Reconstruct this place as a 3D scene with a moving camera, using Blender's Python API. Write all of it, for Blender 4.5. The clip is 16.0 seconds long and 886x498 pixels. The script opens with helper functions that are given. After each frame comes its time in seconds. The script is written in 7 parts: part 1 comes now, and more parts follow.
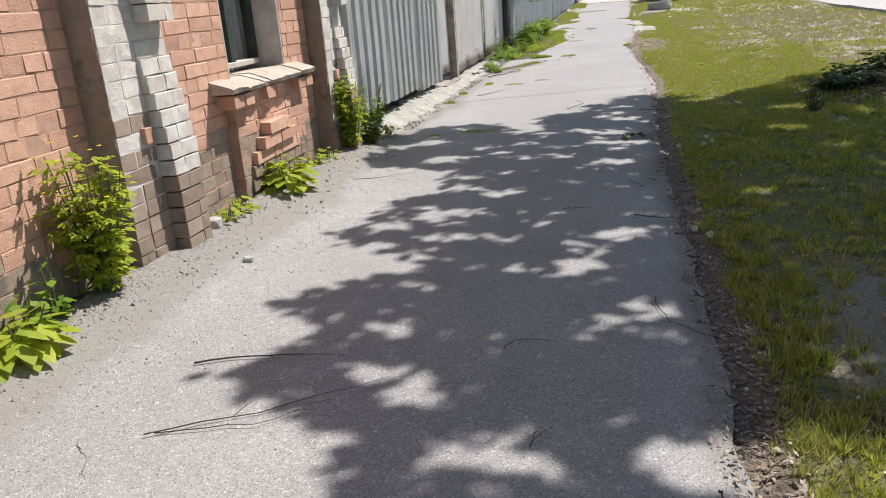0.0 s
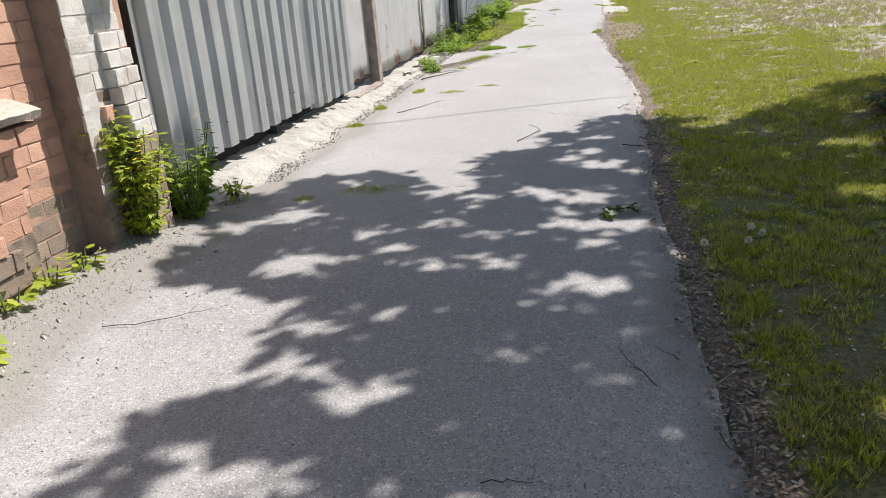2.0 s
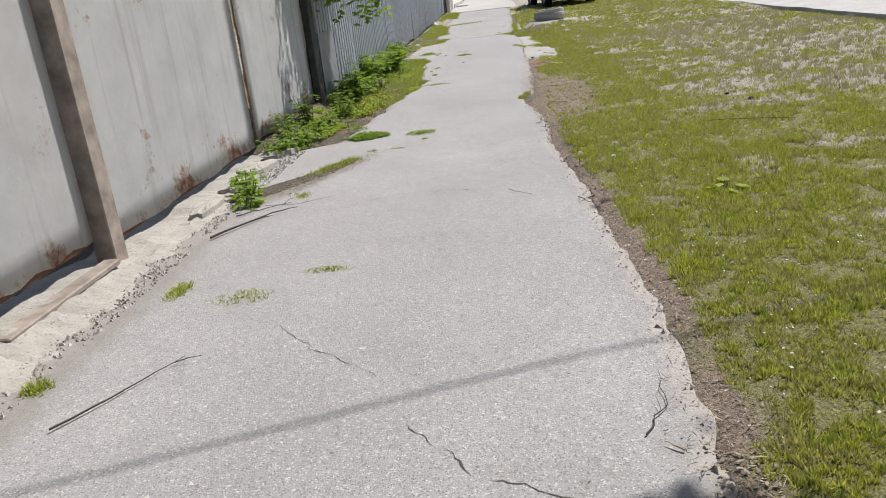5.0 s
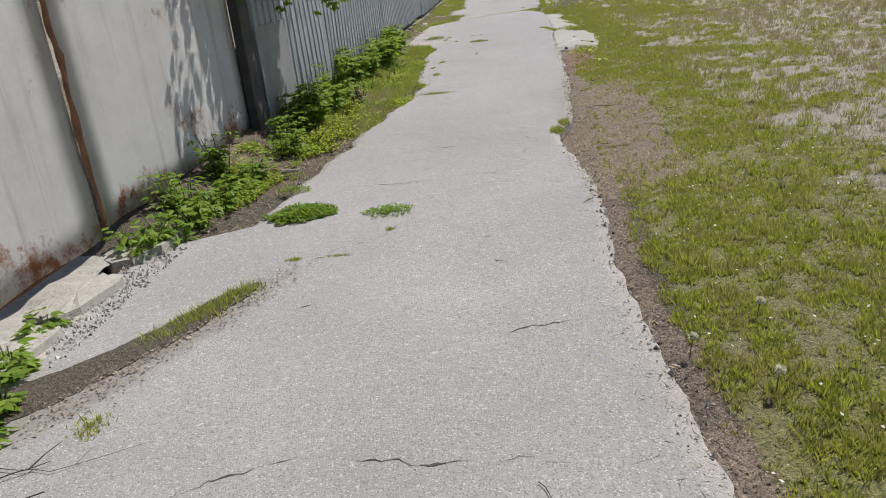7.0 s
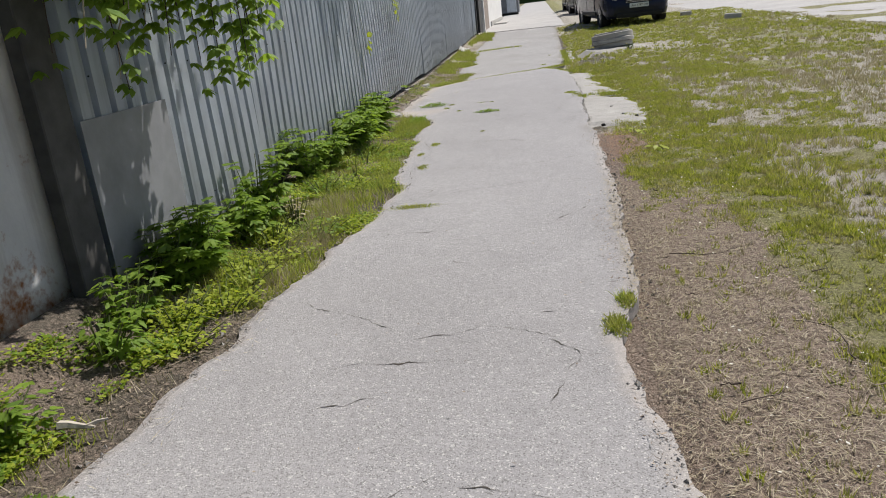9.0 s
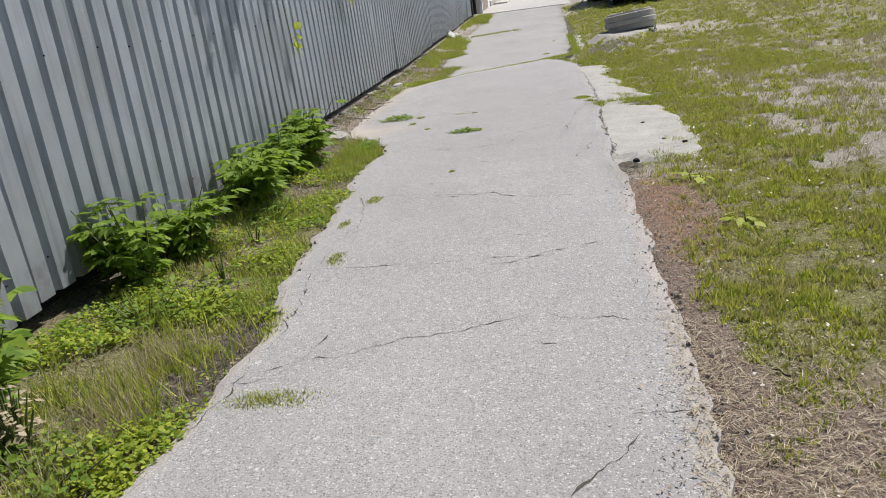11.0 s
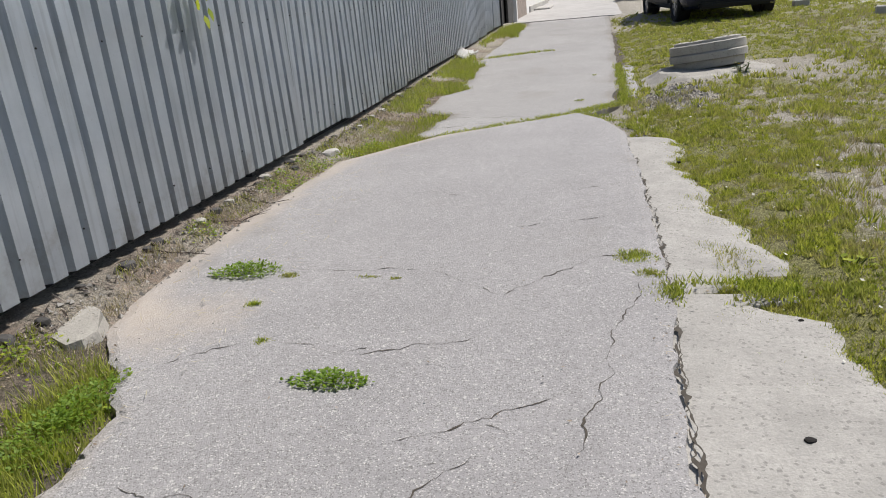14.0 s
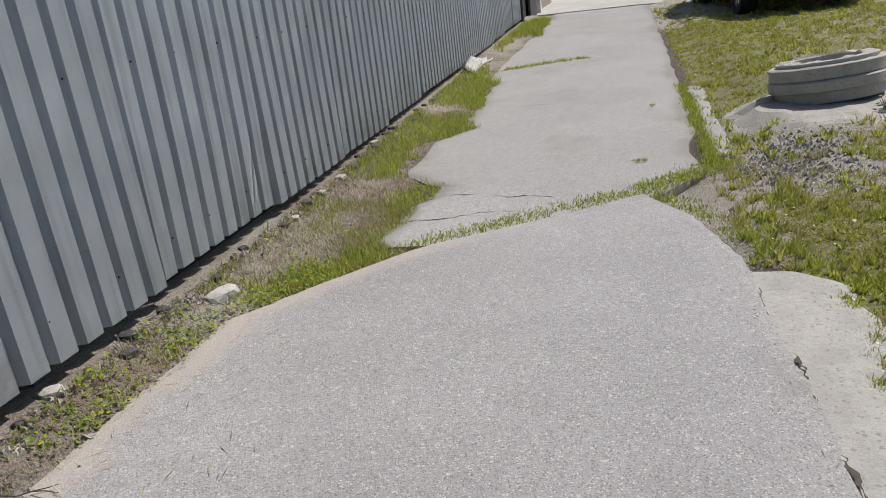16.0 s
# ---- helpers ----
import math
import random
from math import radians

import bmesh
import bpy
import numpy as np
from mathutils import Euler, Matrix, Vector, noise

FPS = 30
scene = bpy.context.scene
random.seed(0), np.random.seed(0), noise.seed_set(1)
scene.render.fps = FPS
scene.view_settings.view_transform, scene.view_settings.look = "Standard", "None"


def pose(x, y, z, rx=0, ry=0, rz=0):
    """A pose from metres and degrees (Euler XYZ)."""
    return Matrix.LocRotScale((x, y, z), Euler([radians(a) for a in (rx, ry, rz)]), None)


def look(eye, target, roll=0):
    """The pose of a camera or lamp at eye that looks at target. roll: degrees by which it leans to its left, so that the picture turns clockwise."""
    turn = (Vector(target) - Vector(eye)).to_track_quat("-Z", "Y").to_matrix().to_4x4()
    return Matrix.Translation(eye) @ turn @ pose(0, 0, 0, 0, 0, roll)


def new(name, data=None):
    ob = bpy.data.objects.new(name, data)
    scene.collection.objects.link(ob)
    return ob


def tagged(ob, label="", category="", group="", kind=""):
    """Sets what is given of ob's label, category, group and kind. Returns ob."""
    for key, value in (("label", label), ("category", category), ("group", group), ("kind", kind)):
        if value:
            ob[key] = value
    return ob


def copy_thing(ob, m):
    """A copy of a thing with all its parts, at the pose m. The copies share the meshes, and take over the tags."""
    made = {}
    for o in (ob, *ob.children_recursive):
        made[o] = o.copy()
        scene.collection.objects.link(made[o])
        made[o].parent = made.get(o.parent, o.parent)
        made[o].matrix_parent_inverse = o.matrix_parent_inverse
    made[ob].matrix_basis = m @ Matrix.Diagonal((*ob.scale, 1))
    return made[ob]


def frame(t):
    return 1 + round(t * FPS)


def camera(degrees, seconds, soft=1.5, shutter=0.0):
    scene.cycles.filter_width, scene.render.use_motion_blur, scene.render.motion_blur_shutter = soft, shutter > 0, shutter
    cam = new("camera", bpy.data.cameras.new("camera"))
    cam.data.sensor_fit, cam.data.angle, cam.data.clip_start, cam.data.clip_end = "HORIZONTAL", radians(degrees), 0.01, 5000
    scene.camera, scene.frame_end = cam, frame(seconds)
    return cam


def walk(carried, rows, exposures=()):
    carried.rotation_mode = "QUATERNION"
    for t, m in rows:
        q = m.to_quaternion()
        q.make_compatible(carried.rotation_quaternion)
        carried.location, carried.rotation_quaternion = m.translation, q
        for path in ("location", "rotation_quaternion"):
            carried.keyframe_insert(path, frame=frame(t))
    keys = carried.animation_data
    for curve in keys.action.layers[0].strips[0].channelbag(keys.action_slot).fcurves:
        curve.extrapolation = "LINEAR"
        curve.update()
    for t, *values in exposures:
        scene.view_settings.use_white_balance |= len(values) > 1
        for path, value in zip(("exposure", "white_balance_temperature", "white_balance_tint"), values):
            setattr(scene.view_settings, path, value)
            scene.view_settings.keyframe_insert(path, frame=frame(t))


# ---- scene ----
cam = camera(60.4, 16.0, soft=1.0)
PATH = [
    (0, (0.264, 0.763, 1.18), (-0.198, 2.604, 0.548), -4.5),
    (0.5, (0.336, 1.416, 1.144), (-0.052, 3.253, 0.456), -5.5),
    (1, (0.277, 2.061, 1.123), (-0.152, 3.874, 0.394), -4.5),
    (1.5, (0.281, 2.71, 1.119), (-0.072, 4.531, 0.37), -4.9),
    (2, (0.205, 3.388, 1.148), (-0.179, 5.226, 0.458), -4.8),
    (2.5, (0.146, 4.082, 1.153), (-0.19, 5.91, 0.413), -4.8),
    (3, (0.155, 4.771, 1.163), (-0.128, 6.59, 0.381), -5.8),
    (3.5, (0.125, 5.481, 1.177), (-0.051, 7.349, 0.484), -6.1),
    (4, (0.121, 6.162, 1.163), (-0.003, 8.043, 0.496), -7.1),
    (4.2, (0.09, 6.441, 1.182), (-0.158, 8.339, 0.603), -7.1),
    (6.3, (0.155, 9.774, 1.221), (0.073, 11.62, 0.455), -5.1),
    (6.5, (0.146, 10.026, 1.228), (-0.041, 11.875, 0.491), -5.6),
    (7, (0.13, 10.71, 1.257), (-0.125, 12.56, 0.541), -6.5),
    (7.5, (0.136, 11.39, 1.239), (-0.14, 13.223, 0.488), -6.6),
    (8, (0.069, 12.066, 1.222), (-0.261, 13.92, 0.55), -5.3),
    (8.5, (0.104, 12.777, 1.158), (-0.14, 14.628, 0.44), -5.8),
    (9, (0.098, 13.485, 1.191), (-0.197, 15.371, 0.594), -6.5),
    (9.2, (0.103, 13.745, 1.227), (-0.2, 15.622, 0.607), -6.5),
    (11.3, (0.16, 16.596, 1.119), (-0.162, 18.46, 0.47), -8.0),
    (11.5, (0.175, 16.871, 1.16), (-0.158, 18.723, 0.482), -7.6),
    (12, (0.284, 17.572, 1.151), (-0.032, 19.413, 0.435), -8.1),
    (12.5, (0.299, 18.316, 1.146), (-0.077, 20.182, 0.533), -7.0),
    (13, (0.361, 18.954, 1.139), (-0.019, 20.818, 0.521), -6.0),
    (13.5, (0.305, 19.65, 1.147), (-0.163, 21.504, 0.561), -6.1),
    (14, (0.296, 20.31, 1.153), (-0.122, 22.161, 0.521), -5.7),
    (14.5, (0.199, 21.025, 1.205), (-0.27, 22.857, 0.555), -6.2),
    (15, (0.118, 21.714, 1.239), (-0.362, 23.531, 0.555), -6.5),
    (15.5, (0.064, 22.442, 1.27), (-0.393, 24.285, 0.64), -7.0),
    (16, (0.008, 23.135, 1.281), (-0.475, 24.959, 0.617), -7.1),
]
EXPOSURES = [(0, 0.58), (1.0, 0.72), (2.0, 0.78), (3.0, 0.71), (4.2, 0.51), (6.3, 0.13), (9.0, 0.13), (11.5, 0.28), (13.5, 0.20), (14.5, 0.11), (16.0, 0.03)]
walk(cam, [(t, look(eye, target, roll)) for t, eye, target, roll in PATH], EXPOSURES)

# ---- world, sun ----
SUN = Vector((0.72 * math.cos(radians(57)) / 0.9972, 0.69 * math.cos(radians(57)) / 0.9972, math.sin(radians(57))))
world = bpy.data.worlds.new("world")
scene.world = world
world.use_nodes = True
wn = world.node_tree.nodes
sky = wn.new("ShaderNodeTexSky")
sky.sky_type, sky.sun_disc = "NISHITA", False
sky.dust_density, sky.air_density = 1.6, 1.0
sky.sun_elevation, sky.sun_rotation = radians(57), math.atan2(SUN.x, SUN.y)
world.node_tree.links.new(sky.outputs[0], wn["Background"].inputs[0])
wn["Background"].inputs[1].default_value = 0.083
sun = new("sun", bpy.data.lights.new("sun", "SUN"))
sun.data.energy, sun.data.angle, sun.data.color = 5.0, radians(0.53), (1.0, 0.955, 0.9)
sun.matrix_world = look(SUN * 60, (0, 0, 0))

# ---- materials ----


class Nodes:
    """A small writer of node trees."""

    def __init__(self, name, rough=0.8, metal=0.0):
        self.mat = bpy.data.materials.new(name)
        self.mat.use_nodes = True
        self.tree = self.mat.node_tree
        self.bsdf = self.tree.nodes["Principled BSDF"]
        self.bsdf.inputs["Roughness"].default_value = rough
        self.bsdf.inputs["Metallic"].default_value = metal
        self.bsdf.inputs["Specular IOR Level"].default_value = 0.3
        self.pos = self.node("ShaderNodeNewGeometry").outputs["Position"]

    def node(self, kind):
        return self.tree.nodes.new(kind)

    def link(self, a, b):
        self.tree.links.new(a, b)

    def put(self, value, socket):
        if hasattr(value, "is_output"):
            self.link(value, socket)
        elif isinstance(value, tuple) and len(value) == 3 and socket.type == "RGBA":
            socket.default_value = (*value, 1)
        else:
            socket.default_value = value

    def scaled(self, sx, sy, sz):
        m = self.node("ShaderNodeMapping")
        m.inputs["Scale"].default_value = (sx, sy, sz)
        self.link(self.pos, m.inputs["Vector"])
        return m.outputs[0]

    def noise(self, scale, detail=4, rough=0.6, vector=None, w=0.0):
        n = self.node("ShaderNodeTexNoise")
        n.noise_dimensions = "4D"
        n.inputs["Scale"].default_value, n.inputs["Detail"].default_value = scale, detail
        n.inputs["Roughness"].default_value, n.inputs["W"].default_value = rough, w
        self.link(vector or self.pos, n.inputs["Vector"])
        return n.outputs[0]

    def cells(self, scale, vector=None, out="Distance"):
        n = self.node("ShaderNodeTexVoronoi")
        n.inputs["Scale"].default_value = scale
        self.link(vector or self.pos, n.inputs["Vector"])
        return n.outputs[out]

    def ramp(self, value, low, high, a=0.0, b=1.0):
        n = self.node("ShaderNodeMapRange")
        n.clamp = True
        for i, v in enumerate((value, low, high, a, b)):
            self.put(v, n.inputs[i])
        return n.outputs[0]

    def mix(self, fac, a, b, how="MIX"):
        n = self.node("ShaderNodeMix")
        n.data_type, n.blend_type = "RGBA", how
        self.put(fac, n.inputs[0])
        self.put(a, n.inputs[6])
        self.put(b, n.inputs[7])
        return n.outputs[2]

    def math(self, op, a, b=0.0):
        n = self.node("ShaderNodeMath")
        n.operation = op
        self.put(a, n.inputs[0])
        self.put(b, n.inputs[1])
        return n.outputs[0]

    def attribute(self, name):
        n = self.node("ShaderNodeAttribute")
        n.attribute_name = name
        return n.outputs["Fac"]

    def chance(self, island=False):
        if island:
            return self.node("ShaderNodeNewGeometry").outputs["Random Per Island"]
        return self.node("ShaderNodeObjectInfo").outputs["Random"]

    def height(self):
        n = self.node("ShaderNodeSeparateXYZ")
        self.link(self.pos, n.inputs[0])
        return n.outputs[2]

    def bump(self, value, strength=0.4, depth=0.01):
        n = self.node("ShaderNodeBump")
        n.inputs["Strength"].default_value, n.inputs["Distance"].default_value = strength, depth
        self.link(value, n.inputs["Height"])
        self.link(n.outputs[0], self.bsdf.inputs["Normal"])

    def colour(self, value):
        self.put(value, self.bsdf.inputs["Base Color"])
        return self.mat

    def rough(self, value):
        self.put(value, self.bsdf.inputs["Roughness"])


def plain(name, col, rough=0.6, metal=0.0, vary=0.25, scale=6.0):
    n = Nodes(name, rough, metal)
    a = n.noise(scale, 5)
    dark = tuple(c * (1 - vary) for c in col)
    n.bump(n.noise(scale * 14, 4), 0.15, 0.004)
    return n.colour(n.mix(n.ramp(a, 0.35, 0.65), dark, col))


def asphalt(name, base, dust, coarse=1.0):
    n = Nodes(name, 0.9)
    grit = n.cells(230 * coarse, out="Color")
    fine = n.noise(260, 3)
    big = n.noise(0.9, 6, 0.65)
    mid = n.noise(6.0, 5, 0.7)
    col = n.mix(n.ramp(big, 0.38, 0.66), base, dust)
    col = n.mix(n.ramp(mid, 0.35, 0.75, 0.0, 0.35), col, tuple(c * 0.78 for c in base))
    sep = n.node("ShaderNodeSeparateColor")
    n.link(grit, sep.inputs[0])
    col = n.mix(n.ramp(sep.outputs[0], 0.88, 0.94, 0, 0.8), col, (0.6, 0.58, 0.56))
    col = n.mix(n.ramp(sep.outputs[1], 0.82, 0.9, 0, 0.8), col, (0.13, 0.125, 0.12))
    col = n.mix(n.ramp(fine, 0.35, 0.65, 0.0, 0.5), col, tuple(c * 0.6 for c in base))
    chip = n.node("ShaderNodeSeparateColor")
    n.link(n.cells(95, out="Color"), chip.inputs[0])
    col = n.mix(n.ramp(chip.outputs[0], 0.990, 0.993, 0, 0.4), col, (0.6, 0.58, 0.55))
    col = n.mix(n.ramp(n.noise(38, 5, 0.75), 0.48, 0.68, 0, 0.5), col, tuple(c * 0.62 for c in base))
    dirt = n.ramp(n.math("ADD", n.attribute("grime"), n.math("MULTIPLY", n.math("SUBTRACT", mid, 0.5), 0.6)), 0.25, 0.75, 0.0, 0.75)
    col = n.mix(dirt, col, n.mix(n.ramp(fine, 0.35, 0.65), (0.12, 0.112, 0.10), (0.27, 0.25, 0.225)))
    sandy = n.ramp(n.math("ADD", n.attribute("sand"), n.math("MULTIPLY", n.math("SUBTRACT", n.noise(9.0, 6, 0.75, w=4.0), 0.5), 0.9)), 0.25, 0.85, 0.0, 0.85)
    col = n.mix(sandy, col, n.mix(n.ramp(fine, 0.35, 0.65), (0.33, 0.285, 0.245), (0.45, 0.405, 0.36)))
    patch = n.noise(0.45, 3, 0.5, w=9.0)
    col = n.mix(n.ramp(patch, 0.45, 0.62, 0, 0.16), col, (0.22, 0.21, 0.205))
    n.bump(n.math("ADD", n.math("MULTIPLY", n.cells(120 * coarse), 0.25), n.noise(170, 3, 0.7)), 0.6, 0.006)
    return n.colour(col)


def concrete(name, base, scale=1.0):
    n = Nodes(name, 0.92)
    big, mid, fine = n.noise(1.6 * scale, 6, 0.7), n.noise(14 * scale, 5), n.noise(150, 4)
    col = n.mix(n.ramp(big, 0.35, 0.65), tuple(c * 0.72 for c in base), base)
    col = n.mix(n.ramp(mid, 0.5, 0.75, 0, 0.5), col, tuple(c * 0.6 for c in base))
    col = n.mix(n.ramp(fine, 0.4, 0.65, 0, 0.45), col, tuple(c * 0.55 for c in base))
    speck = n.node("ShaderNodeSeparateColor")
    n.link(n.cells(110, out="Color"), speck.inputs[0])
    col = n.mix(n.ramp(speck.outputs[0], 0.93, 0.96, 0, 0.6), col, tuple(c * 0.4 for c in base))
    n.bump(n.math("ADD", mid, n.math("MULTIPLY", fine, 0.5)), 0.5, 0.012)
    return n.colour(col)


def leaf_material(name, a, b, island=True, through_light=0.35, tired=None):
    n = Nodes(name, 0.55)
    col = n.mix(n.chance(island), a, b)
    if tired:
        col = n.mix(n.ramp(n.noise(4.5, 8, 0.85), 0.45, 0.62, 0, 0.75), col, tired)
    n.colour(n.mix(n.ramp(n.noise(30, 2), 0.3, 0.7, 0, 0.35), col, tuple(c * 0.6 for c in a)))
    thin = n.node("ShaderNodeBsdfTranslucent")
    thin.inputs[0].default_value = (b[0] * 1.1, b[1] * 1.15, b[2] * 0.7, 1)
    both = n.node("ShaderNodeMixShader")
    both.inputs[0].default_value = through_light
    n.link(n.bsdf.outputs[0], both.inputs[1])
    n.link(thin.outputs[0], both.inputs[2])
    n.link(both.outputs[0], n.tree.nodes["Material Output"].inputs[0])
    return n.mat


def grass_material(name, deep, bright, straw):
    """Blades whose tone changes from tuft to tuft, with strawy patches."""
    n = Nodes(name, 0.6)
    tuft_tone = n.ramp(n.math("ADD", n.math("MULTIPLY", n.noise(34, 3, 0.6), 0.7), n.math("MULTIPLY", n.chance(True), 0.3)), 0.34, 0.66)
    col = n.mix(tuft_tone, deep, bright)
    col = n.mix(n.ramp(n.noise(5.5, 8, 0.85), 0.45, 0.61, 0, 0.8), col, n.mix(n.chance(True), tuple(c * 0.55 for c in straw), straw))
    col = n.mix(n.ramp(n.noise(1.3, 4, 0.6, w=5.0), 0.45, 0.65, 0, 0.2), col, tuple(c * 0.55 for c in bright))
    n.colour(col)
    thin = n.node("ShaderNodeBsdfTranslucent")
    n.link(col, thin.inputs[0])
    both = n.node("ShaderNodeMixShader")
    both.inputs[0].default_value = 0.4
    n.link(n.bsdf.outputs[0], both.inputs[1])
    n.link(thin.outputs[0], both.inputs[2])
    n.link(both.outputs[0], n.tree.nodes["Material Output"].inputs[0])
    return n.mat


def ground_material():
    n = Nodes("soil", 0.95)
    bare, litter, moss = n.attribute("bare"), n.attribute("litter"), n.attribute("moss")
    fine, clot, mid, big = n.noise(130, 4), n.noise(55, 5, 0.75), n.noise(13, 6, 0.75), n.noise(1.7, 6, 0.7)
    rough_edge = n.math("ADD", n.math("MULTIPLY", n.math("SUBTRACT", mid, 0.5), 1.3), n.math("MULTIPLY", n.math("SUBTRACT", clot, 0.5), 0.9))
    soil = n.mix(n.ramp(clot, 0.35, 0.65), (0.065, 0.053, 0.04), (0.19, 0.165, 0.13))
    soil = n.mix(n.ramp(mid, 0.55, 0.7, 0, 0.7), soil, (0.27, 0.245, 0.205))
    low = n.mix(n.ramp(clot, 0.35, 0.65), (0.11, 0.11, 0.045), (0.34, 0.33, 0.13))
    low = n.mix(n.ramp(big, 0.45, 0.65, 0, 0.6), low, n.mix(n.ramp(clot, 0.35, 0.65), (0.13, 0.11, 0.07), (0.33, 0.29, 0.20)))
    dust = n.mix(n.ramp(clot, 0.3, 0.7), (0.28, 0.255, 0.21), (0.49, 0.455, 0.395))
    col = n.mix(n.ramp(n.math("ADD", moss, rough_edge), 0.3, 0.55), soil, low)
    col = n.mix(n.ramp(n.math("ADD", bare, rough_edge), 0.35, 0.7), col, dust)
    dead = n.mix(n.ramp(clot, 0.33, 0.67), (0.085, 0.06, 0.046), (0.43, 0.34, 0.27))
    dead = n.mix(n.ramp(mid, 0.35, 0.65, 0, 0.45), dead, (0.26, 0.195, 0.155))
    col = n.mix(n.ramp(n.math("ADD", litter, rough_edge), 0.35, 0.7), col, dead)
    col = n.mix(n.ramp(fine, 0.45, 0.7, 0, 0.55), col, (0.05, 0.042, 0.034))
    n.bump(n.math("ADD", n.math("ADD", mid, clot), n.math("MULTIPLY", fine, 0.5)), 0.9, 0.03)
    return n.colour(col)


def brick_material(name, a, b, chalk, dirt):
    n = Nodes(name, 0.9)
    col = n.mix(n.chance(), a, b)
    mid, fine = n.noise(16, 5, 0.7), n.noise(140, 4)
    col = n.mix(n.ramp(mid, 0.4, 0.7, 0, 0.5), col, tuple(c * 0.7 for c in a))
    col = n.mix(n.ramp(n.noise(9, 6, 0.75, w=3.0), 1 - chalk, 1.12 - chalk), col, (0.62, 0.6, 0.57))
    col = n.mix(n.ramp(n.noise(5, 6, 0.7, w=7.0), 1 - dirt, 1.15 - dirt), col, (0.10, 0.09, 0.075))
    n.bump(n.math("ADD", mid, n.math("MULTIPLY", fine, 0.7)), 0.6, 0.008)
    return n.colour(col)


def zinc_material(name, a, b, streak):
    n = Nodes(name, 0.42, 0.35)
    cloud = n.noise(3.2, 5, 0.7)
    drip = n.noise(1, 4, 0.6, n.scaled(22, 22, 0.7))
    col = n.mix(n.ramp(cloud, 0.35, 0.65), a, b)
    col = n.mix(n.ramp(drip, 0.5, 0.72, 0, streak), col, tuple(c * 0.55 for c in a))
    col = n.mix(n.ramp(n.noise(60, 4), 0.62, 0.75, 0, 0.3), col, (0.2, 0.18, 0.16))
    col = n.mix(n.ramp(n.chance(), 0.0, 1.0, 0.0, 0.3), col, tuple(c * 0.6 for c in a))
    col = n.mix(n.ramp(n.math("ADD", n.noise(2.5, 6, 0.75, w=6.0), n.ramp(n.height(), 0.1, 0.6, 0.12, -0.05)), 0.58, 0.7, 0, 0.45), col, (0.27, 0.25, 0.235))
    n.rough(n.ramp(cloud, 0.3, 0.7, 0.30, 0.5))
    n.bump(n.noise(5, 3), 0.12, 0.02)
    return n.colour(col)


def gate_material():
    n = Nodes("worn_gate_paint", 0.6)
    cloud = n.noise(2.4, 6, 0.7)
    col = n.mix(n.ramp(cloud, 0.35, 0.65), (0.60, 0.59, 0.575), (0.72, 0.71, 0.69))
    drip = n.noise(1, 5, 0.65, n.scaled(9, 9, 0.5))
    col = n.mix(n.ramp(drip, 0.54, 0.72, 0, 0.6), col, (0.38, 0.355, 0.33))
    rust = n.math("ADD", n.noise(3.0, 7, 0.75, w=2.0), n.ramp(n.height(), 0.1, 0.5, 0.075, -0.03))
    col = n.mix(n.ramp(rust, 0.575, 0.67), col, (0.30, 0.12, 0.045))
    col = n.mix(n.ramp(rust, 0.69, 0.76), col, (0.10, 0.05, 0.03))
    n.bump(n.math("ADD", rust, n.noise(40, 4)), 0.2, 0.006)
    return n.colour(col)


def glass_material(name, tint=(0.85, 0.9, 0.9)):
    n = Nodes(name, 0.04)
    n.bsdf.inputs["Transmission Weight"].default_value = 1.0
    n.bsdf.inputs["IOR"].default_value = 1.45
    return n.colour(tint)


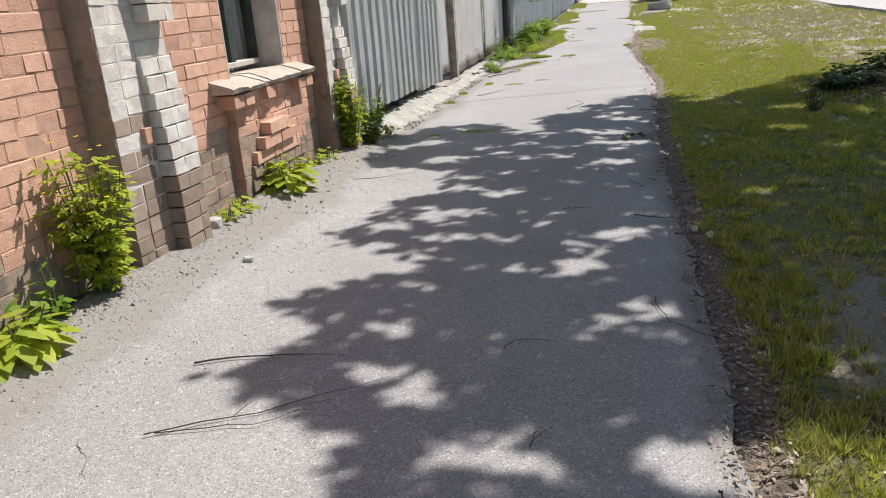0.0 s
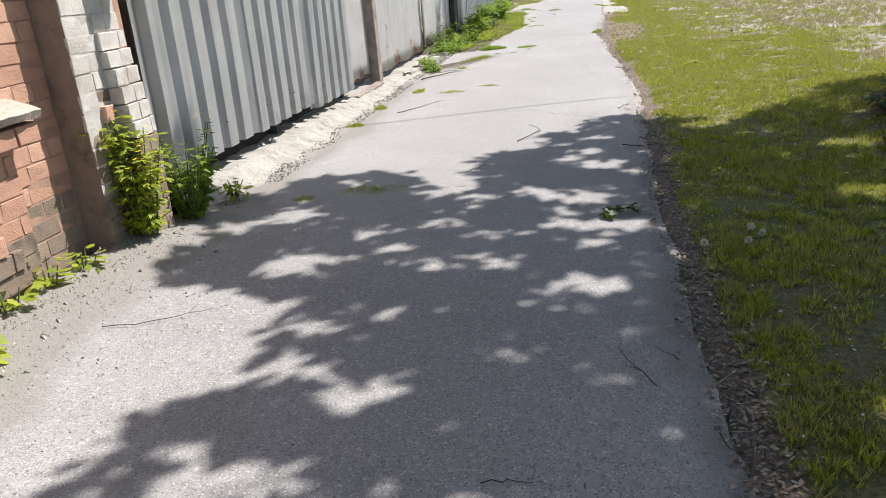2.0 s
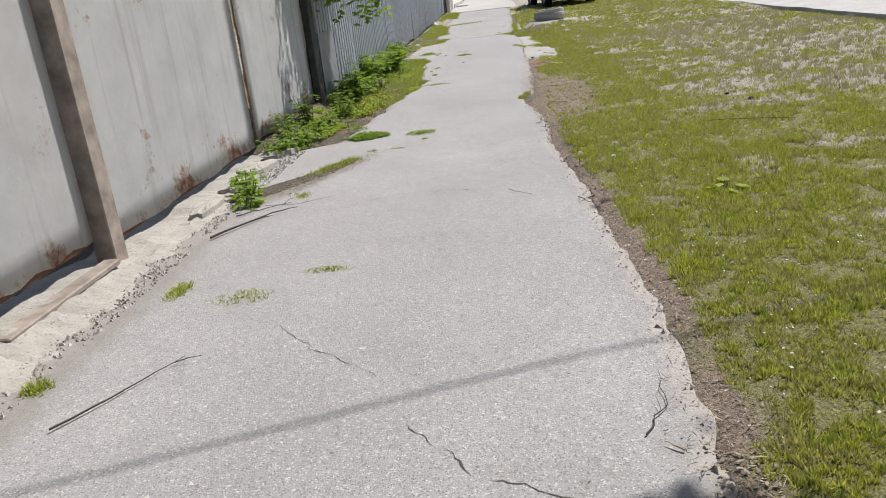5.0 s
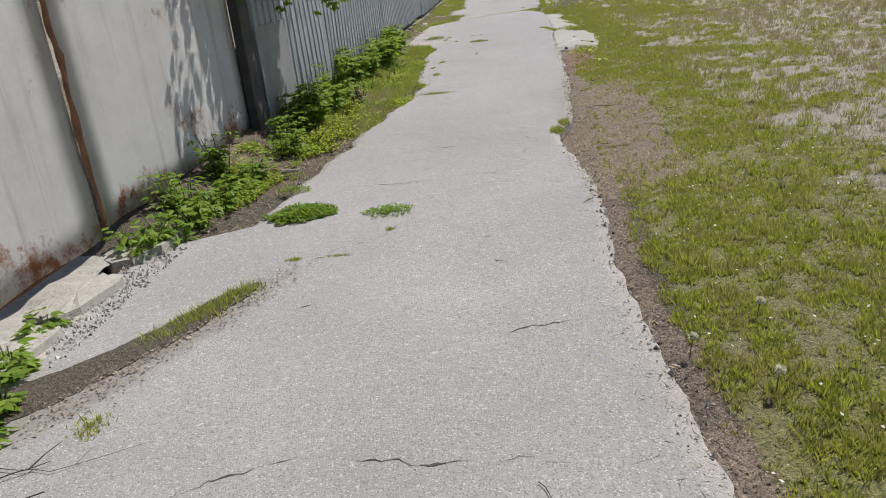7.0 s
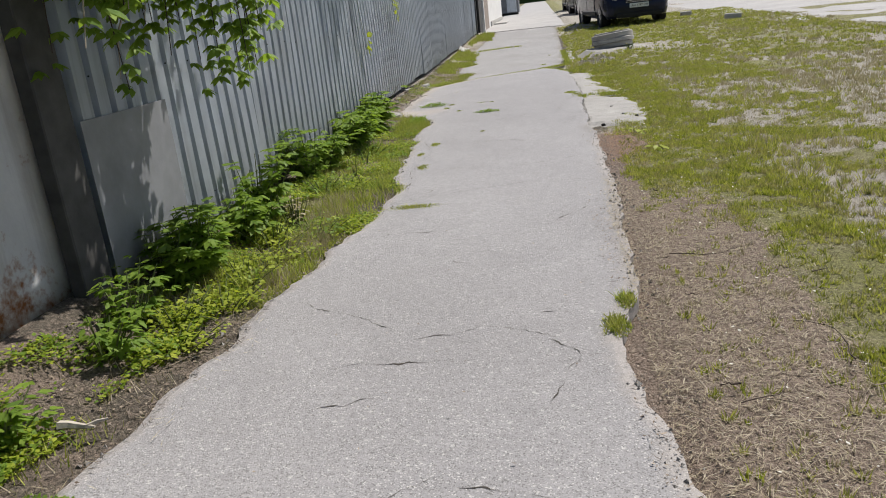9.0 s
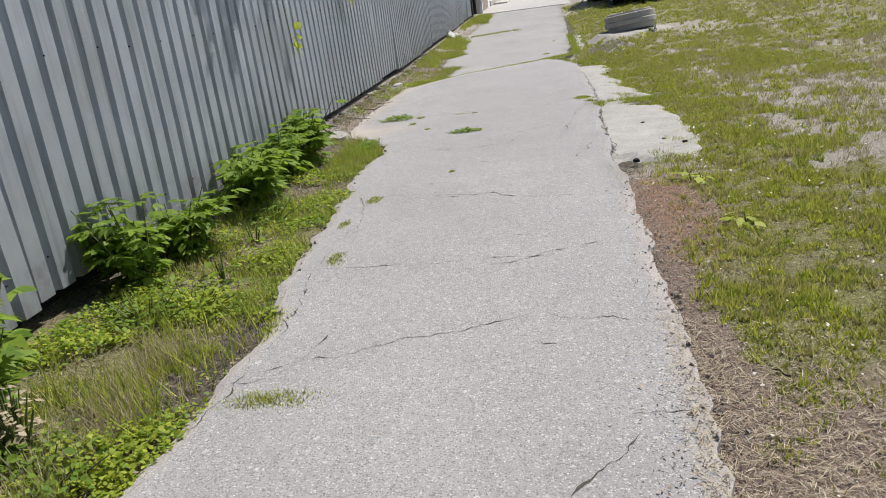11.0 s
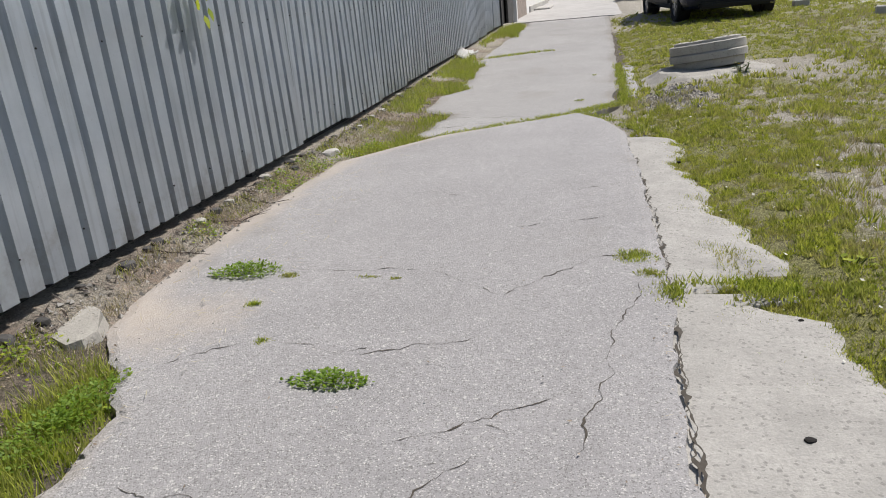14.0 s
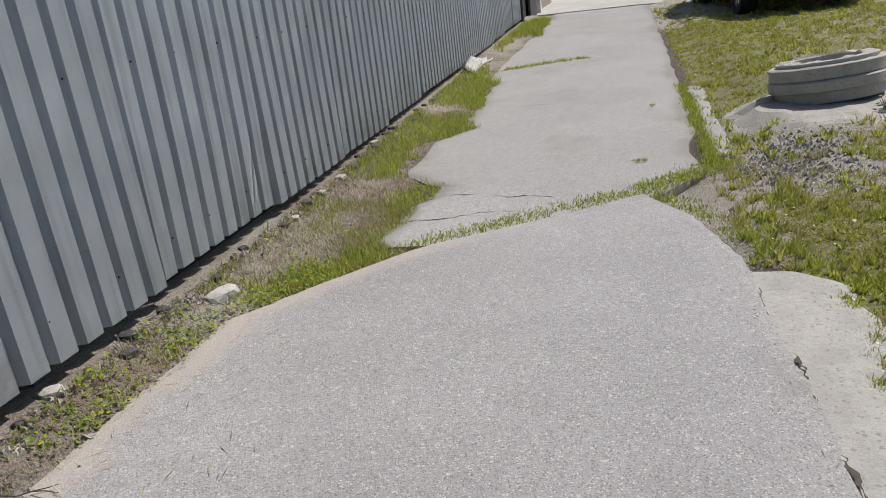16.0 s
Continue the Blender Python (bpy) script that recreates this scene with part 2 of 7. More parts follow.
M = {
    "asphalt": asphalt("old_asphalt", (0.298, 0.289, 0.291), (0.382, 0.371, 0.373)),
    "slab": asphalt("worn_slab", (0.315, 0.306, 0.300), (0.39, 0.380, 0.372), 0.8),
    "concrete": concrete("weathered_concrete", (0.50, 0.48, 0.45)),
    "ring": concrete("ring_concrete", (0.47, 0.45, 0.415), 2.4),
    "road": concrete("pale_road", (0.47, 0.455, 0.44)),
    "soil": ground_material(),
    "brick": brick_material("red_brick", (0.48, 0.275, 0.195), (0.61, 0.375, 0.28), 0.30, 0.35),
    # sooty low bricks; also darkens the pilasters' sides in place of shade
    "old_brick": brick_material("soot_and_shade_brick", (0.23, 0.175, 0.135), (0.34, 0.27, 0.215), 0.35, 0.48),
    "limed": brick_material("limed_brick", (0.50, 0.455, 0.41), (0.60, 0.56, 0.52), 0.52, 0.34),
    "mortar": plain("mortar", (0.46, 0.29, 0.215), 0.95, vary=0.35, scale=12),
    "footing": concrete("crumbled_footing", (0.40, 0.38, 0.345), 3.5),
    "apron": concrete("apron_concrete", (0.405, 0.39, 0.365), 2.6),
    "sill_cement": concrete("sill_cement", (0.50, 0.43, 0.37), 5.0),
    "lime": plain("lime_wash", (0.6, 0.57, 0.54), 0.95, vary=0.35, scale=12),
    "plaster": plain("reveal_plaster", (0.52, 0.47, 0.42), 0.9, vary=0.3, scale=9),
    "zinc": zinc_material("zinc_sheet", (0.51, 0.55, 0.60), (0.62, 0.66, 0.71), 0.6),
    "zinc_old": zinc_material("old_zinc_sheet", (0.64, 0.655, 0.66), (0.74, 0.75, 0.755), 0.4),
    "gate": gate_material(),
    "rust": plain("rusty_steel", (0.15, 0.075, 0.04), 0.9, 0.0, 0.5, 20),
    "post": plain("painted_post", (0.36, 0.30, 0.26), 0.7, 0.1, 0.5, 8),
    "dark_post": plain("dark_post", (0.075, 0.072, 0.07), 0.8, 0.0, 0.4, 8),
    "blade": grass_material("grass_blade", (0.14, 0.195, 0.022), (0.58, 0.60, 0.085), (0.52, 0.44, 0.24)),
    "lush_blade": grass_material("lush_grass_blade", (0.15, 0.23, 0.025), (0.54, 0.58, 0.085), (0.48, 0.44, 0.17)),
    "needle": leaf_material("rusty_needles", (0.20, 0.095, 0.05), (0.47, 0.28, 0.16), through_light=0.0),
    "fluff": leaf_material("pale_fluff", (0.55, 0.54, 0.50), (0.75, 0.74, 0.70), through_light=0.3),
    "crumb": leaf_material("asphalt_crumbs", (0.10, 0.095, 0.09), (0.30, 0.285, 0.27), through_light=0.0),
    "dry_blade": leaf_material("dry_grass", (0.27, 0.215, 0.14), (0.52, 0.46, 0.34), through_light=0.2),
    "weed": leaf_material("weed_leaf", (0.10, 0.185, 0.025), (0.25, 0.35, 0.05), through_light=0.45),
    "dark_leaf": leaf_material("dark_leaf", (0.03, 0.06, 0.014), (0.07, 0.11, 0.025)),
    "lime_leaf": leaf_material("lime_leaf", (0.21, 0.285, 0.03), (0.43, 0.47, 0.06), through_light=0.45),
    "petal": leaf_material("yellow_petal", (0.75, 0.55, 0.02), (0.85, 0.68, 0.03)),
    "stem": plain("green_stem", (0.12, 0.15, 0.05), 0.7),
    "bark": plain("bark", (0.12, 0.095, 0.075), 0.95, vary=0.5, scale=14),
    "twig": plain("twig", (0.075, 0.055, 0.045), 0.9, vary=0.4, scale=30),
    "pale_twig": plain("pale_twig", (0.42, 0.35, 0.27), 0.9, vary=0.3, scale=30),
    "debris": leaf_material("dead_leaf_bits", (0.11, 0.08, 0.06), (0.42, 0.34, 0.26), through_light=0.05),
    "chaff": leaf_material("dark_twig_bits", (0.055, 0.042, 0.034), (0.22, 0.18, 0.15), through_light=0.0),
    "crack": plain("crack_dirt", (0.085, 0.074, 0.062), 1.0, vary=0.4, scale=40),
    "pebble": leaf_material("pebbles", (0.17, 0.16, 0.148), (0.46, 0.435, 0.40), through_light=0.0),
    "white": plain("white_plaster", (0.72, 0.71, 0.69), 0.85, vary=0.15, scale=4),
    "curtain": plain("curtain", (0.62, 0.66, 0.66), 0.9, vary=0.15, scale=5),
    "frame": plain("old_frame_paint", (0.045, 0.06, 0.05), 0.6, vary=0.5, scale=12),
    "glass": glass_material("window_glass"),
    "navy": plain("navy_car_paint", (0.012, 0.016, 0.035), 0.18, 0.3, 0.1, 1),
    "black_paint": plain("black_car_paint", (0.02, 0.02, 0.022), 0.2, 0.3, 0.1, 1),
    "trim": plain("black_trim", (0.018, 0.018, 0.018), 0.6, 0.0, 0.2, 20),
    "tyre": plain("tyre_rubber", (0.02, 0.02, 0.02), 0.85, 0.0, 0.3, 20),
    "rim": plain("alloy_rim", (0.4, 0.4, 0.41), 0.35, 0.8, 0.2, 9),
    "lamp_glass": plain("headlamp", (0.55, 0.58, 0.6), 0.1, 0.4, 0.3, 20),
    "car_glass": plain("car_window", (0.02, 0.024, 0.026), 0.06, 0.0, 0.1, 1),
    "plate": plain("number_plate", (0.72, 0.72, 0.70), 0.5, 0, 0.06, 5),
    "ink": plain("plate_ink", (0.02, 0.02, 0.025), 0.6, 0, 0.1, 5),
    "chrome": plain("chrome", (0.6, 0.6, 0.62), 0.15, 1.0, 0.1, 5),
    "charcoal": plain("burnt_lump", (0.02, 0.018, 0.017), 0.95, 0, 0.4, 60),
    "rag": plain("pale_leaf_back", (0.42, 0.47, 0.36), 0.8, 0, 0.35, 60),
    # near-black in place of shade, behind the fence and in the doorway
    "shade_black": plain("shade_black_paint", (0.03, 0.028, 0.027), 0.8, 0.0, 0.4, 4),
    "grey_metal": plain("grey_painted_metal", (0.25, 0.255, 0.27), 0.55, 0.2, 0.35, 3),
    "roof": plain("roof_sheet", (0.25, 0.24, 0.24), 0.6, 0.4, 0.2, 2),
    "bone": plain("pale_stick", (0.5, 0.45, 0.38), 0.8, 0, 0.3, 30),
}

# ---- mesh helpers ----
rng = np.random.default_rng(7)


def sheet(name, verts, faces, mat, parent=None, smooth=False):
    me = bpy.data.meshes.new(name)
    me.from_pydata([tuple(v) for v in verts], [], [tuple(f) for f in faces])
    me.materials.append(M[mat])
    if smooth:
        me.polygons.foreach_set("use_smooth", [True] * len(me.polygons))
    me.update()
    ob = new(name, me)
    ob.parent = parent
    return ob


def part(name, bm, mat, parent=None, label="", smooth=False):
    me = bpy.data.meshes.new(name)
    bmesh.ops.recalc_face_normals(bm, faces=bm.faces)
    bm.to_mesh(me)
    bm.free()
    me.materials.append(M[mat])
    if smooth:
        me.polygons.foreach_set("use_smooth", [True] * len(me.polygons))
    ob = new(name, me)
    ob.parent = parent
    return tagged(ob, label)


def triangles(name, points, mat, parent=None):
    """Many loose faces from an array of shape (faces, corners, 3)."""
    points = np.asarray(points, dtype=np.float32)
    count, corners = points.shape[:2]
    me = bpy.data.meshes.new(name)
    me.vertices.add(count * corners)
    me.vertices.foreach_set("co", points.ravel())
    me.loops.add(count * corners)
    me.loops.foreach_set("vertex_index", np.arange(count * corners, dtype=np.int32))
    me.polygons.add(count)
    me.polygons.foreach_set("loop_start", np.arange(0, count * corners, corners, dtype=np.int32))
    me.materials.append(M[mat])
    me.update(calc_edges=True)
    ob = new(name, me)
    ob.parent = parent
    return ob


def box(bm, x0, x1, y0, y1, z0, z1, bevel=0.0, segments=1):
    r = bmesh.ops.create_cube(bm, size=1, matrix=Matrix.Translation(((x0 + x1) / 2, (y0 + y1) / 2, (z0 + z1) / 2)) @ Matrix.Diagonal((x1 - x0, y1 - y0, z1 - z0, 1)))
    if bevel:
        edges = {e for v in r["verts"] for e in v.link_edges}
        bmesh.ops.bevel(bm, geom=list(edges), offset=bevel, segments=segments, affect="EDGES")


def boxed(name, x0, x1, y0, y1, z0, z1, mat, parent=None, bevel=0.0, label=""):
    bm = bmesh.new()
    box(bm, x0, x1, y0, y1, z0, z1, bevel)
    return part(name, bm, mat, parent, label)


def tube(bm, points, radii, sides=6):
    """A tapered tube along points."""
    points = [Vector(p) for p in points]
    rings = []
    for i, p in enumerate(points):
        way = (points[min(i + 1, len(points) - 1)] - points[max(i - 1, 0)]).normalized()
        a = way.orthogonal().normalized()
        b = way.cross(a)
        rings.append([bm.verts.new(p + radii[i] * (math.cos(k * math.tau / sides) * a + math.sin(k * math.tau / sides) * b)) for k in range(sides)])
    for lower, upper in zip(rings, rings[1:]):
        for k in range(sides):
            bm.faces.new((lower[k], lower[(k + 1) % sides], upper[(k + 1) % sides], upper[k]))
    bm.faces.new(rings[0][::-1])
    bm.faces.new(rings[-1])


def field(x, y, size, seed=0, octaves=3):
    """Smooth random values from 0 to 1 over the plan."""
    x, y = np.asarray(x, float), np.asarray(y, float)
    total, weight, amount = np.zeros(np.broadcast(x, y).shape), 0.0, 1.0
    for o in range(octaves):
        u, v = x / size * 2**o + 17.3 * seed + 5.1 * o, y / size * 2**o + 9.7 * seed + 3.3 * o
        iu, iv = np.floor(u), np.floor(v)
        fu, fv = u - iu, v - iv
        fu, fv = fu * fu * (3 - 2 * fu), fv * fv * (3 - 2 * fv)

        def corner(a, b):
            h = np.sin((iu + a) * 127.1 + (iv + b) * 311.7 + seed * 74.7 + o * 13.1) * 43758.5453
            return h - np.floor(h)

        low = corner(0, 0) * (1 - fu) + corner(1, 0) * fu
        high = corner(0, 1) * (1 - fu) + corner(1, 1) * fu
        total += amount * (low * (1 - fv) + high * fv)
        weight += amount
        amount *= 0.5
    return total / weight


def step(a, b, v):
    t = np.clip((np.asarray(v, float) - a) / (b - a), 0, 1)
    return t * t * (3 - 2 * t)


# ---- plan ----
WALL, FENCE, GATE = -2.05, -1.98, -2.09


def rise(y):
    """The gentle climb of the lane beyond the first slab."""
    y = np.asarray(y, float)
    return 0.017 * np.clip(y - 27.5, 0, 12) + 0.0045 * np.clip(y - 39.5, 0, 120)


LEFT_Y = (-30, 6.8, 7.2, 12.3, 12.6, 12.95, 13.4, 14.1, 14.3, 14.5, 15.2, 15.7, 16.4, 17.15, 17.8, 18.45, 18.9, 19.4, 21.3, 22.2, 22.7, 23.4, 25.85, 26.65, 27.42)
LEFT_X = (-1.97, -1.97, -1.87, -1.86, -1.86, -1.86, -1.86, -1.88, -1.74, -1.40, -1.33, -1.28, -1.22, -1.13, -1.05, -1.02, -1.08, -1.10, -1.25, -1.25, -1.62, -1.82, -1.75, -1.06, 0.06)
RIGHT_Y = (-30, 3.9, 5.1, 7.4, 8.8, 10.6, 12.6, 13.7, 14.7, 15.4, 15.9, 16.1, 16.6, 18.7, 21.3, 23.3, 25.2, 26.4, 27.0, 27.42)
RIGHT_X = (0.58, 0.57, 0.54, 0.53, 0.58, 0.61, 0.52, 0.43, 0.45, 0.39, 0.29, 0.30, 0.44, 0.52, 0.50, 0.53, 0.50, 0.46, 0.32, 0.08)


def left_edge(y):
    return np.interp(y, LEFT_Y, LEFT_X) + 0.05 * (field(y, 3.1, 0.22, 5) - 0.5) * step(6.5, 7.5, y) + 0.10 * (field(y, 8.8, 0.6, 6) - 0.5) * step(12, 15, y) + (0.16 * (field(y, 5.5, 0.28, 7) - 0.5) + 0.07 * (field(y, 2.5, 0.09, 11) - 0.5)) * step(14.3, 15, y) * step(23.4, 22.6, y)


def right_edge(y):
    return np.interp(y, RIGHT_Y, RIGHT_X) + 0.07 * (field(y, 1.7, 0.25, 8) - 0.5) + 0.05 * (field(y, 4.2, 0.7, 9) - 0.5) + 0.045 * (field(y, 6.4, 0.09, 10) - 0.5) * step(6, 9, y)


def ground_height(x, y):
    x, y = np.asarray(x, float), np.asarray(y, float)
    bank = 0.085 * step(-1.5, -2.0, x) * step(7.2, 6.6, y) + (0.05 * step(-1.35, -1.95, x) * step(14.5, 16, y) + 0.05 * step(-1.83, -1.97, x) * step(22, 23, y)) * step(42, 41, y) + 0.13 * step(-1.72, -2.06, x) * step(13.9, 14.5, y) * step(17.2, 16.4, y)
    lawn = 0.03 * (field(x, y, 1.1, 21) - 0.5) + 0.04 * (field(x, y, 4.0, 22) - 0.5)
    side = step(0.55, 1.1, x) + step(-1.2, -1.7, x) * 0.3
    mound = 0.16 * np.exp(-((x - 2.75) ** 2 / 0.5 + (y - 8.9) ** 2 / 0.35))
    under = -0.05 * step(0.55, 0.35, x) * step(left_edge(y) - 0.05, left_edge(y) + 0.15, x) * step(44, 42, y)
    return -0.03 + rise(y) + bank + lawn * side + mound + under + 0.09 * step(0.75, 1.2, x) * step(25.5, 29, y) + 0.01 * step(0.55, 0.9, x) - 0.035 * step(1.2, 0.95, x) * step(0.3, 0.5, x) * step(20.3, 20.7, y) * step(26.8, 26.3, y)


def path_height(x, y):
    """The top of the first, thicker layer of asphalt."""
    x, y = np.asarray(x, float), np.asarray(y, float)
    crown = 0.03 * np.exp(-((y - 25.6) / 1.2) ** 2) * step(-1.9, -0.8, x)
    bank = 0.085 * step(-1.45, -1.98, x) * step(7.2, 6.4, y)
    return 0.004 + 0.02 * (field(x, y, 1.3, 31) - 0.5) + crown + bank - 0.012 * step(0.25, 0.6, x)


def bare_mask(x, y):
    """Where the lawn is worn to pale dust: 0 to 1."""
    far = step(9.5, 12.5, y + 0.8 * (x - 2))
    rows = 0.5 * field(x * 0.8, y * 1.2, 1.4, 41) + 0.5 * field(x, y, 0.3, 42)
    stripe = step(0.40, 0.53, rows) * far * step(1.15, 1.75, x + 0.5 * (field(x, y, 0.9, 44) - 0.5)) * (0.45 + 0.55 * step(29, 25, y))
    near = step(0.60, 0.75, field(x, y, 0.8, 43)) * step(0.8, 1.2, x) * step(5.5, 4.0, y)
    spot = 1.2 * np.exp(-((x - 1.2) ** 2 / 0.11 + (y - 3.35) ** 2 / 0.5))
    scree = 1.3 * np.exp(-((x - 1.0) ** 2 / 0.12 + (y - 27.8) ** 2 / 0.30))
    pad = scree + np.exp(-((x - 1.6) ** 2 / 0.7 + (y - 29.0) ** 2 / 0.45)) * 1.3
    tip = 0.75 * step(26.2, 26.6, y) * step(28.3, 27.9, y) * step(0.0, 0.2, x) * step(0.85, 0.6, x)
    park = 0.9 * np.exp(-((x - 0.78) ** 2 / 0.10 + (y - 20.7) ** 2 / 0.10)) + step(46, 44, y) * step(35.0, 37, y) * step(2.2, 1.3, x) * step(0.4, 0.6, x) * (0.5 + 0.6 * field(x, y, 0.6, 47))
    left = step(-1.3, -1.75, x) * step(22.3, 22.9, y) * step(44, 42, y) * (0.35 + 0.65 * field(x, y, 0.5, 46))
    return np.clip(stripe + 0.7 * near + spot + pad + park + left + tip + 0.9 * step(41, 42.5, y) * step(64, 60, y) * step(0.4, 0.6, x), 0, 1)


def litter_mask(x, y):
    """Brown dead matter beside the path."""
    band = step(0.15, 0.03, np.abs(x - right_edge(y) - 0.05)) * (0.25 + 1.0 * field(x, y, 0.3, 51)) * (0.3 + 0.7 * step(21, 20, y)) * step(28, 26, y)
    patch = step(0.1, 0.75, np.exp(-(np.abs((x - 0.70) / (0.36 + 0.10 * step(16, 17.2, y))) ** 3 + np.abs((y - 16.6) / 1.75) ** 3)) * (0.45 + 0.6 * field(x, y, 0.5, 53) + 0.5 * field(x, y, 0.2, 54)))
    small = np.exp(-(((x - 0.72) / 0.22) ** 2 + ((y - 19.9) / 0.6) ** 2)) * 1.1
    hill = np.exp(-((x - 2.75) ** 2 / 0.5 + (y - 8.9) ** 2 / 0.35)) * 1.2
    verge = step(-1.1, -1.35, x) * step(14.3, 14.7, y) * step(42, 39, y) * (0.1 + 0.7 * field(x, y, 0.4, 52))
    return np.clip(band + patch + small + hill + verge, 0, 1)


def moss_mask(x, y):
    """Where low growth covers the soil."""
    lawn = step(0.55, 0.75, x) * (0.55 + 0.8 * field(x, y, 0.7, 55))
    bank = step(-1.0, -1.3, x) * step(16.2, 16.8, y) * step(22.5, 20.5, y) * field(x, y, 0.4, 56)
    far = step(-1.2, -1.4, x) * step(26, 27, y) * field(x, y, 0.7, 57)
    return np.clip(lawn + bank + 0.8 * far, 0, 1)


def grown(*parts):
    return np.concatenate([np.asarray(p, float) for p in parts])


def terrain():
    xs = grown([-600, -200, -60, -20, -8, -4, -3], np.arange(-2.4, 8.01, 0.1), [9, 11, 14, 20, 40, 100, 300, 600])
    ys = grown([-600, -200, -60, -25, -10, -6], np.arange(-4, 44.01, 0.1), [46, 49, 54, 62, 75, 100, 160, 300, 700])
    X, Y = np.meshgrid(xs, ys)
    Z = ground_height(X, Y)
    verts = np.stack([X, Y, Z], -1).reshape(-1, 3)
    w = len(xs)
    i = (np.arange(len(ys) - 1)[:, None] * w + np.arange(w - 1)[None]).ravel()
    ob = sheet("ground", verts, np.stack([i, i + 1, i + w + 1, i + w], -1).tolist(), "soil", smooth=True)
    for name, mask in (("bare", bare_mask), ("litter", litter_mask), ("moss", moss_mask)):
        a = ob.data.attributes.new(name, "FLOAT", "POINT")
        a.data.foreach_set("value", mask(X, Y).ravel().astype(np.float32))
    return tagged(ob, "patchy lawn and bare dusty soil beside the lane", "ground", kind="structure")


def ribbon(name, ys, left, right, height, mat, thick=0.05, columns=36):
    """A slab between two uneven edges, with a broken rim."""
    u = np.linspace(0, 1, columns)
    L, R = left(ys), right(ys)
    X = L[:, None] * (1 - u) + R[:, None] * u
    Y = np.repeat(ys[:, None], columns, 1)
    Z = height(X, Y)
    Z[:, 0] -= 0.008
    Z[:, -1] -= 0.008
    top = np.stack([X, Y, Z], -1)
    n = len(ys)
    verts = top.reshape(-1, 3).tolist()
    i = (np.arange(n - 1)[:, None] * columns + np.arange(columns - 1)[None]).ravel()
    faces = np.stack([i, i + 1, i + columns + 1, i + columns], -1).tolist()
    rim = [k * columns for k in range(n)] + [(n - 1) * columns + k for k in range(1, columns)] + [k * columns + columns - 1 for k in range(n - 2, -1, -1)] + list(range(columns - 2, 0, -1))
    base = len(verts)
    verts += [(verts[k][0], verts[k][1], verts[k][2] - thick) for k in rim]
    m = len(rim)
    faces += [(rim[k], base + k, base + (k + 1) % m, rim[(k + 1) % m]) for k in range(m)]
    return sheet(name, verts, faces, mat)


def level(z):
    return lambda x, y: z + rise(y) + 0.012 * (field(x, y, 0.9, 33) - 0.5)


terrain()
path = ribbon("pavement_path", grown(np.arange(-30, -1, 1.0), np.arange(-1, 27.43, 0.04)), left_edge, right_edge, path_height, "asphalt", 0.06, 44)
gx, gy = np.array([v.co.x for v in path.data.vertices]), np.array([v.co.y for v in path.data.vertices])
grime = step(-1.35, -1.75, gx + 0.3 * (field(gx, gy, 0.6, 34) - 0.5)) * step(14, 11, gy) + step(0.22, 0.02, right_edge(np.clip(gy, -5, 27)) - gx) * (0.8 - 0.5 * step(7, 9, gy) * step(20.6, 20, gy)) * (0.1 + field(gx, gy, 0.35, 35)) * (1 - 0.6 * step(20, 20.6, gy)) + 0.3 * step(-1.3, -1.7, gx) * step(22.6, 23.2, gy) + 0.3 * step(0.62, 0.85, field(gx, gy, 1.0, 36)) + 1.0 * np.exp(-(((gx + 1.3 - 0.42 * (gy - 13.1)) / 0.13) ** 2 + ((gy - 13.1) / 0.55) ** 4))
a = path.data.attributes.new("grime", "FLOAT", "POINT")
a.data.foreach_set("value", np.clip(grime, 0, 1).astype(np.float32))
sand = 0.8 * step(0.34, 0.02, gx - left_edge(np.clip(gy, -5, 27.4)) + 0.15 * (field(gx, gy, 0.5, 38) - 0.5)) * step(22.3, 23.2, gy) * step(27.6, 26.2, gy) + 0.35 * step(-1.78, -1.92, gx) * step(7.5, 6.5, gy) + 0.55 * step(0.16, 0.0, right_edge(np.clip(gy, -5, 27)) - gx) * step(7, 9, gy) * step(20.6, 20, gy) + 0.5 * step(0.14, 0.0, gx - left_edge(np.clip(gy, -5, 27))) * step(14, 15, gy) * step(22.5, 22, gy) + 0.6 * np.exp(-(((gx + 1.35) / 0.35) ** 2 + ((gy - 22.9) / 0.35) ** 2)) + 0.45 * step(-1.45, -1.8, gx) * step(7.3, 8.0, gy) * step(13, 12, gy)
a = path.data.attributes.new("sand", "FLOAT", "POINT")
a.data.foreach_set("value", np.clip(sand, 0, 1).astype(np.float32))
tagged(path, "worn grey asphalt path with cracks and crumbling edges", "path", kind="structure")


def far_left(y):
    return np.interp(y, (26.0, 27.2, 27.9, 28.3, 29.2, 29.6, 32, 33.2, 36.5, 37, 42), (-1.0, -1.38, -1.25, -1.75, -1.62, -1.35, -1.55, -1.85, -1.9, -1.5, -1.6)) + 0.22 * (field(y, 2.2, 0.35, 61) - 0.5) + 0.10 * (field(y, 7.2, 0.12, 60) - 0.5)


def far_right(y):
    return np.interp(y, (26.0, 27.4, 27.9, 28.6, 29, 42), (-0.4, 0.1, 0.46, 0.40, 0.50, 0.55)) + 0.05 * (field(y, 6.2, 0.3, 62) - 0.5)


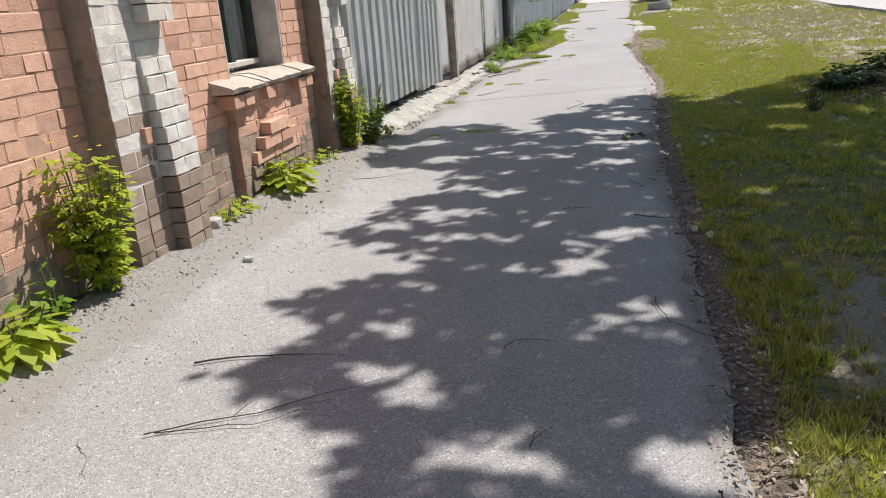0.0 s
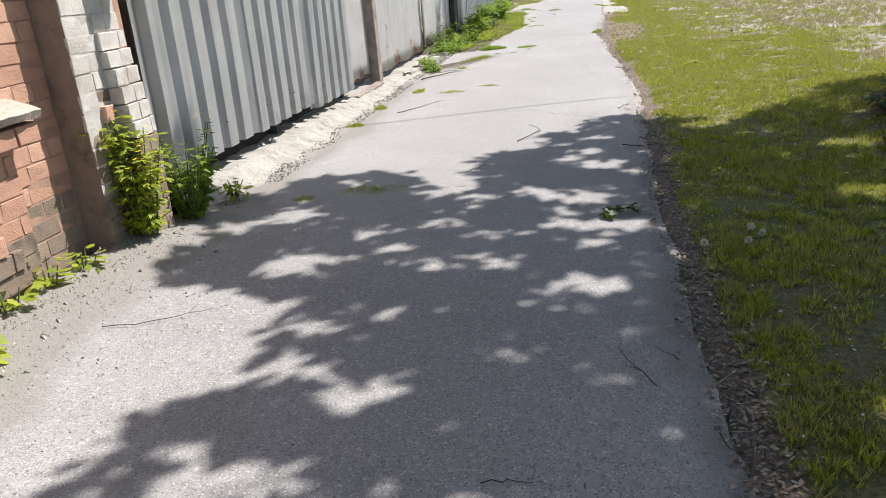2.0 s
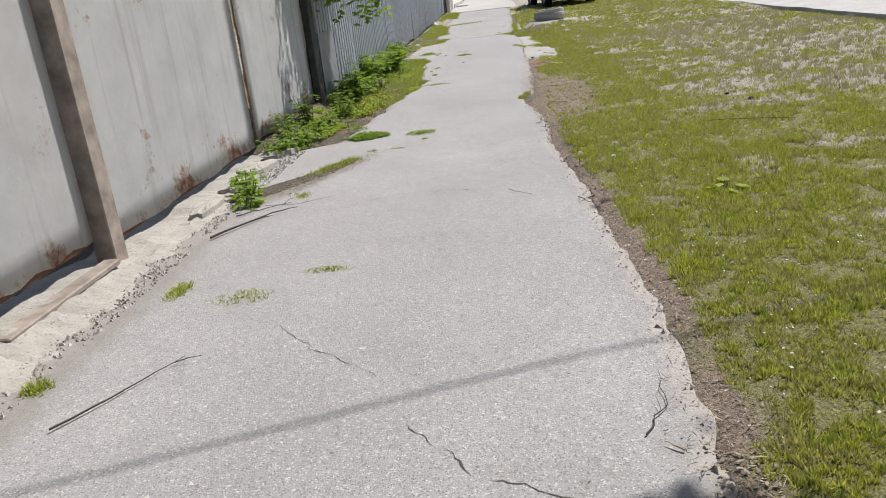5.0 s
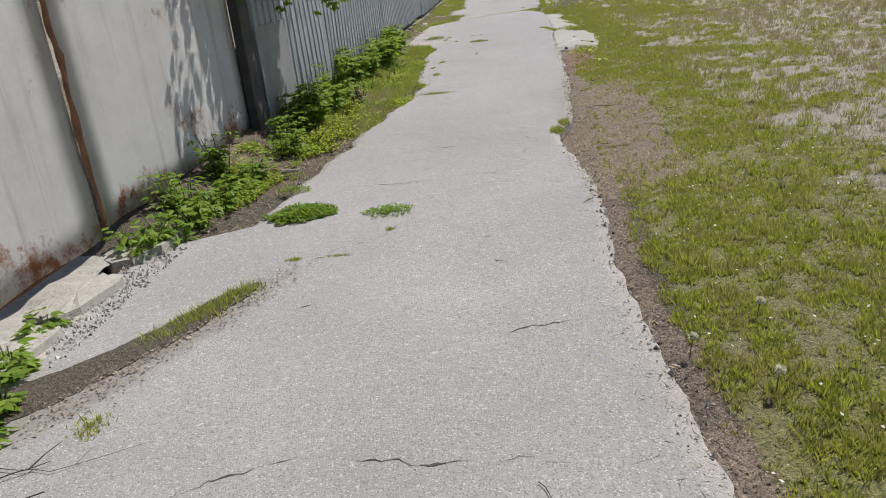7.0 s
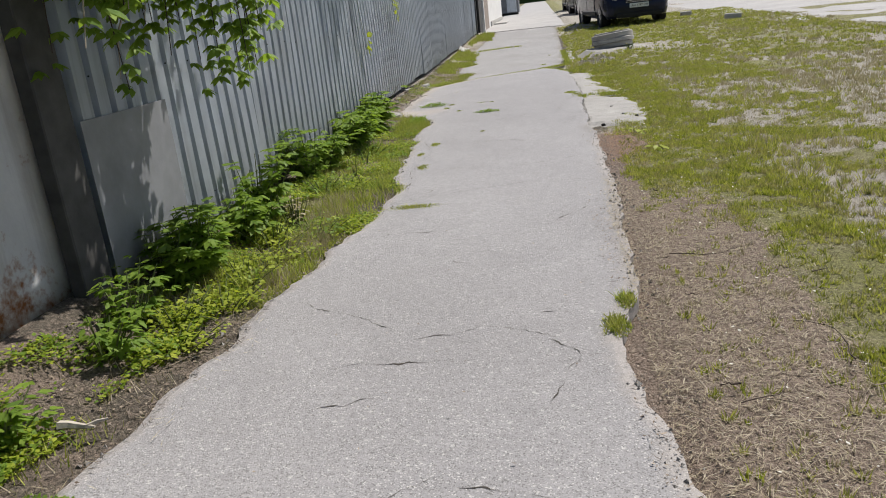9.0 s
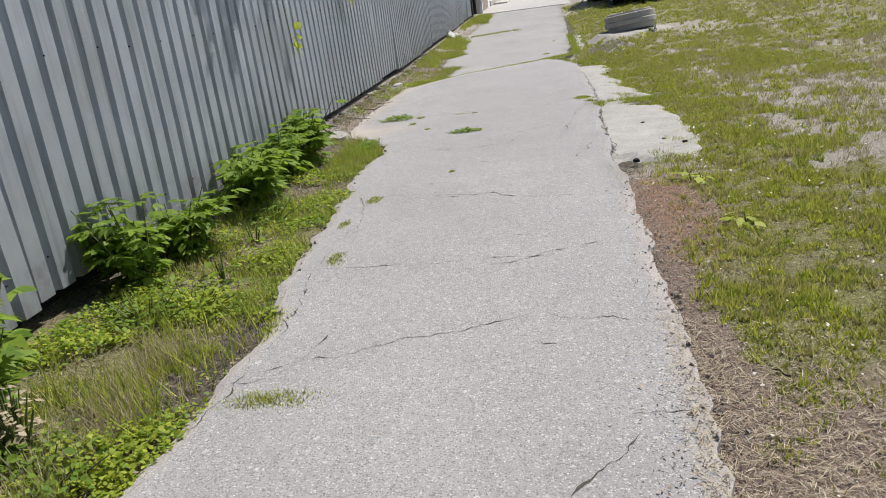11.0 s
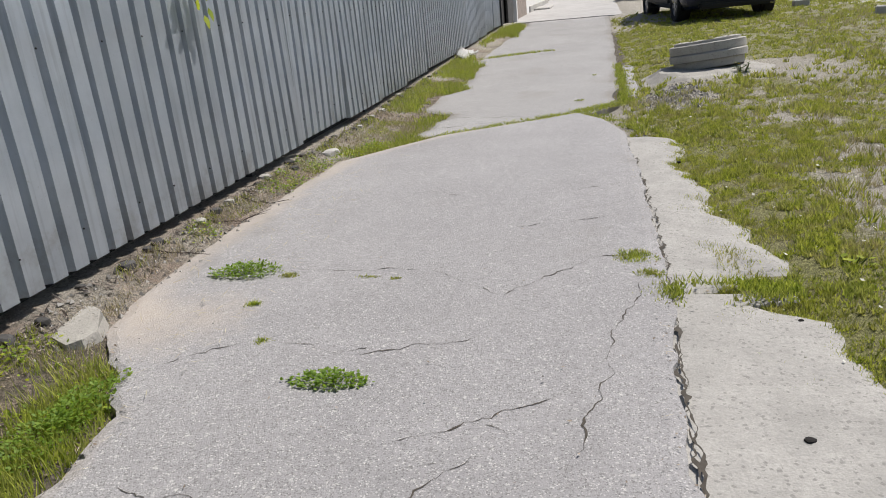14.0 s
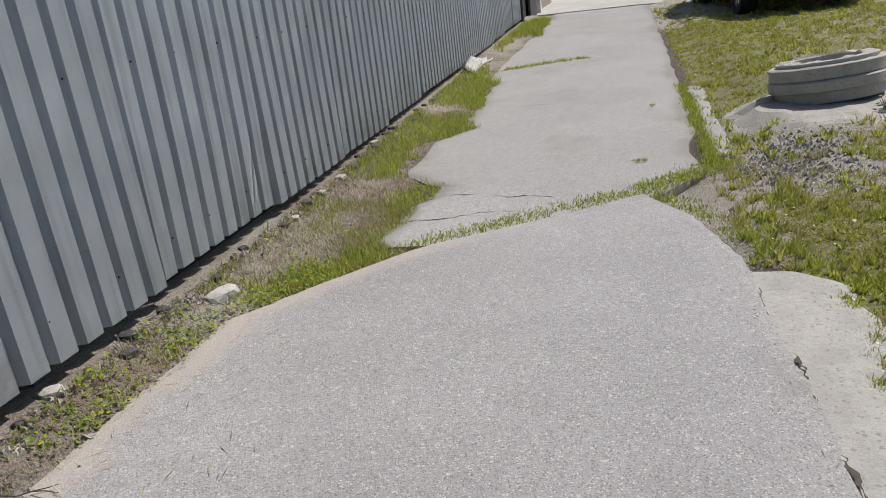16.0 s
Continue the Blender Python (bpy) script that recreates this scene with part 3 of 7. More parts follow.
second = ribbon("pavement_slab", np.arange(26.75, 41.9, 0.06), far_left, far_right, level(-0.012), "slab", 0.05, 30)
gx, gy = np.array([v.co.x for v in second.data.vertices]), np.array([v.co.y for v in second.data.vertices])
a = second.data.attributes.new("grime", "FLOAT", "POINT")
a.data.foreach_set("value", np.clip(0.5 * step(0.4, 0.9, field(gx, gy, 0.5, 37)) + 0.8 * step(0.18, 0.0, gx - far_left(gy)) + 0.7 * step(0.15, 0.0, far_right(gy) - gx), 0, 1).astype(np.float32))
tagged(second, "older pale concrete slabs of the lane with weedy joints", "path", kind="structure")
strip = ribbon("pavement_strip", np.arange(28.3, 30.9, 0.06), lambda y: 0.56 + 0 * y, lambda y: 0.70 + 0.10 * (field(y, 1.1, 0.9, 63) - 0.5), level(-0.02), "slab", 0.04, 5)
tagged(strip, "broken strip of pale slab beside the lane", "path", kind="structure")
def apron_right(y):
    y = np.asarray(y, float)
    near = np.interp(y, (20.75, 20.85, 21.2, 21.8, 22.9, 23.05), (0.62, 0.98, 1.16, 1.24, 1.12, 0.95))
    farther = np.interp(y, (23.2, 23.6, 24.3, 25.2, 26.2, 26.35), (1.12, 1.08, 0.9, 0.84, 0.9, 0.7))
    return np.where(y < 23.1, near, farther) + 0.14 * (field(y, 1.9, 0.4, 64) - 0.5) + 0.09 * (field(y, 5.1, 0.13, 65) - 0.5)


def apron_height(z, near):
    """A worn slab whose near end and outer edge sink under the soil."""
    def height(x, y):
        fray = 0.45 * (field(x, y, 0.3, 67) - 0.5) + 0.25 * (field(x, y, 0.1, 68) - 0.5)
        ends = step(near + 0.42, near + 0.05, y + fray)
        side = step(0.16, 0.0, apron_right(y) - x + 0.3 * fray)
        return level(z)(x, y) - np.maximum(0.07 * ends, 0.035 * side) + 0.008 * (field(x, y, 0.25, 69) - 0.5)

    return height


lower = ribbon("pavement_apron", np.arange(20.6, 23.17, 0.05), lambda y: right_edge(y) - 0.07, apron_right, apron_height(-0.030, 20.75), "apron", 0.04, 16)
tagged(lower, "pale broken concrete apron beside the path", "path", kind="structure")
upper = ribbon("pavement_apron_far", np.arange(23.11, 26.35, 0.05), lambda y: right_edge(y) - 0.07, apron_right, apron_height(-0.026, 23.0), "apron", 0.04, 16)
tagged(upper, "pale broken concrete apron beside the path", "path", kind="structure")
beyond = ribbon("road_lane", grown(np.arange(41.95, 60, 0.5), np.arange(60, 240, 6.0)), lambda y: -2.3 + 0 * y, lambda y: np.interp(y, (41.95, 42.6, 44, 46, 240), (0.7, 1.7, 3.6, 4.6, 5.0)) + 0.12 * (field(y, 3.3, 0.8, 59) - 0.5), level(0.0), "road", 0.05, 14)
tagged(beyond, "pale sunlit lane running on past the parked cars", "road", kind="structure")
road = ribbon("road_side", grown(np.arange(-60, 0, 4.0), np.arange(0, 60, 0.4), np.arange(60, 240, 8.0)), lambda y: np.interp(y, (-60, 29, 33, 36, 240), (6.4, 6.3, 5.3, 5.2, 6.0)) + 0.35 * (field(y, 2.9, 1.6, 66) - 0.5), lambda y: 16 + 0 * y, lambda x, y: 0.075 + rise(y), "road", 0.12, 10)
tagged(road, "wide pale concrete road beyond the lawn", "road", kind="structure")

# footing under the sheet fence
bm = bmesh.new()
steps = np.arange(7.05, 14.1, 0.035)
rows = []
for y in steps:
    w = 0.07 * (float(field(y, 0.5, 0.45, 71)) - 0.5) + 0.07 * (float(field(y, 2.5, 0.12, 73)) - 0.5) - 0.15 * float(step(13.5, 14.1, y))
    h = 0.050 * float(step(11.6, 10.6, y)) + 0.02 + 0.06 * (float(field(y, 7.5, 0.2, 72)) - 0.5)
    row = []
    for x, z, rough in ((-2.25, h + 0.02, 0.01), (-2.05, h + 0.015, 0.02), (-1.975, h + 0.010, 0.025), (-1.93 + 0.5 * w, h - 0.002, 0.03), (-1.905 + w, 0.55 * h + 0.004, 0.025), (-1.875 + 1.3 * w, 0.022, 0.022), (-1.83 + 1.6 * w, 0.012, 0.016), (-1.78 + 2 * w, 0.004, 0.012), (-1.74 + 2 * w, -0.03, 0.0)):
        row.append(bm.verts.new((x + rough * (float(field(x * 3, y, 0.07, 74)) - 0.5), y, z + rough * (float(field(x * 4, y, 0.08, 75)) - 0.5))))
    rows.append(row)
for a, b in zip(rows, rows[1:]):
    for k in range(8):
        bm.faces.new((a[k], a[k + 1], b[k + 1], b[k]))
tagged(part("kerb_footing", bm, "footing"), "crumbling pale concrete footing under fence and gate", "kerb", kind="structure")

# ---- brick house ----
COURSE = 0.0795
house = new("brick_house")
house.location = (WALL, 3.0, 0)
tagged(house, "old red brick house with limed pilasters and a low window", "house")


def under(ob, parent=house):
    ob.parent = parent
    ob.matrix_parent_inverse = parent.matrix_basis.inverted()
    return ob


WIN0, WIN1, SILL = 5.04, 5.86, 0.815
PIL = ((3.69, 4.20), (6.30, 6.69))
bm = bmesh.new()
back, face = WALL - 0.38, WALL - 0.0026
for y0, y1, z0, z1 in ((-8, WIN0, -0.4, 3.3), (WIN1, 6.95, -0.4, 3.3), (WIN0, WIN1, -0.4, SILL - 0.03), (WIN0, WIN1, 2.25, 3.3)):
    box(bm, back, face, y0, y1, z0, z1)
wall = under(part("wall", bm, "mortar"))
bm = bmesh.new()
for x0, x1, y0, y1 in ((-8.4, -8.05, -8, 6.95), (-8.05, back, -8, -7.7), (-8.05, back, 6.6, 6.95)):
    box(bm, x0, x1, y0, y1, -0.4, 3.3)
under(part("rear_wall", bm, "brick"))
bm = bmesh.new()
box(bm, -8.7, -1.75, -8.3, 7.0, 3.3, 3.42)
under(part("roof", bm, "roof"))

brick_kinds = {}


def brick_mesh(length, depth, mat, kind):
    """One worn brick with rounded edges, its face towards +x."""
    key = (round(length, 3), depth, mat, kind)
    if key not in brick_kinds:
        bm = bmesh.new()
        h = COURSE - 0.0065
        box(bm, -depth, 0, -length / 2, length / 2, -h / 2, h / 2)
        front = [e for e in bm.edges if all(v.co.x > -0.001 for v in e.verts)]
        bmesh.ops.bevel(bm, geom=front, offset=0.0026, segments=1, affect="EDGES")
        r = random.Random(kind * 7 + int(length * 100))
        for v in bm.verts:
            v.co += Vector((r.uniform(-0.003, 0.002), r.uniform(-0.003, 0.003), r.uniform(-0.003, 0.003)))
        me = bpy.data.meshes.new("brick")
        bmesh.ops.recalc_face_normals(bm, faces=bm.faces)
        bm.to_mesh(me)
        bm.free()
        me.materials.append(M[mat])
        brick_kinds[key] = me
    return brick_kinds[key]


def lay_brick(x, y, z, length, mat, parent, depth=0.06):
    ob = new("brick", brick_mesh(length, depth, mat, random.randrange(7)))
    ob.parent = parent
    ob.location = (x + random.uniform(-0.0012, 0.0018), y, z)
    ob.rotation_euler = (random.uniform(-0.008, 0.008), 0, random.uniform(-0.008, 0.008))
    return ob


def lay_courses(x, y0, y1, z0, z1, parent, choose, hole=None, depth=0.06):
    row, z = 0, z0 + COURSE / 2
    while z < z1:
        y, first = y0, True
        headers = row % 3 == 1
        while y < y1 - 0.04:
            length = 0.118 if headers or random.random() < 0.18 else 0.248
            if first and row % 2:
                length = 0.118
            first = False
            end = min(y + length, y1)
            if y1 - end < 0.05:
                end = y1
            if not (hole and end > hole[0] and y < hole[1] and z > hole[2]):
                lay_brick(x, (y + end) / 2, z, round(end - y - 0.010, 2) if end - y > 0.06 else 0.05, choose(y, z, row), parent, depth)
            elif y < hole[0] - 0.05:
                lay_brick(x, (y + hole[0]) / 2, z, round(hole[0] - y - 0.008, 2), choose(y, z, row), parent, depth)
            elif end > hole[1] + 0.05:
                lay_brick(x, (hole[1] + end) / 2, z, round(end - hole[1] - 0.008, 2), choose(y, z, row), parent, depth)
            y = end
        row, z = row + 1, z + COURSE


def face_kind(y, z, row):
    return "old_brick" if z < 0.36 + 0.12 * math.sin(y * 3.1) + random.uniform(-0.06, 0.06) else "brick"


def pilaster_kind(y, z, row):
    if z < 0.33:
        return "old_brick"
    return "limed" if z > 0.78 or random.random() < 0.35 else "old_brick"

# ---- sill, window, pilasters of the house ----
window = new("window_1")
under(window)
window.location = (0, 0, 0)
tagged(window, "dark old wooden casement in a plastered reveal")
for name, y0, y1, z0, z1, x0, x1, mat in (
    ("reveal", WIN0 - 0.0, WIN0 + 0.02, SILL - 0.03, 2.25, back, WALL - 0.002, "plaster"),
    ("reveal", WIN1 - 0.02, WIN1, SILL - 0.03, 2.25, back, WALL - 0.002, "plaster"),
    ("frame_stile", WIN0 + 0.02, WIN0 + 0.08, SILL + 0.015, 2.25, WALL - 0.24, WALL - 0.18, "frame"),
    ("frame_stile", WIN1 - 0.08, WIN1 - 0.02, SILL + 0.015, 2.25, WALL - 0.24, WALL - 0.18, "frame"),
    ("frame_stile", (WIN0 + WIN1) / 2 - 0.035, (WIN0 + WIN1) / 2 + 0.035, SILL + 0.05, 2.25, WALL - 0.235, WALL - 0.165, "frame"),
    ("frame_rail", WIN0 + 0.08, WIN1 - 0.08, SILL + 0.015, SILL + 0.05, WALL - 0.24, WALL - 0.15, "plaster"),
):
    boxed(name, x0, x1, y0, y1, z0, z1, mat, window, bevel=0.004)
for y0, y1 in ((WIN0 + 0.08, (WIN0 + WIN1) / 2 - 0.035), ((WIN0 + WIN1) / 2 + 0.035, WIN1 - 0.08)):
    ob = boxed("pane", WALL - 0.214, WALL - 0.210, y0, y1, SILL + 0.05, 2.25, "glass", window)
    ob.visible_shadow = False
# folded curtain behind the panes
bm = bmesh.new()
cols = []
for k in range(60):
    y = WIN0 + 0.03 + (WIN1 - WIN0 - 0.06) * k / 59
    x = WALL - 0.31 + 0.022 * math.sin(k * 0.9) + 0.012 * math.sin(k * 2.3 + 1)
    cols.append((bm.verts.new((x, y, SILL - 0.02)), bm.verts.new((x, y, 2.2))))
for a, b in zip(cols, cols[1:]):
    bm.faces.new((a[0], b[0], b[1], a[1]))
curtain = part("curtain", bm, "curtain", smooth=True)
tagged(curtain, "pale folded curtain hanging behind the window", "curtain")

# the cracked sill: broken cement slabs on a bed, each with a ragged front
SILL_JOINTS = (4.78, 4.97, 5.20, 5.33, 5.62, 5.80, 6.05)
for a0, a1 in zip(SILL_JOINTS, SILL_JOINTS[1:]):
    bm = bmesh.new()
    rows = []
    drop, tilt = random.uniform(-0.008, 0.006), random.uniform(-0.02, 0.02)
    for k in range(13):
        y = a0 + 0.004 + (a1 - a0 - 0.008) * k / 12
        n1, n2 = float(field(y, 2, 0.07, 81)) - 0.5, float(field(y, 5, 0.11, 82)) - 0.5
        front = -1.905 + 0.05 * n1 + drop
        top_z = SILL + drop + tilt * (y - a0)
        rows.append([bm.verts.new(p) for p in ((-2.29, y, top_z - 0.02), (-2.06, y, top_z - 0.014 + 0.012 * n2), (front - 0.03, y, top_z - 0.052 + 0.02 * n2), (front, y, top_z - 0.066 + 0.02 * n2), (front - 0.012, y, top_z - 0.092 + 0.02 * n1), (-2.29, y, top_z - 0.09))])
    for a, b in zip(rows, rows[1:]):
        for k in range(6):
            bm.faces.new((a[k], a[(k + 1) % 6], b[(k + 1) % 6], b[k]))
    bm.faces.new(rows[0][::-1])
    bm.faces.new(rows[-1])
    under(part("sill", bm, "sill_cement", label="cracked pale cement sill"))
# apron under the sill and its stepped brick ornament
bm = bmesh.new()
box(bm, WALL - 0.02, WALL + 0.058, 4.93, 5.93, -0.1, SILL - 0.10)
under(part("apron", bm, "mortar"))


def sheet_fence(name, label, y0, y1, x, z0, z1, pitch, deep, mat, sag=0.0, sheets=1.15, groove=0.16):
    """Upright trapezoid-ribbed sheets, one beside the other, on two rails."""
    top = new(name)
    top.location = (x, y0, 0)
    tagged(top, label, "fence")
    y, i = y0, 0
    while y < y1 - 0.05:
        end = min(y + sheets, y1)
        bm = bmesh.new()
        cols = []
        shift = random.uniform(-0.010, 0.010)
        lean = random.uniform(-0.012, 0.012)
        low = z0(y) + random.uniform(-0.015, 0.015)
        v = 0.0
        marks = []
        while v < end - y + 0.03:
            for f, d in ((0.0, 0.0), (groove, 0.0), (groove + 0.1, deep), (0.9, deep), (1.0, 0.0)):
                marks.append((v + f * pitch, d))
            v += pitch
        marks = [m for k, m in enumerate(marks) if (k == 0 or m[0] - marks[k - 1][0] > 1e-4) and m[0] <= end - y + 0.035]
        heights = (0, 0.08, 0.5, 1.0, 1.5, z1 - low)
        for dist, d in marks:
            wob = 0.006 * math.sin((y + dist) * 1.7 + i)
            cols.append([bm.verts.new((x + d - deep + shift + lean * (h - 1) + wob * math.sin(h * 2.2 + i), y + dist + 0.004 * math.sin(h * 3 + i * 2), low + h - sag * math.sin(math.pi * dist / sheets))) for h in heights])
        for a, b in zip(cols, cols[1:]):
            for k in range(len(heights) - 1):
                bm.faces.new((a[k], b[k], b[k + 1], a[k + 1]))
        bmesh.ops.solidify(bm, geom=list(bm.faces), thickness=0.0012)
        ob = part("panel", bm, mat)
        ob.parent = top
        ob.matrix_parent_inverse = top.matrix_basis.inverted()
        # screws along the lower and middle rail
        bm = bmesh.new()
        for h in (0.16, 0.95):
            for k, (dist, d) in enumerate(marks):
                if k % 10 == 3 and dist < end - y:
                    bmesh.ops.create_icosphere(bm, subdivisions=1, radius=0.0055, matrix=Matrix.Translation((x + shift + lean * (h - 1), y + dist + 0.02, low + h)))
        ob = tagged(part("screws", bm, "trim"), kind="stuff")
        ob.parent = top
        ob.matrix_parent_inverse = top.matrix_basis.inverted()
        y, i = end, i + 1
    for h in (0.16, 0.95, 1.8):
        ob = boxed("rail", x - deep - 0.055, x - deep - 0.015, y0, y1, float(z0((y0 + y1) / 2)) + h - 0.02, float(z0((y0 + y1) / 2)) + h + 0.02, "dark_post")
        ob.parent = top
        ob.matrix_parent_inverse = top.matrix_basis.inverted()
    n = max(2, int((y1 - y0) / 2.5))
    for k in range(n + 1):
        yy = y0 + 0.1 + (y1 - y0 - 0.2) * k / n
        ob = boxed("post", x - deep - 0.12, x - deep - 0.06, yy - 0.03, yy + 0.03, float(ground_height(x - 0.1, yy)) - 0.3, 2.1 + float(rise(yy)), "dark_post")
        ob.parent = top
        ob.matrix_parent_inverse = top.matrix_basis.inverted()
    return top


sheet_fence("sheet_fence", "silvery ribbed zinc sheet fence beside the brick house", 7.0, 10.46, FENCE, lambda y: 0.205 - 0.02 * (y - 7), 2.15, 0.22, 0.050, "zinc_old", sheets=1.16, groove=0.27)
sheet_fence("sheet_fence", "grey ribbed sheet fence above leafy weeds", 16.68, 22.3, FENCE, lambda y: 0.12 + 0.0 * y, 2.15, 0.152, 0.046, "zinc", sheets=1.05)
sheet_fence("sheet_fence", "long grey ribbed metal sheet fence above a rubble gap", 22.3, 39.2, FENCE - 0.03, lambda y: 0.15 + float(rise(y)) * 0.9, 2.3, 0.150, 0.036, "zinc", sheets=1.2)

# flat grey sheet fixed over the first ribs beside the post
cover = boxed("cover_sheet", FENCE + 0.006, FENCE + 0.009, 16.68, 17.50, 0.13, 0.89, "grey_metal", bevel=0.001)
tagged(cover, "flat grey metal sheet fixed beside the dark post", "metal sheet")

# added near-black blocks behind the sheets, standing in for shade in the gap
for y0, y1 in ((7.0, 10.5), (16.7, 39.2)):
    ob = boxed("gap_shade_block", -2.4, -2.16, y0, y1, -0.3, 0.7, "shade_black")
    tagged(ob, "near-black block added behind the sheet fence to darken its gap", "wall", kind="structure")

# ---- steel gate ----
gate = new("steel_gate")
gate.location = (GATE, 12.5, 0)
tagged(gate, "pale painted steel gate with rust streaks and worn paint", "gate")


def leaf_plate(name, y0, y1, x, z0, z1=2.2):
    """A slightly dished steel plate with a folded edge."""
    bm = bmesh.new()
    nu, nv = 14, 14
    grid = [[bm.verts.new((x + 0.010 * math.sin(math.pi * i / nu) * math.sin(math.pi * j / nv + 0.4) * (1 if (i + j) % 2 else 0.9), y0 + (y1 - y0) * i / nu, z0 + 0.012 * math.sin(i * 1.3) * (j == 0) + (z1 - z0) * j / nv)) for j in range(nv + 1)] for i in range(nu + 1)]
    for i in range(nu):
        for j in range(nv):
            bm.faces.new((grid[i][j], grid[i + 1][j], grid[i + 1][j + 1], grid[i][j + 1]))
    bmesh.ops.solidify(bm, geom=list(bm.faces), thickness=0.004)
    ob = part(name, bm, "gate", smooth=True)
    ob.parent = gate
    ob.matrix_parent_inverse = gate.matrix_basis.inverted()
    return ob


leaf_plate("side_panel", 10.46, 11.37, GATE, 0.17)
leaf_plate("gate_leaf", 11.50, 14.18, GATE, 0.10)
leaf_plate("gate_leaf", 14.22, 16.48, GATE + 0.01, 0.13)
for y0, y1, z, mat in ((10.47, 11.36, 0.145, "rust"), (11.52, 14.05, 0.085, "rust"), (14.12, 16.45, 0.12, "rust")):
    ob = boxed("bottom_rail", GATE - 0.05, GATE - 0.008, y0, y1, z, z + 0.06, mat, bevel=0.005)
    ob.parent = gate
    ob.matrix_parent_inverse = gate.matrix_basis.inverted()
# ragged rust along the meeting edge
bm = bmesh.new()
rows = []
for k in range(60):
    z = 0.16 + k * 0.034
    a, b = float(field(z, 1.0, 0.12, 91)), float(field(z, 4.0, 0.16, 92))
    c = 14.20
    rows.append((bm.verts.new((GATE + 0.017, c - 0.012 - 0.10 * a**3, z)), bm.verts.new((GATE + 0.021, c, z)), bm.verts.new((GATE + 0.017, c + 0.012 + 0.12 * b**3, z))))
for a, b in zip(rows, rows[1:]):
    bm.faces.new((a[0], a[1], b[1], b[0]))
    bm.faces.new((a[1], a[2], b[2], b[1]))
bmesh.ops.solidify(bm, geom=list(bm.faces), thickness=0.003)
ob = part("seam", bm, "rust", label="rusted meeting seam")
ob.parent = gate
ob.matrix_parent_inverse = gate.matrix_basis.inverted()
post = boxed("gate_post", -2.10, -1.99, 11.37, 11.50, -0.25, 2.3, "post", bevel=0.006)
tagged(post, "square brownish steel gate post with worn paint", "post")
post2 = boxed("gate_post", -2.06, -1.985, 16.44, 16.66, -0.25, 2.3, "dark_post", bevel=0.006)
tagged(post2, "dark weathered post between gate and ribbed fence", "post")
plank = boxed("plank", -2.02, -1.93, 10.35, 11.30, 0.052, 0.082, "post", bevel=0.006)
tagged(plank, "weathered board lying under the gate panel", "plank")



def slab_piece(x, y, rx, ry, thick, turn, seed):
    """A broken pale slab with a jagged outline."""
    bm = bmesh.new()
    rim = []
    for k in range(17):
        a = k * math.tau / 17
        r = 0.72 + 0.5 * float(field(math.cos(a) * 2 + seed, math.sin(a) * 2 + 5, 0.7, 153)) + random.uniform(-0.06, 0.06)
        c, q = math.cos(a), math.sin(a)
        rim.append((rx * r * abs(c) ** 0.6 * (1 if c > 0 else -1), ry * r * abs(q) ** 0.6 * (1 if q > 0 else -1)))
    middle = bm.verts.new((0, 0, thick + 0.006))
    half = [bm.verts.new((px * 0.55, py * 0.55, thick + random.uniform(-0.006, 0.006))) for px, py in rim]
    tops = [bm.verts.new((px, py, thick + random.uniform(-0.010, 0.002))) for px, py in rim]
    lows = [bm.verts.new((px * 1.05, py * 1.05, -0.03)) for px, py in rim]
    for k in range(17):
        m = (k + 1) % 17
        bm.faces.new((middle, half[k], half[m]))
        bm.faces.new((half[k], tops[k], tops[m], half[m]))
        bm.faces.new((tops[k], lows[k], lows[m], tops[m]))
    ob = part("slab_piece", bm, "footing")
    ob.matrix_basis = pose(x, y, 0.012, random.uniform(-2, 2), random.uniform(-3, 1), turn)
    return tagged(ob, "pale broken concrete slab piece beside the path", "slab", group="broken slab pieces")


for x, y, rx, ry, thick, turn in ((-1.88, 13.05, 0.09, 0.26, 0.03, -4), (-1.90, 13.58, 0.12, 0.24, 0.035, -8), (-1.92, 14.2, 0.15, 0.20, 0.03, -20), (-1.90, 12.45, 0.07, 0.25, 0.03, 3)):
    slab_piece(x, y, rx, ry, thick, turn, y)

# ---- manhole ring ----
ring = new("manhole_ring")
RX, RY = 1.47, 29.35
RZ = float(ground_height(RX, RY)) + 0.04
ring.location = (RX, RY, RZ)
tagged(ring, "two stacked concrete manhole rings with a chipped rim", "manhole")


def ring_mesh(r0, r1, z0, z1, chip, seed):
    bm = bmesh.new()
    n = 56
    prof = []
    for k in range(n):
        a = k * math.tau / n
        w = chip * (float(field(math.cos(a) * 2 + 9, math.sin(a) * 2 + 9, 0.5, seed)) - 0.35)
        c, s = math.cos(a), math.sin(a)
        rim = [(r1, z0), (r1 + 0.004, z1 - 0.012), (r1 - 0.012, z1 - max(w, 0)), (r0 + 0.01, z1 - max(w, 0) * 0.7), (r0, z1 - 0.012), (r0, z0)]
        prof.append([bm.verts.new((RX + r * c, RY + r * s, RZ + z)) for r, z in rim])
    for a, b in zip(prof, prof[1:] + prof[:1]):
        for k in range(6):
            bm.faces.new((a[k], a[(k + 1) % 6], b[(k + 1) % 6], b[k]))
    return bm


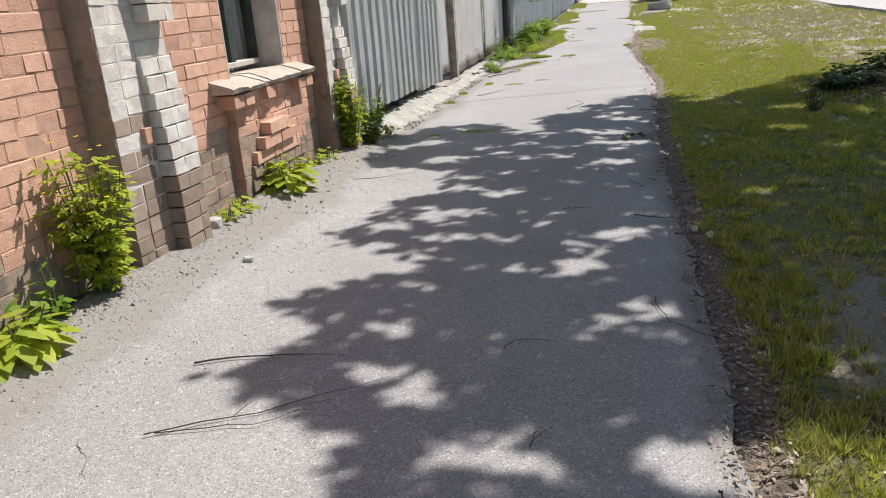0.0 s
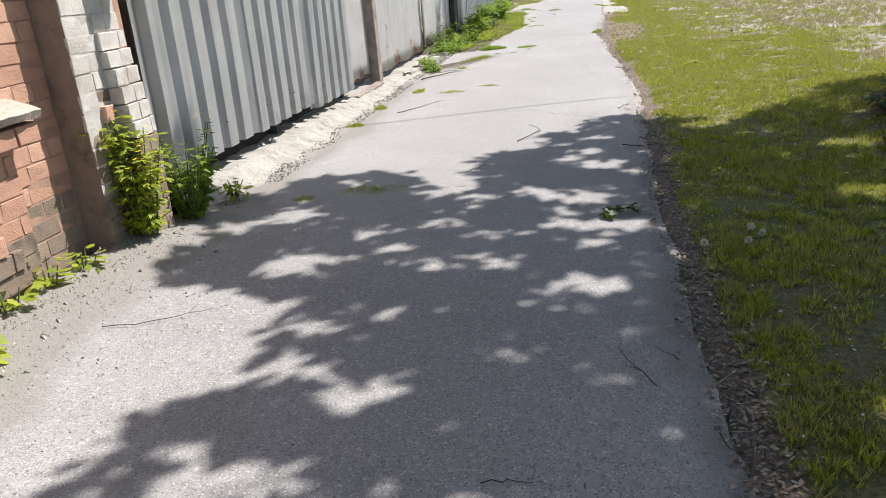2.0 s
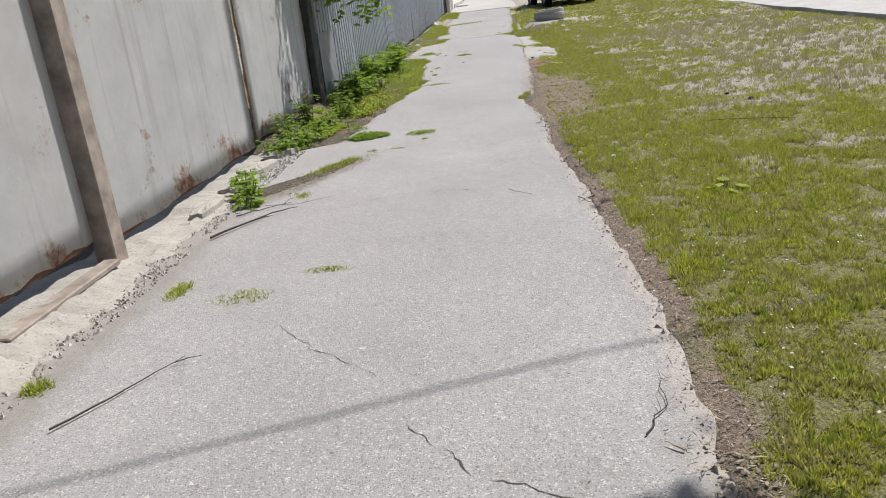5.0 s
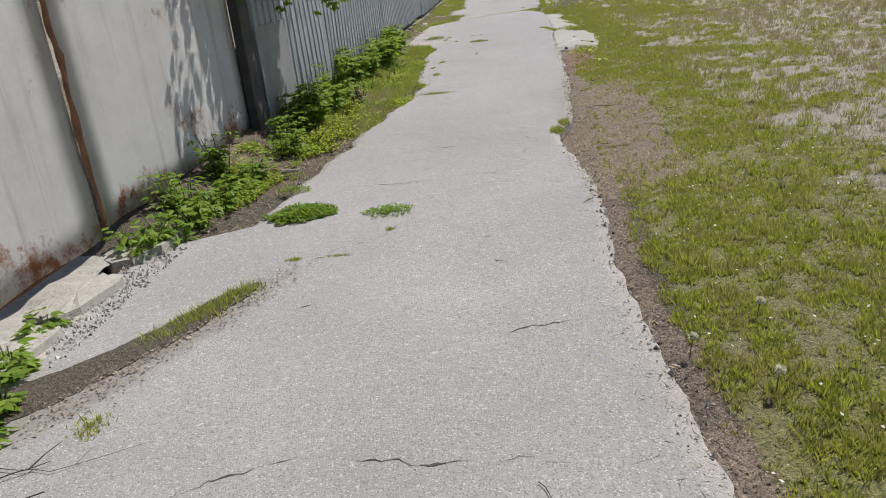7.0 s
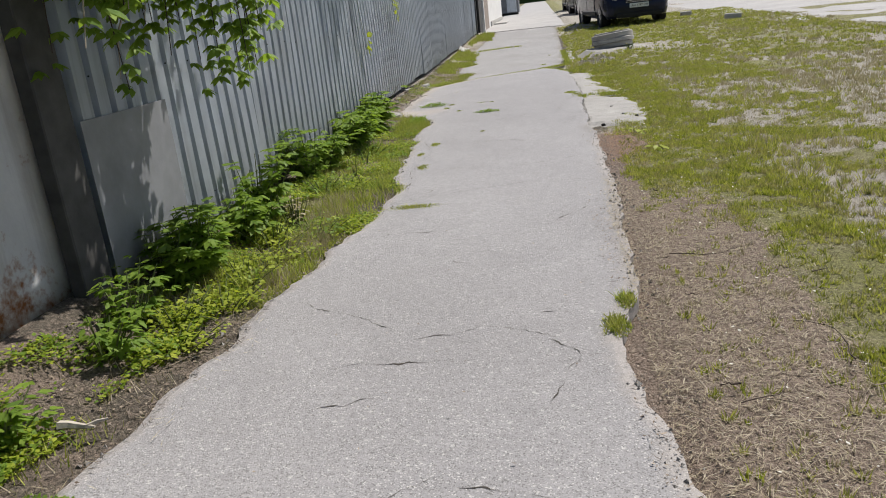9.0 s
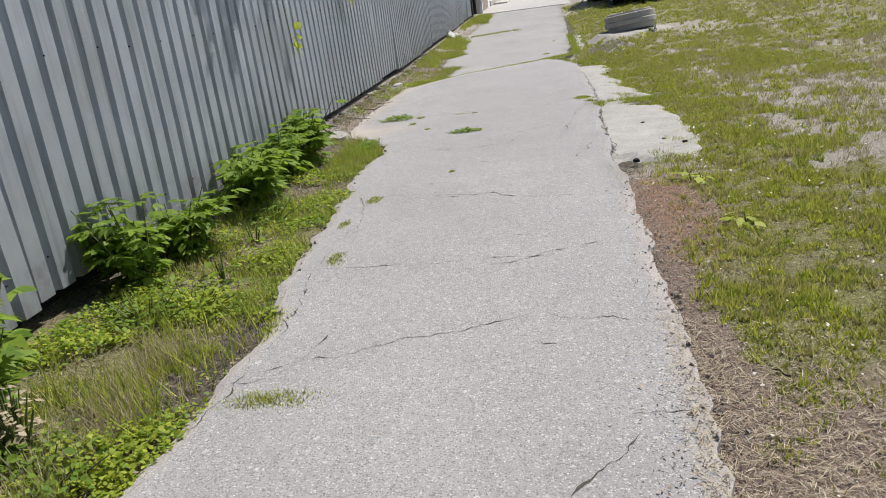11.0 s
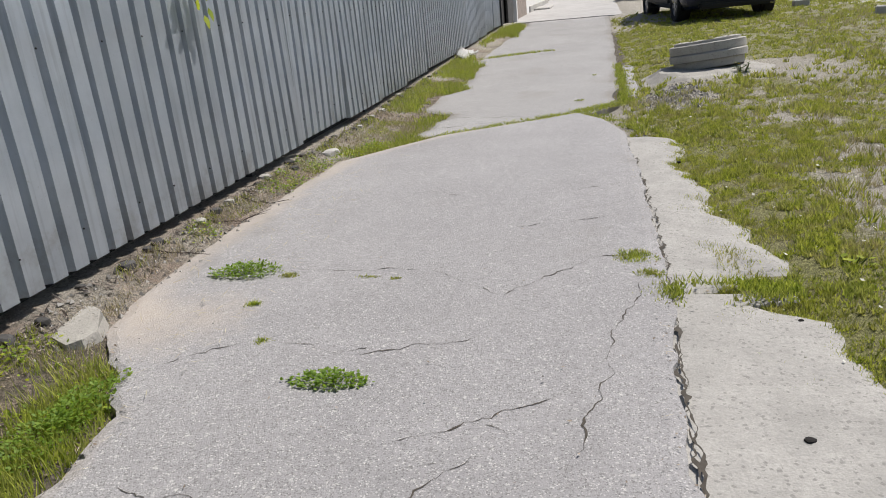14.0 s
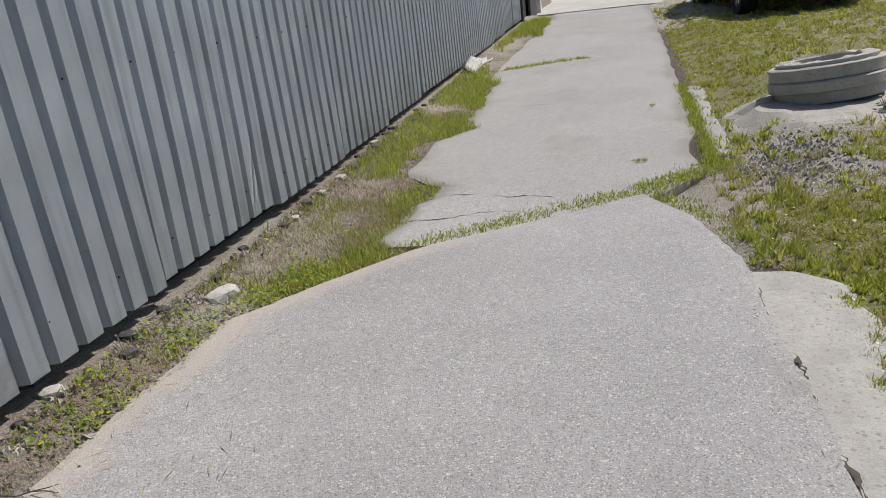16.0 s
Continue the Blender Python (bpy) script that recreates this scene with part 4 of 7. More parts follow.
for name, bm in (("lower_ring", ring_mesh(0.25, 0.41, 0.045, 0.125, 0.0, 3)), ("upper_ring", ring_mesh(0.25, 0.40, 0.131, 0.225, 0.02, 5)), ("neck", ring_mesh(0.24, 0.345, 0.18, 0.26, 0.09, 7)), ("base_collar", ring_mesh(0.23, 0.37, -0.04, 0.05, 0.0, 9))):
    ob = part(name, bm, "ring")
    ob.parent = ring
    ob.matrix_parent_inverse = ring.matrix_basis.inverted()
bm = bmesh.new()
bmesh.ops.create_cone(bm, cap_ends=True, segments=32, radius1=0.25, radius2=0.25, depth=0.03, matrix=Matrix.Translation((RX, RY, RZ + 0.10)))
ob = part("lid", bm, "ring", label="sunken concrete lid")
ob.parent = ring
ob.matrix_parent_inverse = ring.matrix_basis.inverted()
ring.location.z += 0.01
ring.rotation_euler = (-radians(5), -radians(5), 0)
# rough mortar bed round the ring
def gz_bed(px, py, q):
    return max(RZ - 0.02, float(ground_height(px, py)) + 0.03) if q < 3 else float(ground_height(px, py)) + (0.018 if q == 3 else -0.04)


bm = bmesh.new()
rings = []
for q, (r, z) in enumerate(((0.02, 0.02), (0.36, 0.02), (0.48, 0.0), (0.62, -0.025), (0.82, -0.065))):
    row = []
    for k in range(44):
        a = k * math.tau / 44
        w = 1 + (0.35 * (float(field(math.cos(a) * 3 + 20, math.sin(a) * 3 + 20, 0.8, 11)) - 0.5) if q > 1 else 0)
        px, py = RX + r * w * math.cos(a) - 0.05 * (q > 1), RY + r * w * math.sin(a) - 0.18 * (q > 1)
        row.append(bm.verts.new((px, py, gz_bed(px, py, q) + 0.03 * (float(field(px, py, 0.14, 12)) - 0.5))))
    rings.append(row)
for a, b in zip(rings, rings[1:]):
    for k in range(44):
        bm.faces.new((a[k], b[k], b[(k + 1) % 44], a[(k + 1) % 44]))
bm.faces.new(rings[0])
tagged(part("mortar_bed", bm, "footing"), "rough cracked mortar bed round the manhole ring", "concrete pad")


# ---- cars ----
def loft(bm, sections):
    """Skins closed rings of equal length."""
    rings = [[bm.verts.new(p) for p in s] for s in sections]
    n = len(rings[0])
    for a, b in zip(rings, rings[1:]):
        for k in range(n):
            bm.faces.new((a[k], a[(k + 1) % n], b[(k + 1) % n], b[k]))
    bm.faces.new(rings[0])
    bm.faces.new(rings[-1][::-1])


def body_ring(y, half, low, high, tuck):
    return [(-half + tuck, y, low), (-half, y, low + 0.14), (-half - 0.015, y, (low + high) / 2), (-half + 0.02, y, high - 0.1), (-half + 0.14, y, high), (half - 0.14, y, high), (half - 0.02, y, high - 0.1), (half + 0.015, y, (low + high) / 2), (half, y, low + 0.14), (half - tuck, y, low)]


def wheel(car, x, y, r, out):
    tyre_bm = bmesh.new()
    prof = [(r * 0.62, -0.10), (r * 0.93, -0.11), (r, -0.08), (r, 0.08), (r * 0.93, 0.11), (r * 0.62, 0.10)]
    rows = []
    for k in range(28):
        a = k * math.tau / 28
        rows.append([tyre_bm.verts.new((x + w, y + q * math.cos(a), r + q * math.sin(a))) for q, w in prof])
    for a, b in zip(rows, rows[1:] + rows[:1]):
        for k in range(6):
            tyre_bm.faces.new((a[k], a[(k + 1) % 6], b[(k + 1) % 6], b[k]))
    hub = new("wheel")
    hub.parent = car
    for name, mat, mesh in (("tyre", "tyre", tyre_bm), ("rim", "rim", None)):
        if mesh is None:
            mesh = bmesh.new()
            turn = Matrix.Translation((x + 0.07 * out, y, r)) @ Matrix.Rotation(math.pi / 2, 4, "Y")
            bmesh.ops.create_cone(mesh, cap_ends=True, segments=20, radius1=r * 0.18, radius2=r * 0.18, depth=0.05, matrix=turn)
            for k in range(7):
                bmesh.ops.create_cube(mesh, size=1, matrix=Matrix.Translation((x + 0.065 * out, y, r)) @ Matrix.Rotation(k * math.tau / 7, 4, "X") @ Matrix.Translation((0, 0, r * 0.36)) @ Matrix.Diagonal((0.025, 0.055, r * 0.5, 1)))
            rows = []
            for k in range(28):
                a = k * math.tau / 28
                rows.append([mesh.verts.new((x + w * out, y + q * math.cos(a), r + q * math.sin(a))) for q, w in ((r * 0.55, 0.0), (r * 0.58, 0.085), (r * 0.66, 0.09), (r * 0.66, 0.0))])
            for a, b in zip(rows, rows[1:] + rows[:1]):
                for k in range(4):
                    mesh.faces.new((a[k], a[(k + 1) % 4], b[(k + 1) % 4], b[k]))
        part(name, mesh, mat, hub)


def car_thing(label, paint, scale=1.0):
    """A tall estate with its nose towards -y; origin between the front wheels on the ground."""
    car = new("parked_car")
    tagged(car, label, "car")
    bm = bmesh.new()
    loft(bm, [body_ring(-0.86, 0.62, 0.34, 0.70, 0.02), body_ring(-0.80, 0.74, 0.27, 0.80, 0.03), body_ring(-0.62, 0.85, 0.24, 0.92, 0.05), body_ring(-0.3, 0.89, 0.24, 1.0, 0.05), body_ring(0.5, 0.905, 0.26, 1.09, 0.06), body_ring(1.6, 0.91, 0.27, 1.1, 0.06), body_ring(2.9, 0.90, 0.28, 1.1, 0.06), body_ring(3.45, 0.87, 0.32, 1.08, 0.05), body_ring(3.6, 0.78, 0.4, 0.98, 0.03)])
    bmesh.ops.subdivide_edges(bm, edges=bm.edges[:], cuts=1, smooth=0.6, use_grid_fill=True)
    part("body", bm, paint, car, smooth=True)
    bm = bmesh.new()
    loft(bm, [[(-h, y, 1.03), (-h + 0.10, y2, z), (h - 0.10, y2, z), (h, y, 1.03)] for h, y, y2, z in ((0.80, 0.45, 1.25, 1.62), (0.84, 0.75, 1.45, 1.70), (0.84, 2.6, 2.5, 1.72), (0.80, 3.4, 3.1, 1.62))])
    part("cabin", bm, "car_glass", car)
    bm = bmesh.new()
    box(bm, -0.70, 0.70, 1.3, 3.0, 1.66, 1.75, 0.03, 2)
    part("roof", bm, paint, car, smooth=True)
    for out in (-1, 1):
        for y in (0.0, 2.72):
            wheel(car, 0.80 * out, y, 0.34, out)
            bm = bmesh.new()
            bmesh.ops.create_cone(bm, cap_ends=True, segments=24, radius1=0.38, radius2=0.38, depth=0.22, matrix=Matrix.Translation((0.765 * out, y, 0.43)) @ Matrix.Rotation(math.pi / 2, 4, "Y"))
            part("wheel_arch", bm, "trim", car)
        bm = bmesh.new()
        box(bm, 0.50 * out - 0.19, 0.50 * out + 0.19, -0.83, -0.55, 0.70, 0.84, 0.03, 2)
        part("headlight", bm, "lamp_glass", car)
        bm = bmesh.new()
        bmesh.ops.create_cone(bm, cap_ends=True, segments=16, radius1=0.055, radius2=0.05, depth=0.08, matrix=Matrix.Translation((0.58 * out, -0.80, 0.42)) @ Matrix.Rotation(math.pi / 2, 4, "X"))
        part("fog_light", bm, "lamp_glass", car)
        bm = bmesh.new()
        box(bm, 0.91 * out - 0.02, 0.91 * out + 0.02, 0.45, 2.35, 0.36, 0.46, 0.015)
        part("side_trim", bm, "trim", car)
        for y in (0.55, 1.6):
            bm = bmesh.new()
            box(bm, 0.918 * out - 0.012, 0.918 * out + 0.006, y, y + 1.0, 0.48, 1.0, 0.005)
            part("door", bm, paint, car)
            bm = bmesh.new()
            box(bm, 0.93 * out - 0.012, 0.93 * out + 0.012, y + 0.75, y + 0.92, 0.86, 0.89, 0.008)
            part("door_handle", bm, "chrome", car)
        bm = bmesh.new()
        box(bm, 1.0 * out - 0.1, 1.0 * out + 0.1, 0.55, 0.68, 1.05, 1.2, 0.03)
        part("mirror", bm, paint, car)
    bm = bmesh.new()
    box(bm, -0.66, 0.66, -0.91, -0.6, 0.25, 0.37, 0.04, 2)
    part("bumper_lip", bm, "trim", car)
    bm = bmesh.new()
    box(bm, -0.36, 0.36, -0.885, -0.7, 0.62, 0.74, 0.012)
    grille = part("grille", bm, "trim", car)
    for k in range(3):
        bm = bmesh.new()
        box(bm, -0.35, 0.35, -0.895, -0.88, 0.64 + 0.035 * k, 0.648 + 0.035 * k)
        part("slat", bm, "chrome", grille)
    bm = bmesh.new()
    box(bm, -0.26, 0.26, -0.905, -0.885, 0.495, 0.607, 0.004)
    plate = part("number_plate", bm, "plate", car)
    return car, plate


GY = 36.55
suv, plate = car_thing("dark navy tall car parked nose-on at the lawn edge", "navy")
curve = bpy.data.curves.new("plate_text", "FONT")
curve.body, curve.size, curve.align_x, curve.extrude = "AH 6787 OB", 0.085, "CENTER", 0.001
words = new("plate_writing", curve)
words.matrix_basis = pose(0.01, -0.908, 0.52, 90, 0, 0)
curve.materials.append(M["ink"])
words.parent = plate
words.data.materials.append(M["ink"])
suv.matrix_basis = pose(2.62, GY, 0.19, 0, 0, 8)
car2, _ = car_thing("black car parked at the lane with pale headlamps", "black_paint")
car2.matrix_basis = pose(2.55, 50.2, float(rise(50)) + 0.02, 0, 0, 4)
car3 = copy_thing(car2, pose(2.45, 58.5, float(rise(58)) + 0.02, 0, 0, 3))
tagged(car3, "dark car far along the lane behind another")

# ---- beyond the fence ----
g = float(rise(42))
door = new("dark_doorway")
door.location = (-2.4, 41, 0)
tagged(door, "doorway with worn frame posts, its dark inside a near-black panel", "doorway")
# the doorway's unlit inside is a solid panel coloured near-black
for name, x0, x1, y0, y1, z1, mat in (("void_panel", -3.2, -2.12, 39.45, 42.9, 2.4, "shade_black"), ("door_leaf", -2.08, -2.02, 41.0, 42.3, 2.1, "dark_post"), ("frame_post", -2.12, -1.98, 42.9, 43.1, 2.4, "white"), ("frame_post", -2.12, -1.98, 39.3, 39.45, 2.4, "dark_post")):
    ob = boxed(name, x0, x1, y0, y1, g - 0.3, z1, mat, bevel=0.01)
    ob.parent = door
    ob.matrix_parent_inverse = door.matrix_basis.inverted()
garage = new("garage")
garage.location = (-3, 48, 0)
tagged(garage, "whitewashed garage wall with a grey door along the lane", "garage")
for name, x0, x1, y0, y1, z0, z1, mat in (("wall", -6.0, -2.15, 43.2, 60.0, -0.2, 2.6, "white"), ("roof", -6.2, -2.0, 43.15, 60.1, 2.6, 2.75, "roof"), ("door", -2.16, -2.12, 43.8, 47.6, 0.2, 2.2, "post"), ("plinth", -2.17, -2.10, 49.0, 59.5, -0.2, 0.45, "concrete")):
    ob = boxed(name, x0, x1, y0, y1, z0, z1, mat, bevel=0.008)
    ob.parent = garage
    ob.matrix_parent_inverse = garage.matrix_basis.inverted()
stepslab = boxed("step", -2.1, -1.5, 50.5, 53.0, g - 0.1, g + 0.10, "concrete", bevel=0.02)
tagged(stepslab, "pale concrete step beside the garage", "step")
cabinet = new("metal_kiosk")
cabinet.location = (-2.1, 68.5, 0)
tagged(cabinet, "grey metal kiosk standing at the lane", "kiosk")
for name, x0, x1, y0, y1, z0, z1, mat in (("body", -2.8, -1.35, 67.6, 70.0, g + 0.25, 2.5, "grey_metal"), ("door", -2.15, -1.5, 67.55, 67.6, g + 0.3, 2.2, "zinc"), ("base", -2.7, -1.45, 67.7, 69.9, g - 0.1, g + 0.25, "trim"), ("roof", -2.9, -1.25, 67.5, 70.1, 2.5, 2.58, "roof")):
    ob = boxed(name, x0, x1, y0, y1, z0, z1, mat, bevel=0.01)
    ob.parent = cabinet
    ob.matrix_parent_inverse = cabinet.matrix_basis.inverted()
tagged(boxed("wall_end", -40, 60, 150, 151, -1, 9, "dark_leaf"), "dark far hedge closing the lane", "hedge", kind="structure")

# broken kerb stones at the lawn's far corner
def kerb_stone(x, y, z, length, turn):
    bm = bmesh.new()
    box(bm, -length / 2, length / 2, -0.09, 0.09, -0.1, 0.12, 0.015)
    ob = part("kerb_stone", bm, "concrete")
    ob.matrix_basis = pose(x, y, z, 0, random.uniform(-4, 4), turn)
    return tagged(ob, "pale broken concrete kerb stone on the lawn's far edge", "kerb stone", group="kerb stones")


for x, y, length, turn in ((4.85, 34.2, 0.4, -12), (4.3, 37.6, 0.3, 5)):
    kerb_stone(x, y, float(ground_height(x, y)) + 0.0, length, turn)

# ---- plants ----


def unit(v):
    return v / np.maximum(np.linalg.norm(v, axis=-1, keepdims=True), 1e-9)


def blades(x, y, z, length, width, lean=0.55, heading=None):
    """Grass blades as slim triangles."""
    n = len(x)
    a = rng.uniform(0, math.tau, n)
    b = rng.uniform(0, math.tau, n) if heading is None else heading
    h = length * rng.uniform(0.55, 1.25, n)
    out = lean * h * rng.uniform(0.1, 1.2, n)
    w = width * rng.uniform(0.7, 1.3, n)
    base = np.stack([x, y, z - 0.004], -1)
    side = np.stack([np.cos(a), np.sin(a), 0 * a], -1) * w[:, None]
    tip = base + np.stack([np.cos(b) * out, np.sin(b) * out, h], -1)
    return np.stack([base - side, base + side, tip], 1)


def leaves(p, way, up, length, width):
    """Folded pointed leaves from points, directions and up vectors."""
    way = unit(way)
    side = unit(np.cross(way, up))
    nor = np.cross(side, way)
    L, W = np.asarray(length)[:, None], np.asarray(width)[:, None]
    wide = p + way * L * 0.34 + nor * L * 0.05 - nor * W * 0.25
    slim = p + way * L * 0.72 - nor * W * 0.15
    tip = p + way * L - nor * L * 0.12
    return np.stack([p, wide + side * W, slim + side * W * 0.62, tip, slim - side * W * 0.62, wide - side * W], 1)


def scatter(n, x0, x1, y0, y1):
    return rng.uniform(x0, x1, n), rng.uniform(y0, y1, n)


PER_TUFT = 14


def lawn_zone(count, x0, x1, y0, y1, length, width, dry, spread=0.011):
    """Short grass in little tufts of blades that lean outwards."""
    count //= PER_TUFT
    x, y = scatter(count, x0, x1, y0, y1)
    bare, brown = bare_mask(x, y), litter_mask(x, y)
    clump = (0.12 + 0.88 * step(0.36, 0.52, field(x, y, 0.11, 101))) * (0.3 + 0.7 * step(0.30, 0.52, field(x, y, 0.9, 102)))
    keep = clump * (1 - 0.95 * bare) * (1 - 0.92 * brown)
    if dry:
        keep = 0.5 * bare + 0.25 * brown + 0.09 * step(0.5, 0.7, field(x, y, 1.0, 103))
    keep = keep * (x > right_edge(np.clip(y, -5, 27.4)) + 0.05 + 0.10 * field(x, y, 0.3, 104))
    keep = keep * ((x > apron_right(y) - 0.14 - 0.25 * (field(x, y, 0.2, 106) > 0.55)) | (y < 20.75) | (y > 26.35))
    keep *= (np.hypot(x - 1.44, y - 29.2) > 0.62) & ((x > 0.6) | (y < 28))
    ok = rng.uniform(0, 1, count) < keep
    x, y = x[ok], y[ok]
    tall = length * (0.35 + 1.25 * field(x, y, 0.3, 105)) * rng.uniform(0.6, 1.5, len(x)) * (1 + 0.9 * bare[ok])
    turn = rng.uniform(0, math.tau, (len(x), PER_TUFT))
    off = np.abs(rng.normal(0, spread, (len(x), PER_TUFT)))
    px, py = (x[:, None] + off * np.cos(turn)).ravel(), (y[:, None] + off * np.sin(turn)).ravel()
    return blades(px, py, ground_height(px, py), np.repeat(tall, PER_TUFT), width, 0.7, turn.ravel())


green = np.concatenate([
    lawn_zone(1150000, 0.5, 2.9, 0.5, 14, 0.026, 0.0032, False),
    lawn_zone(760000, 0.5, 3.0, 14, 28, 0.026, 0.0038, False, 0.013),
    lawn_zone(300000, 2.9, 6.4, 5, 26, 0.026, 0.0055, False, 0.02),
    lawn_zone(220000, 0.5, 6.0, 26, 40, 0.030, 0.009, False, 0.025),
    lawn_zone(20000, 2.0, 6.0, -3, 5, 0.04, 0.008, False, 0.02),
])
tagged(triangles("lawn_grass", green, "blade"), "short yellow-green lawn grass and moss", "grass", kind="stuff")
dry = np.concatenate([lawn_zone(260000, 0.5, 3.2, 0.5, 28, 0.024, 0.0026, True, 0.02), lawn_zone(200000, 2.9, 6.3, 6, 36, 0.030, 0.005, True, 0.03)])
tagged(triangles("dry_grass", dry, "dry_blade"), "straw-coloured dry grass stalks on the worn lawn", "grass", kind="stuff")


def verge_zone(count, x0, x1, y0, y1, length, width, size=0.35, low=0.35, seed=111):
    x, y = scatter(count, x0, x1, y0, y1)
    ok = rng.uniform(0, 1, count) < step(low, low + 0.2, field(x, y, size, seed))
    ok &= (x < np.where(y < 26.7, left_edge(np.clip(y, -5, 26.6)) - 0.01, far_left(y) - 0.03 + 0.16 * field(x, y, 0.25, 122)))
    x, y = x[ok], y[ok]
    return blades(x, y, ground_height(x, y), length * (0.6 + 0.8 * field(x, y, 0.3, 112)), width, 0.7)


verge = np.concatenate([
    verge_zone(26000, -1.9, -0.9, 16.6, 19.2, 0.04, 0.0034, 0.22, 0.47),
    verge_zone(14000, -1.85, -1.0, 18.8, 21.6, 0.042, 0.0036, 0.22, 0.48),
    verge_zone(4000, -1.55, -1.15, 21.3, 22.5, 0.07, 0.003, low=0.3),
    verge_zone(2500, -1.9, -1.3, 14.2, 16.2, 0.05, 0.003, low=0.55),
    verge_zone(7000, -1.75, -1.05, 16.6, 20.6, 0.12, 0.0028, 0.25, 0.46, 123),
    verge_zone(3500, -1.6, -1.1, 20.2, 22.5, 0.11, 0.0028, 0.25, 0.46, 124),
    verge_zone(34000, -1.95, -1.1, 22.4, 27.6, 0.030, 0.0026, 0.25, 0.42, 121),
    verge_zone(24000, -1.95, -1.2, 26.0, 32, 0.06, 0.004, 0.9, 0.3, 113),
    verge_zone(9000, -1.95, -1.3, 32, 39, 0.09, 0.006, 1.2, 0.32, 114),
    verge_zone(5000, -1.85, -1.15, 37.3, 40.0, 0.13, 0.007, 0.8, 0.2, 115),
])
tagged(triangles("verge_grass", verge, "lush_blade"), "lush green grass along the foot of the fence", "grass", kind="stuff")
verge_dry = np.concatenate([verge_zone(42000, -1.95, -1.0, 22.4, 32, 0.038, 0.0024, 0.3, 0.33, 115), verge_zone(4000, -1.9, -1.0, 15, 22.5, 0.06, 0.003, 0.3, 0.45, 116), verge_zone(2500, -1.45, -1.2, 16.9, 18.6, 0.10, 0.002, 0.3, 0.3, 117)])
tagged(triangles("dry_verge_grass", verge_dry, "dry_blade"), "dry straw along the foot of the fence", "grass", kind="stuff")


def carpet_zone(count, x0, x1, y0, y1, size, seed, low=0.4):
    """Low small-leaved growth."""
    x, y = scatter(count, x0, x1, y0, y1)
    ok = (rng.uniform(0, 1, count) < step(low, low + 0.18, field(x, y, 0.35, seed))) & (x < left_edge(np.clip(y, -5, 26.6)) + 0.05 * field(x, y, 0.15, 124) - 0.24 * step(17.6, 17.0, y))
    x, y = x[ok], y[ok]
    n = len(x)
    z = ground_height(x, y) + (0.01 + 0.085 * field(x, y, 0.22, seed + 1) ** 1.5) * rng.uniform(0.2, 1, n)
    a = rng.uniform(0, math.tau, n)
    L = size * rng.uniform(0.6, 1.4, n)
    return leaves(np.stack([x, y, z], -1), np.stack([np.cos(a), np.sin(a), rng.uniform(-0.1, 0.7, n)], -1), rng.normal(0, 0.35, (n, 3)) + (0, 0, 1.0), L, L * 0.34)


carpet = np.concatenate([carpet_zone(26000, -1.95, -1.15, 14.3, 16.6, 0.020, 125), carpet_zone(36000, -1.9, -1.0, 16.4, 19.3, 0.019, 127, 0.46), carpet_zone(22000, -1.9, -1.05, 19.2, 22.5, 0.019, 129, 0.5), carpet_zone(9000, -1.95, -1.3, 22.5, 27, 0.018, 135, 0.5)])
half = rng.uniform(0, 1, len(carpet)) < field(carpet[:, 0, 0], carpet[:, 0, 1], 0.5, 128)
tagged(triangles("pale_verge_weeds", carpet[half], "lime_leaf"), "carpet of small yellow-green weeds on the verge", "weeds", kind="stuff")
tagged(triangles("verge_weeds", carpet[~half], "weed"), "carpet of small-leaved green weeds on the verge", "weeds", kind="stuff")


def joint_zone(points, count, spread, length):
    """Grass in the joint between two slabs."""
    pts = np.array(points)
    t = rng.uniform(0, len(pts) - 1.001, count)
    i = t.astype(int)
    f = (t - i)[:, None]
    p = pts[i] * (1 - f) + pts[i + 1] * f + rng.normal(0, spread, (count, 2))
    ok = rng.uniform(0, 1, count) < step(0.3, 0.5, field(p[:, 0], p[:, 1], 0.25, 118))
    p = p[ok]
    return blades(p[:, 0], p[:, 1], np.maximum(ground_height(p[:, 0], p[:, 1]), level(-0.012)(p[:, 0], p[:, 1])), np.full(len(p), length), 0.004, 0.7)


joint = np.concatenate([
    joint_zone([(-1.75, 26.1), (-1.0, 26.85), (-0.4, 27.25), (0.1, 27.6), (0.35, 27.85), (0.62, 28.1)], 5200, 0.06, 0.022),
    joint_zone([(0.1, 27.55), (0.45, 26.9), (0.62, 26.5)], 1500, 0.06, 0.022),
    joint_zone([(0.52, 28.1), (0.53, 29.5), (0.53, 31)], 2500, 0.03, 0.04),
    joint_zone([(0.5, 23.13), (0.8, 23.15), (1.2, 23.1), (1.5, 23.2)], 4200, 0.05, 0.03),
    joint_zone([(-1.36, 13.14), (-1.24, 13.38), (-1.12, 13.63)], 1700, 0.03, 0.055),
    joint_zone([(-1.7, 33.0), (-0.9, 33.4), (-0.5, 33.5)], 1500, 0.05, 0.04),
])
tagged(triangles("joint_grass", joint, "lush_blade"), "green grass in the joints between the slabs", "grass", kind="stuff")


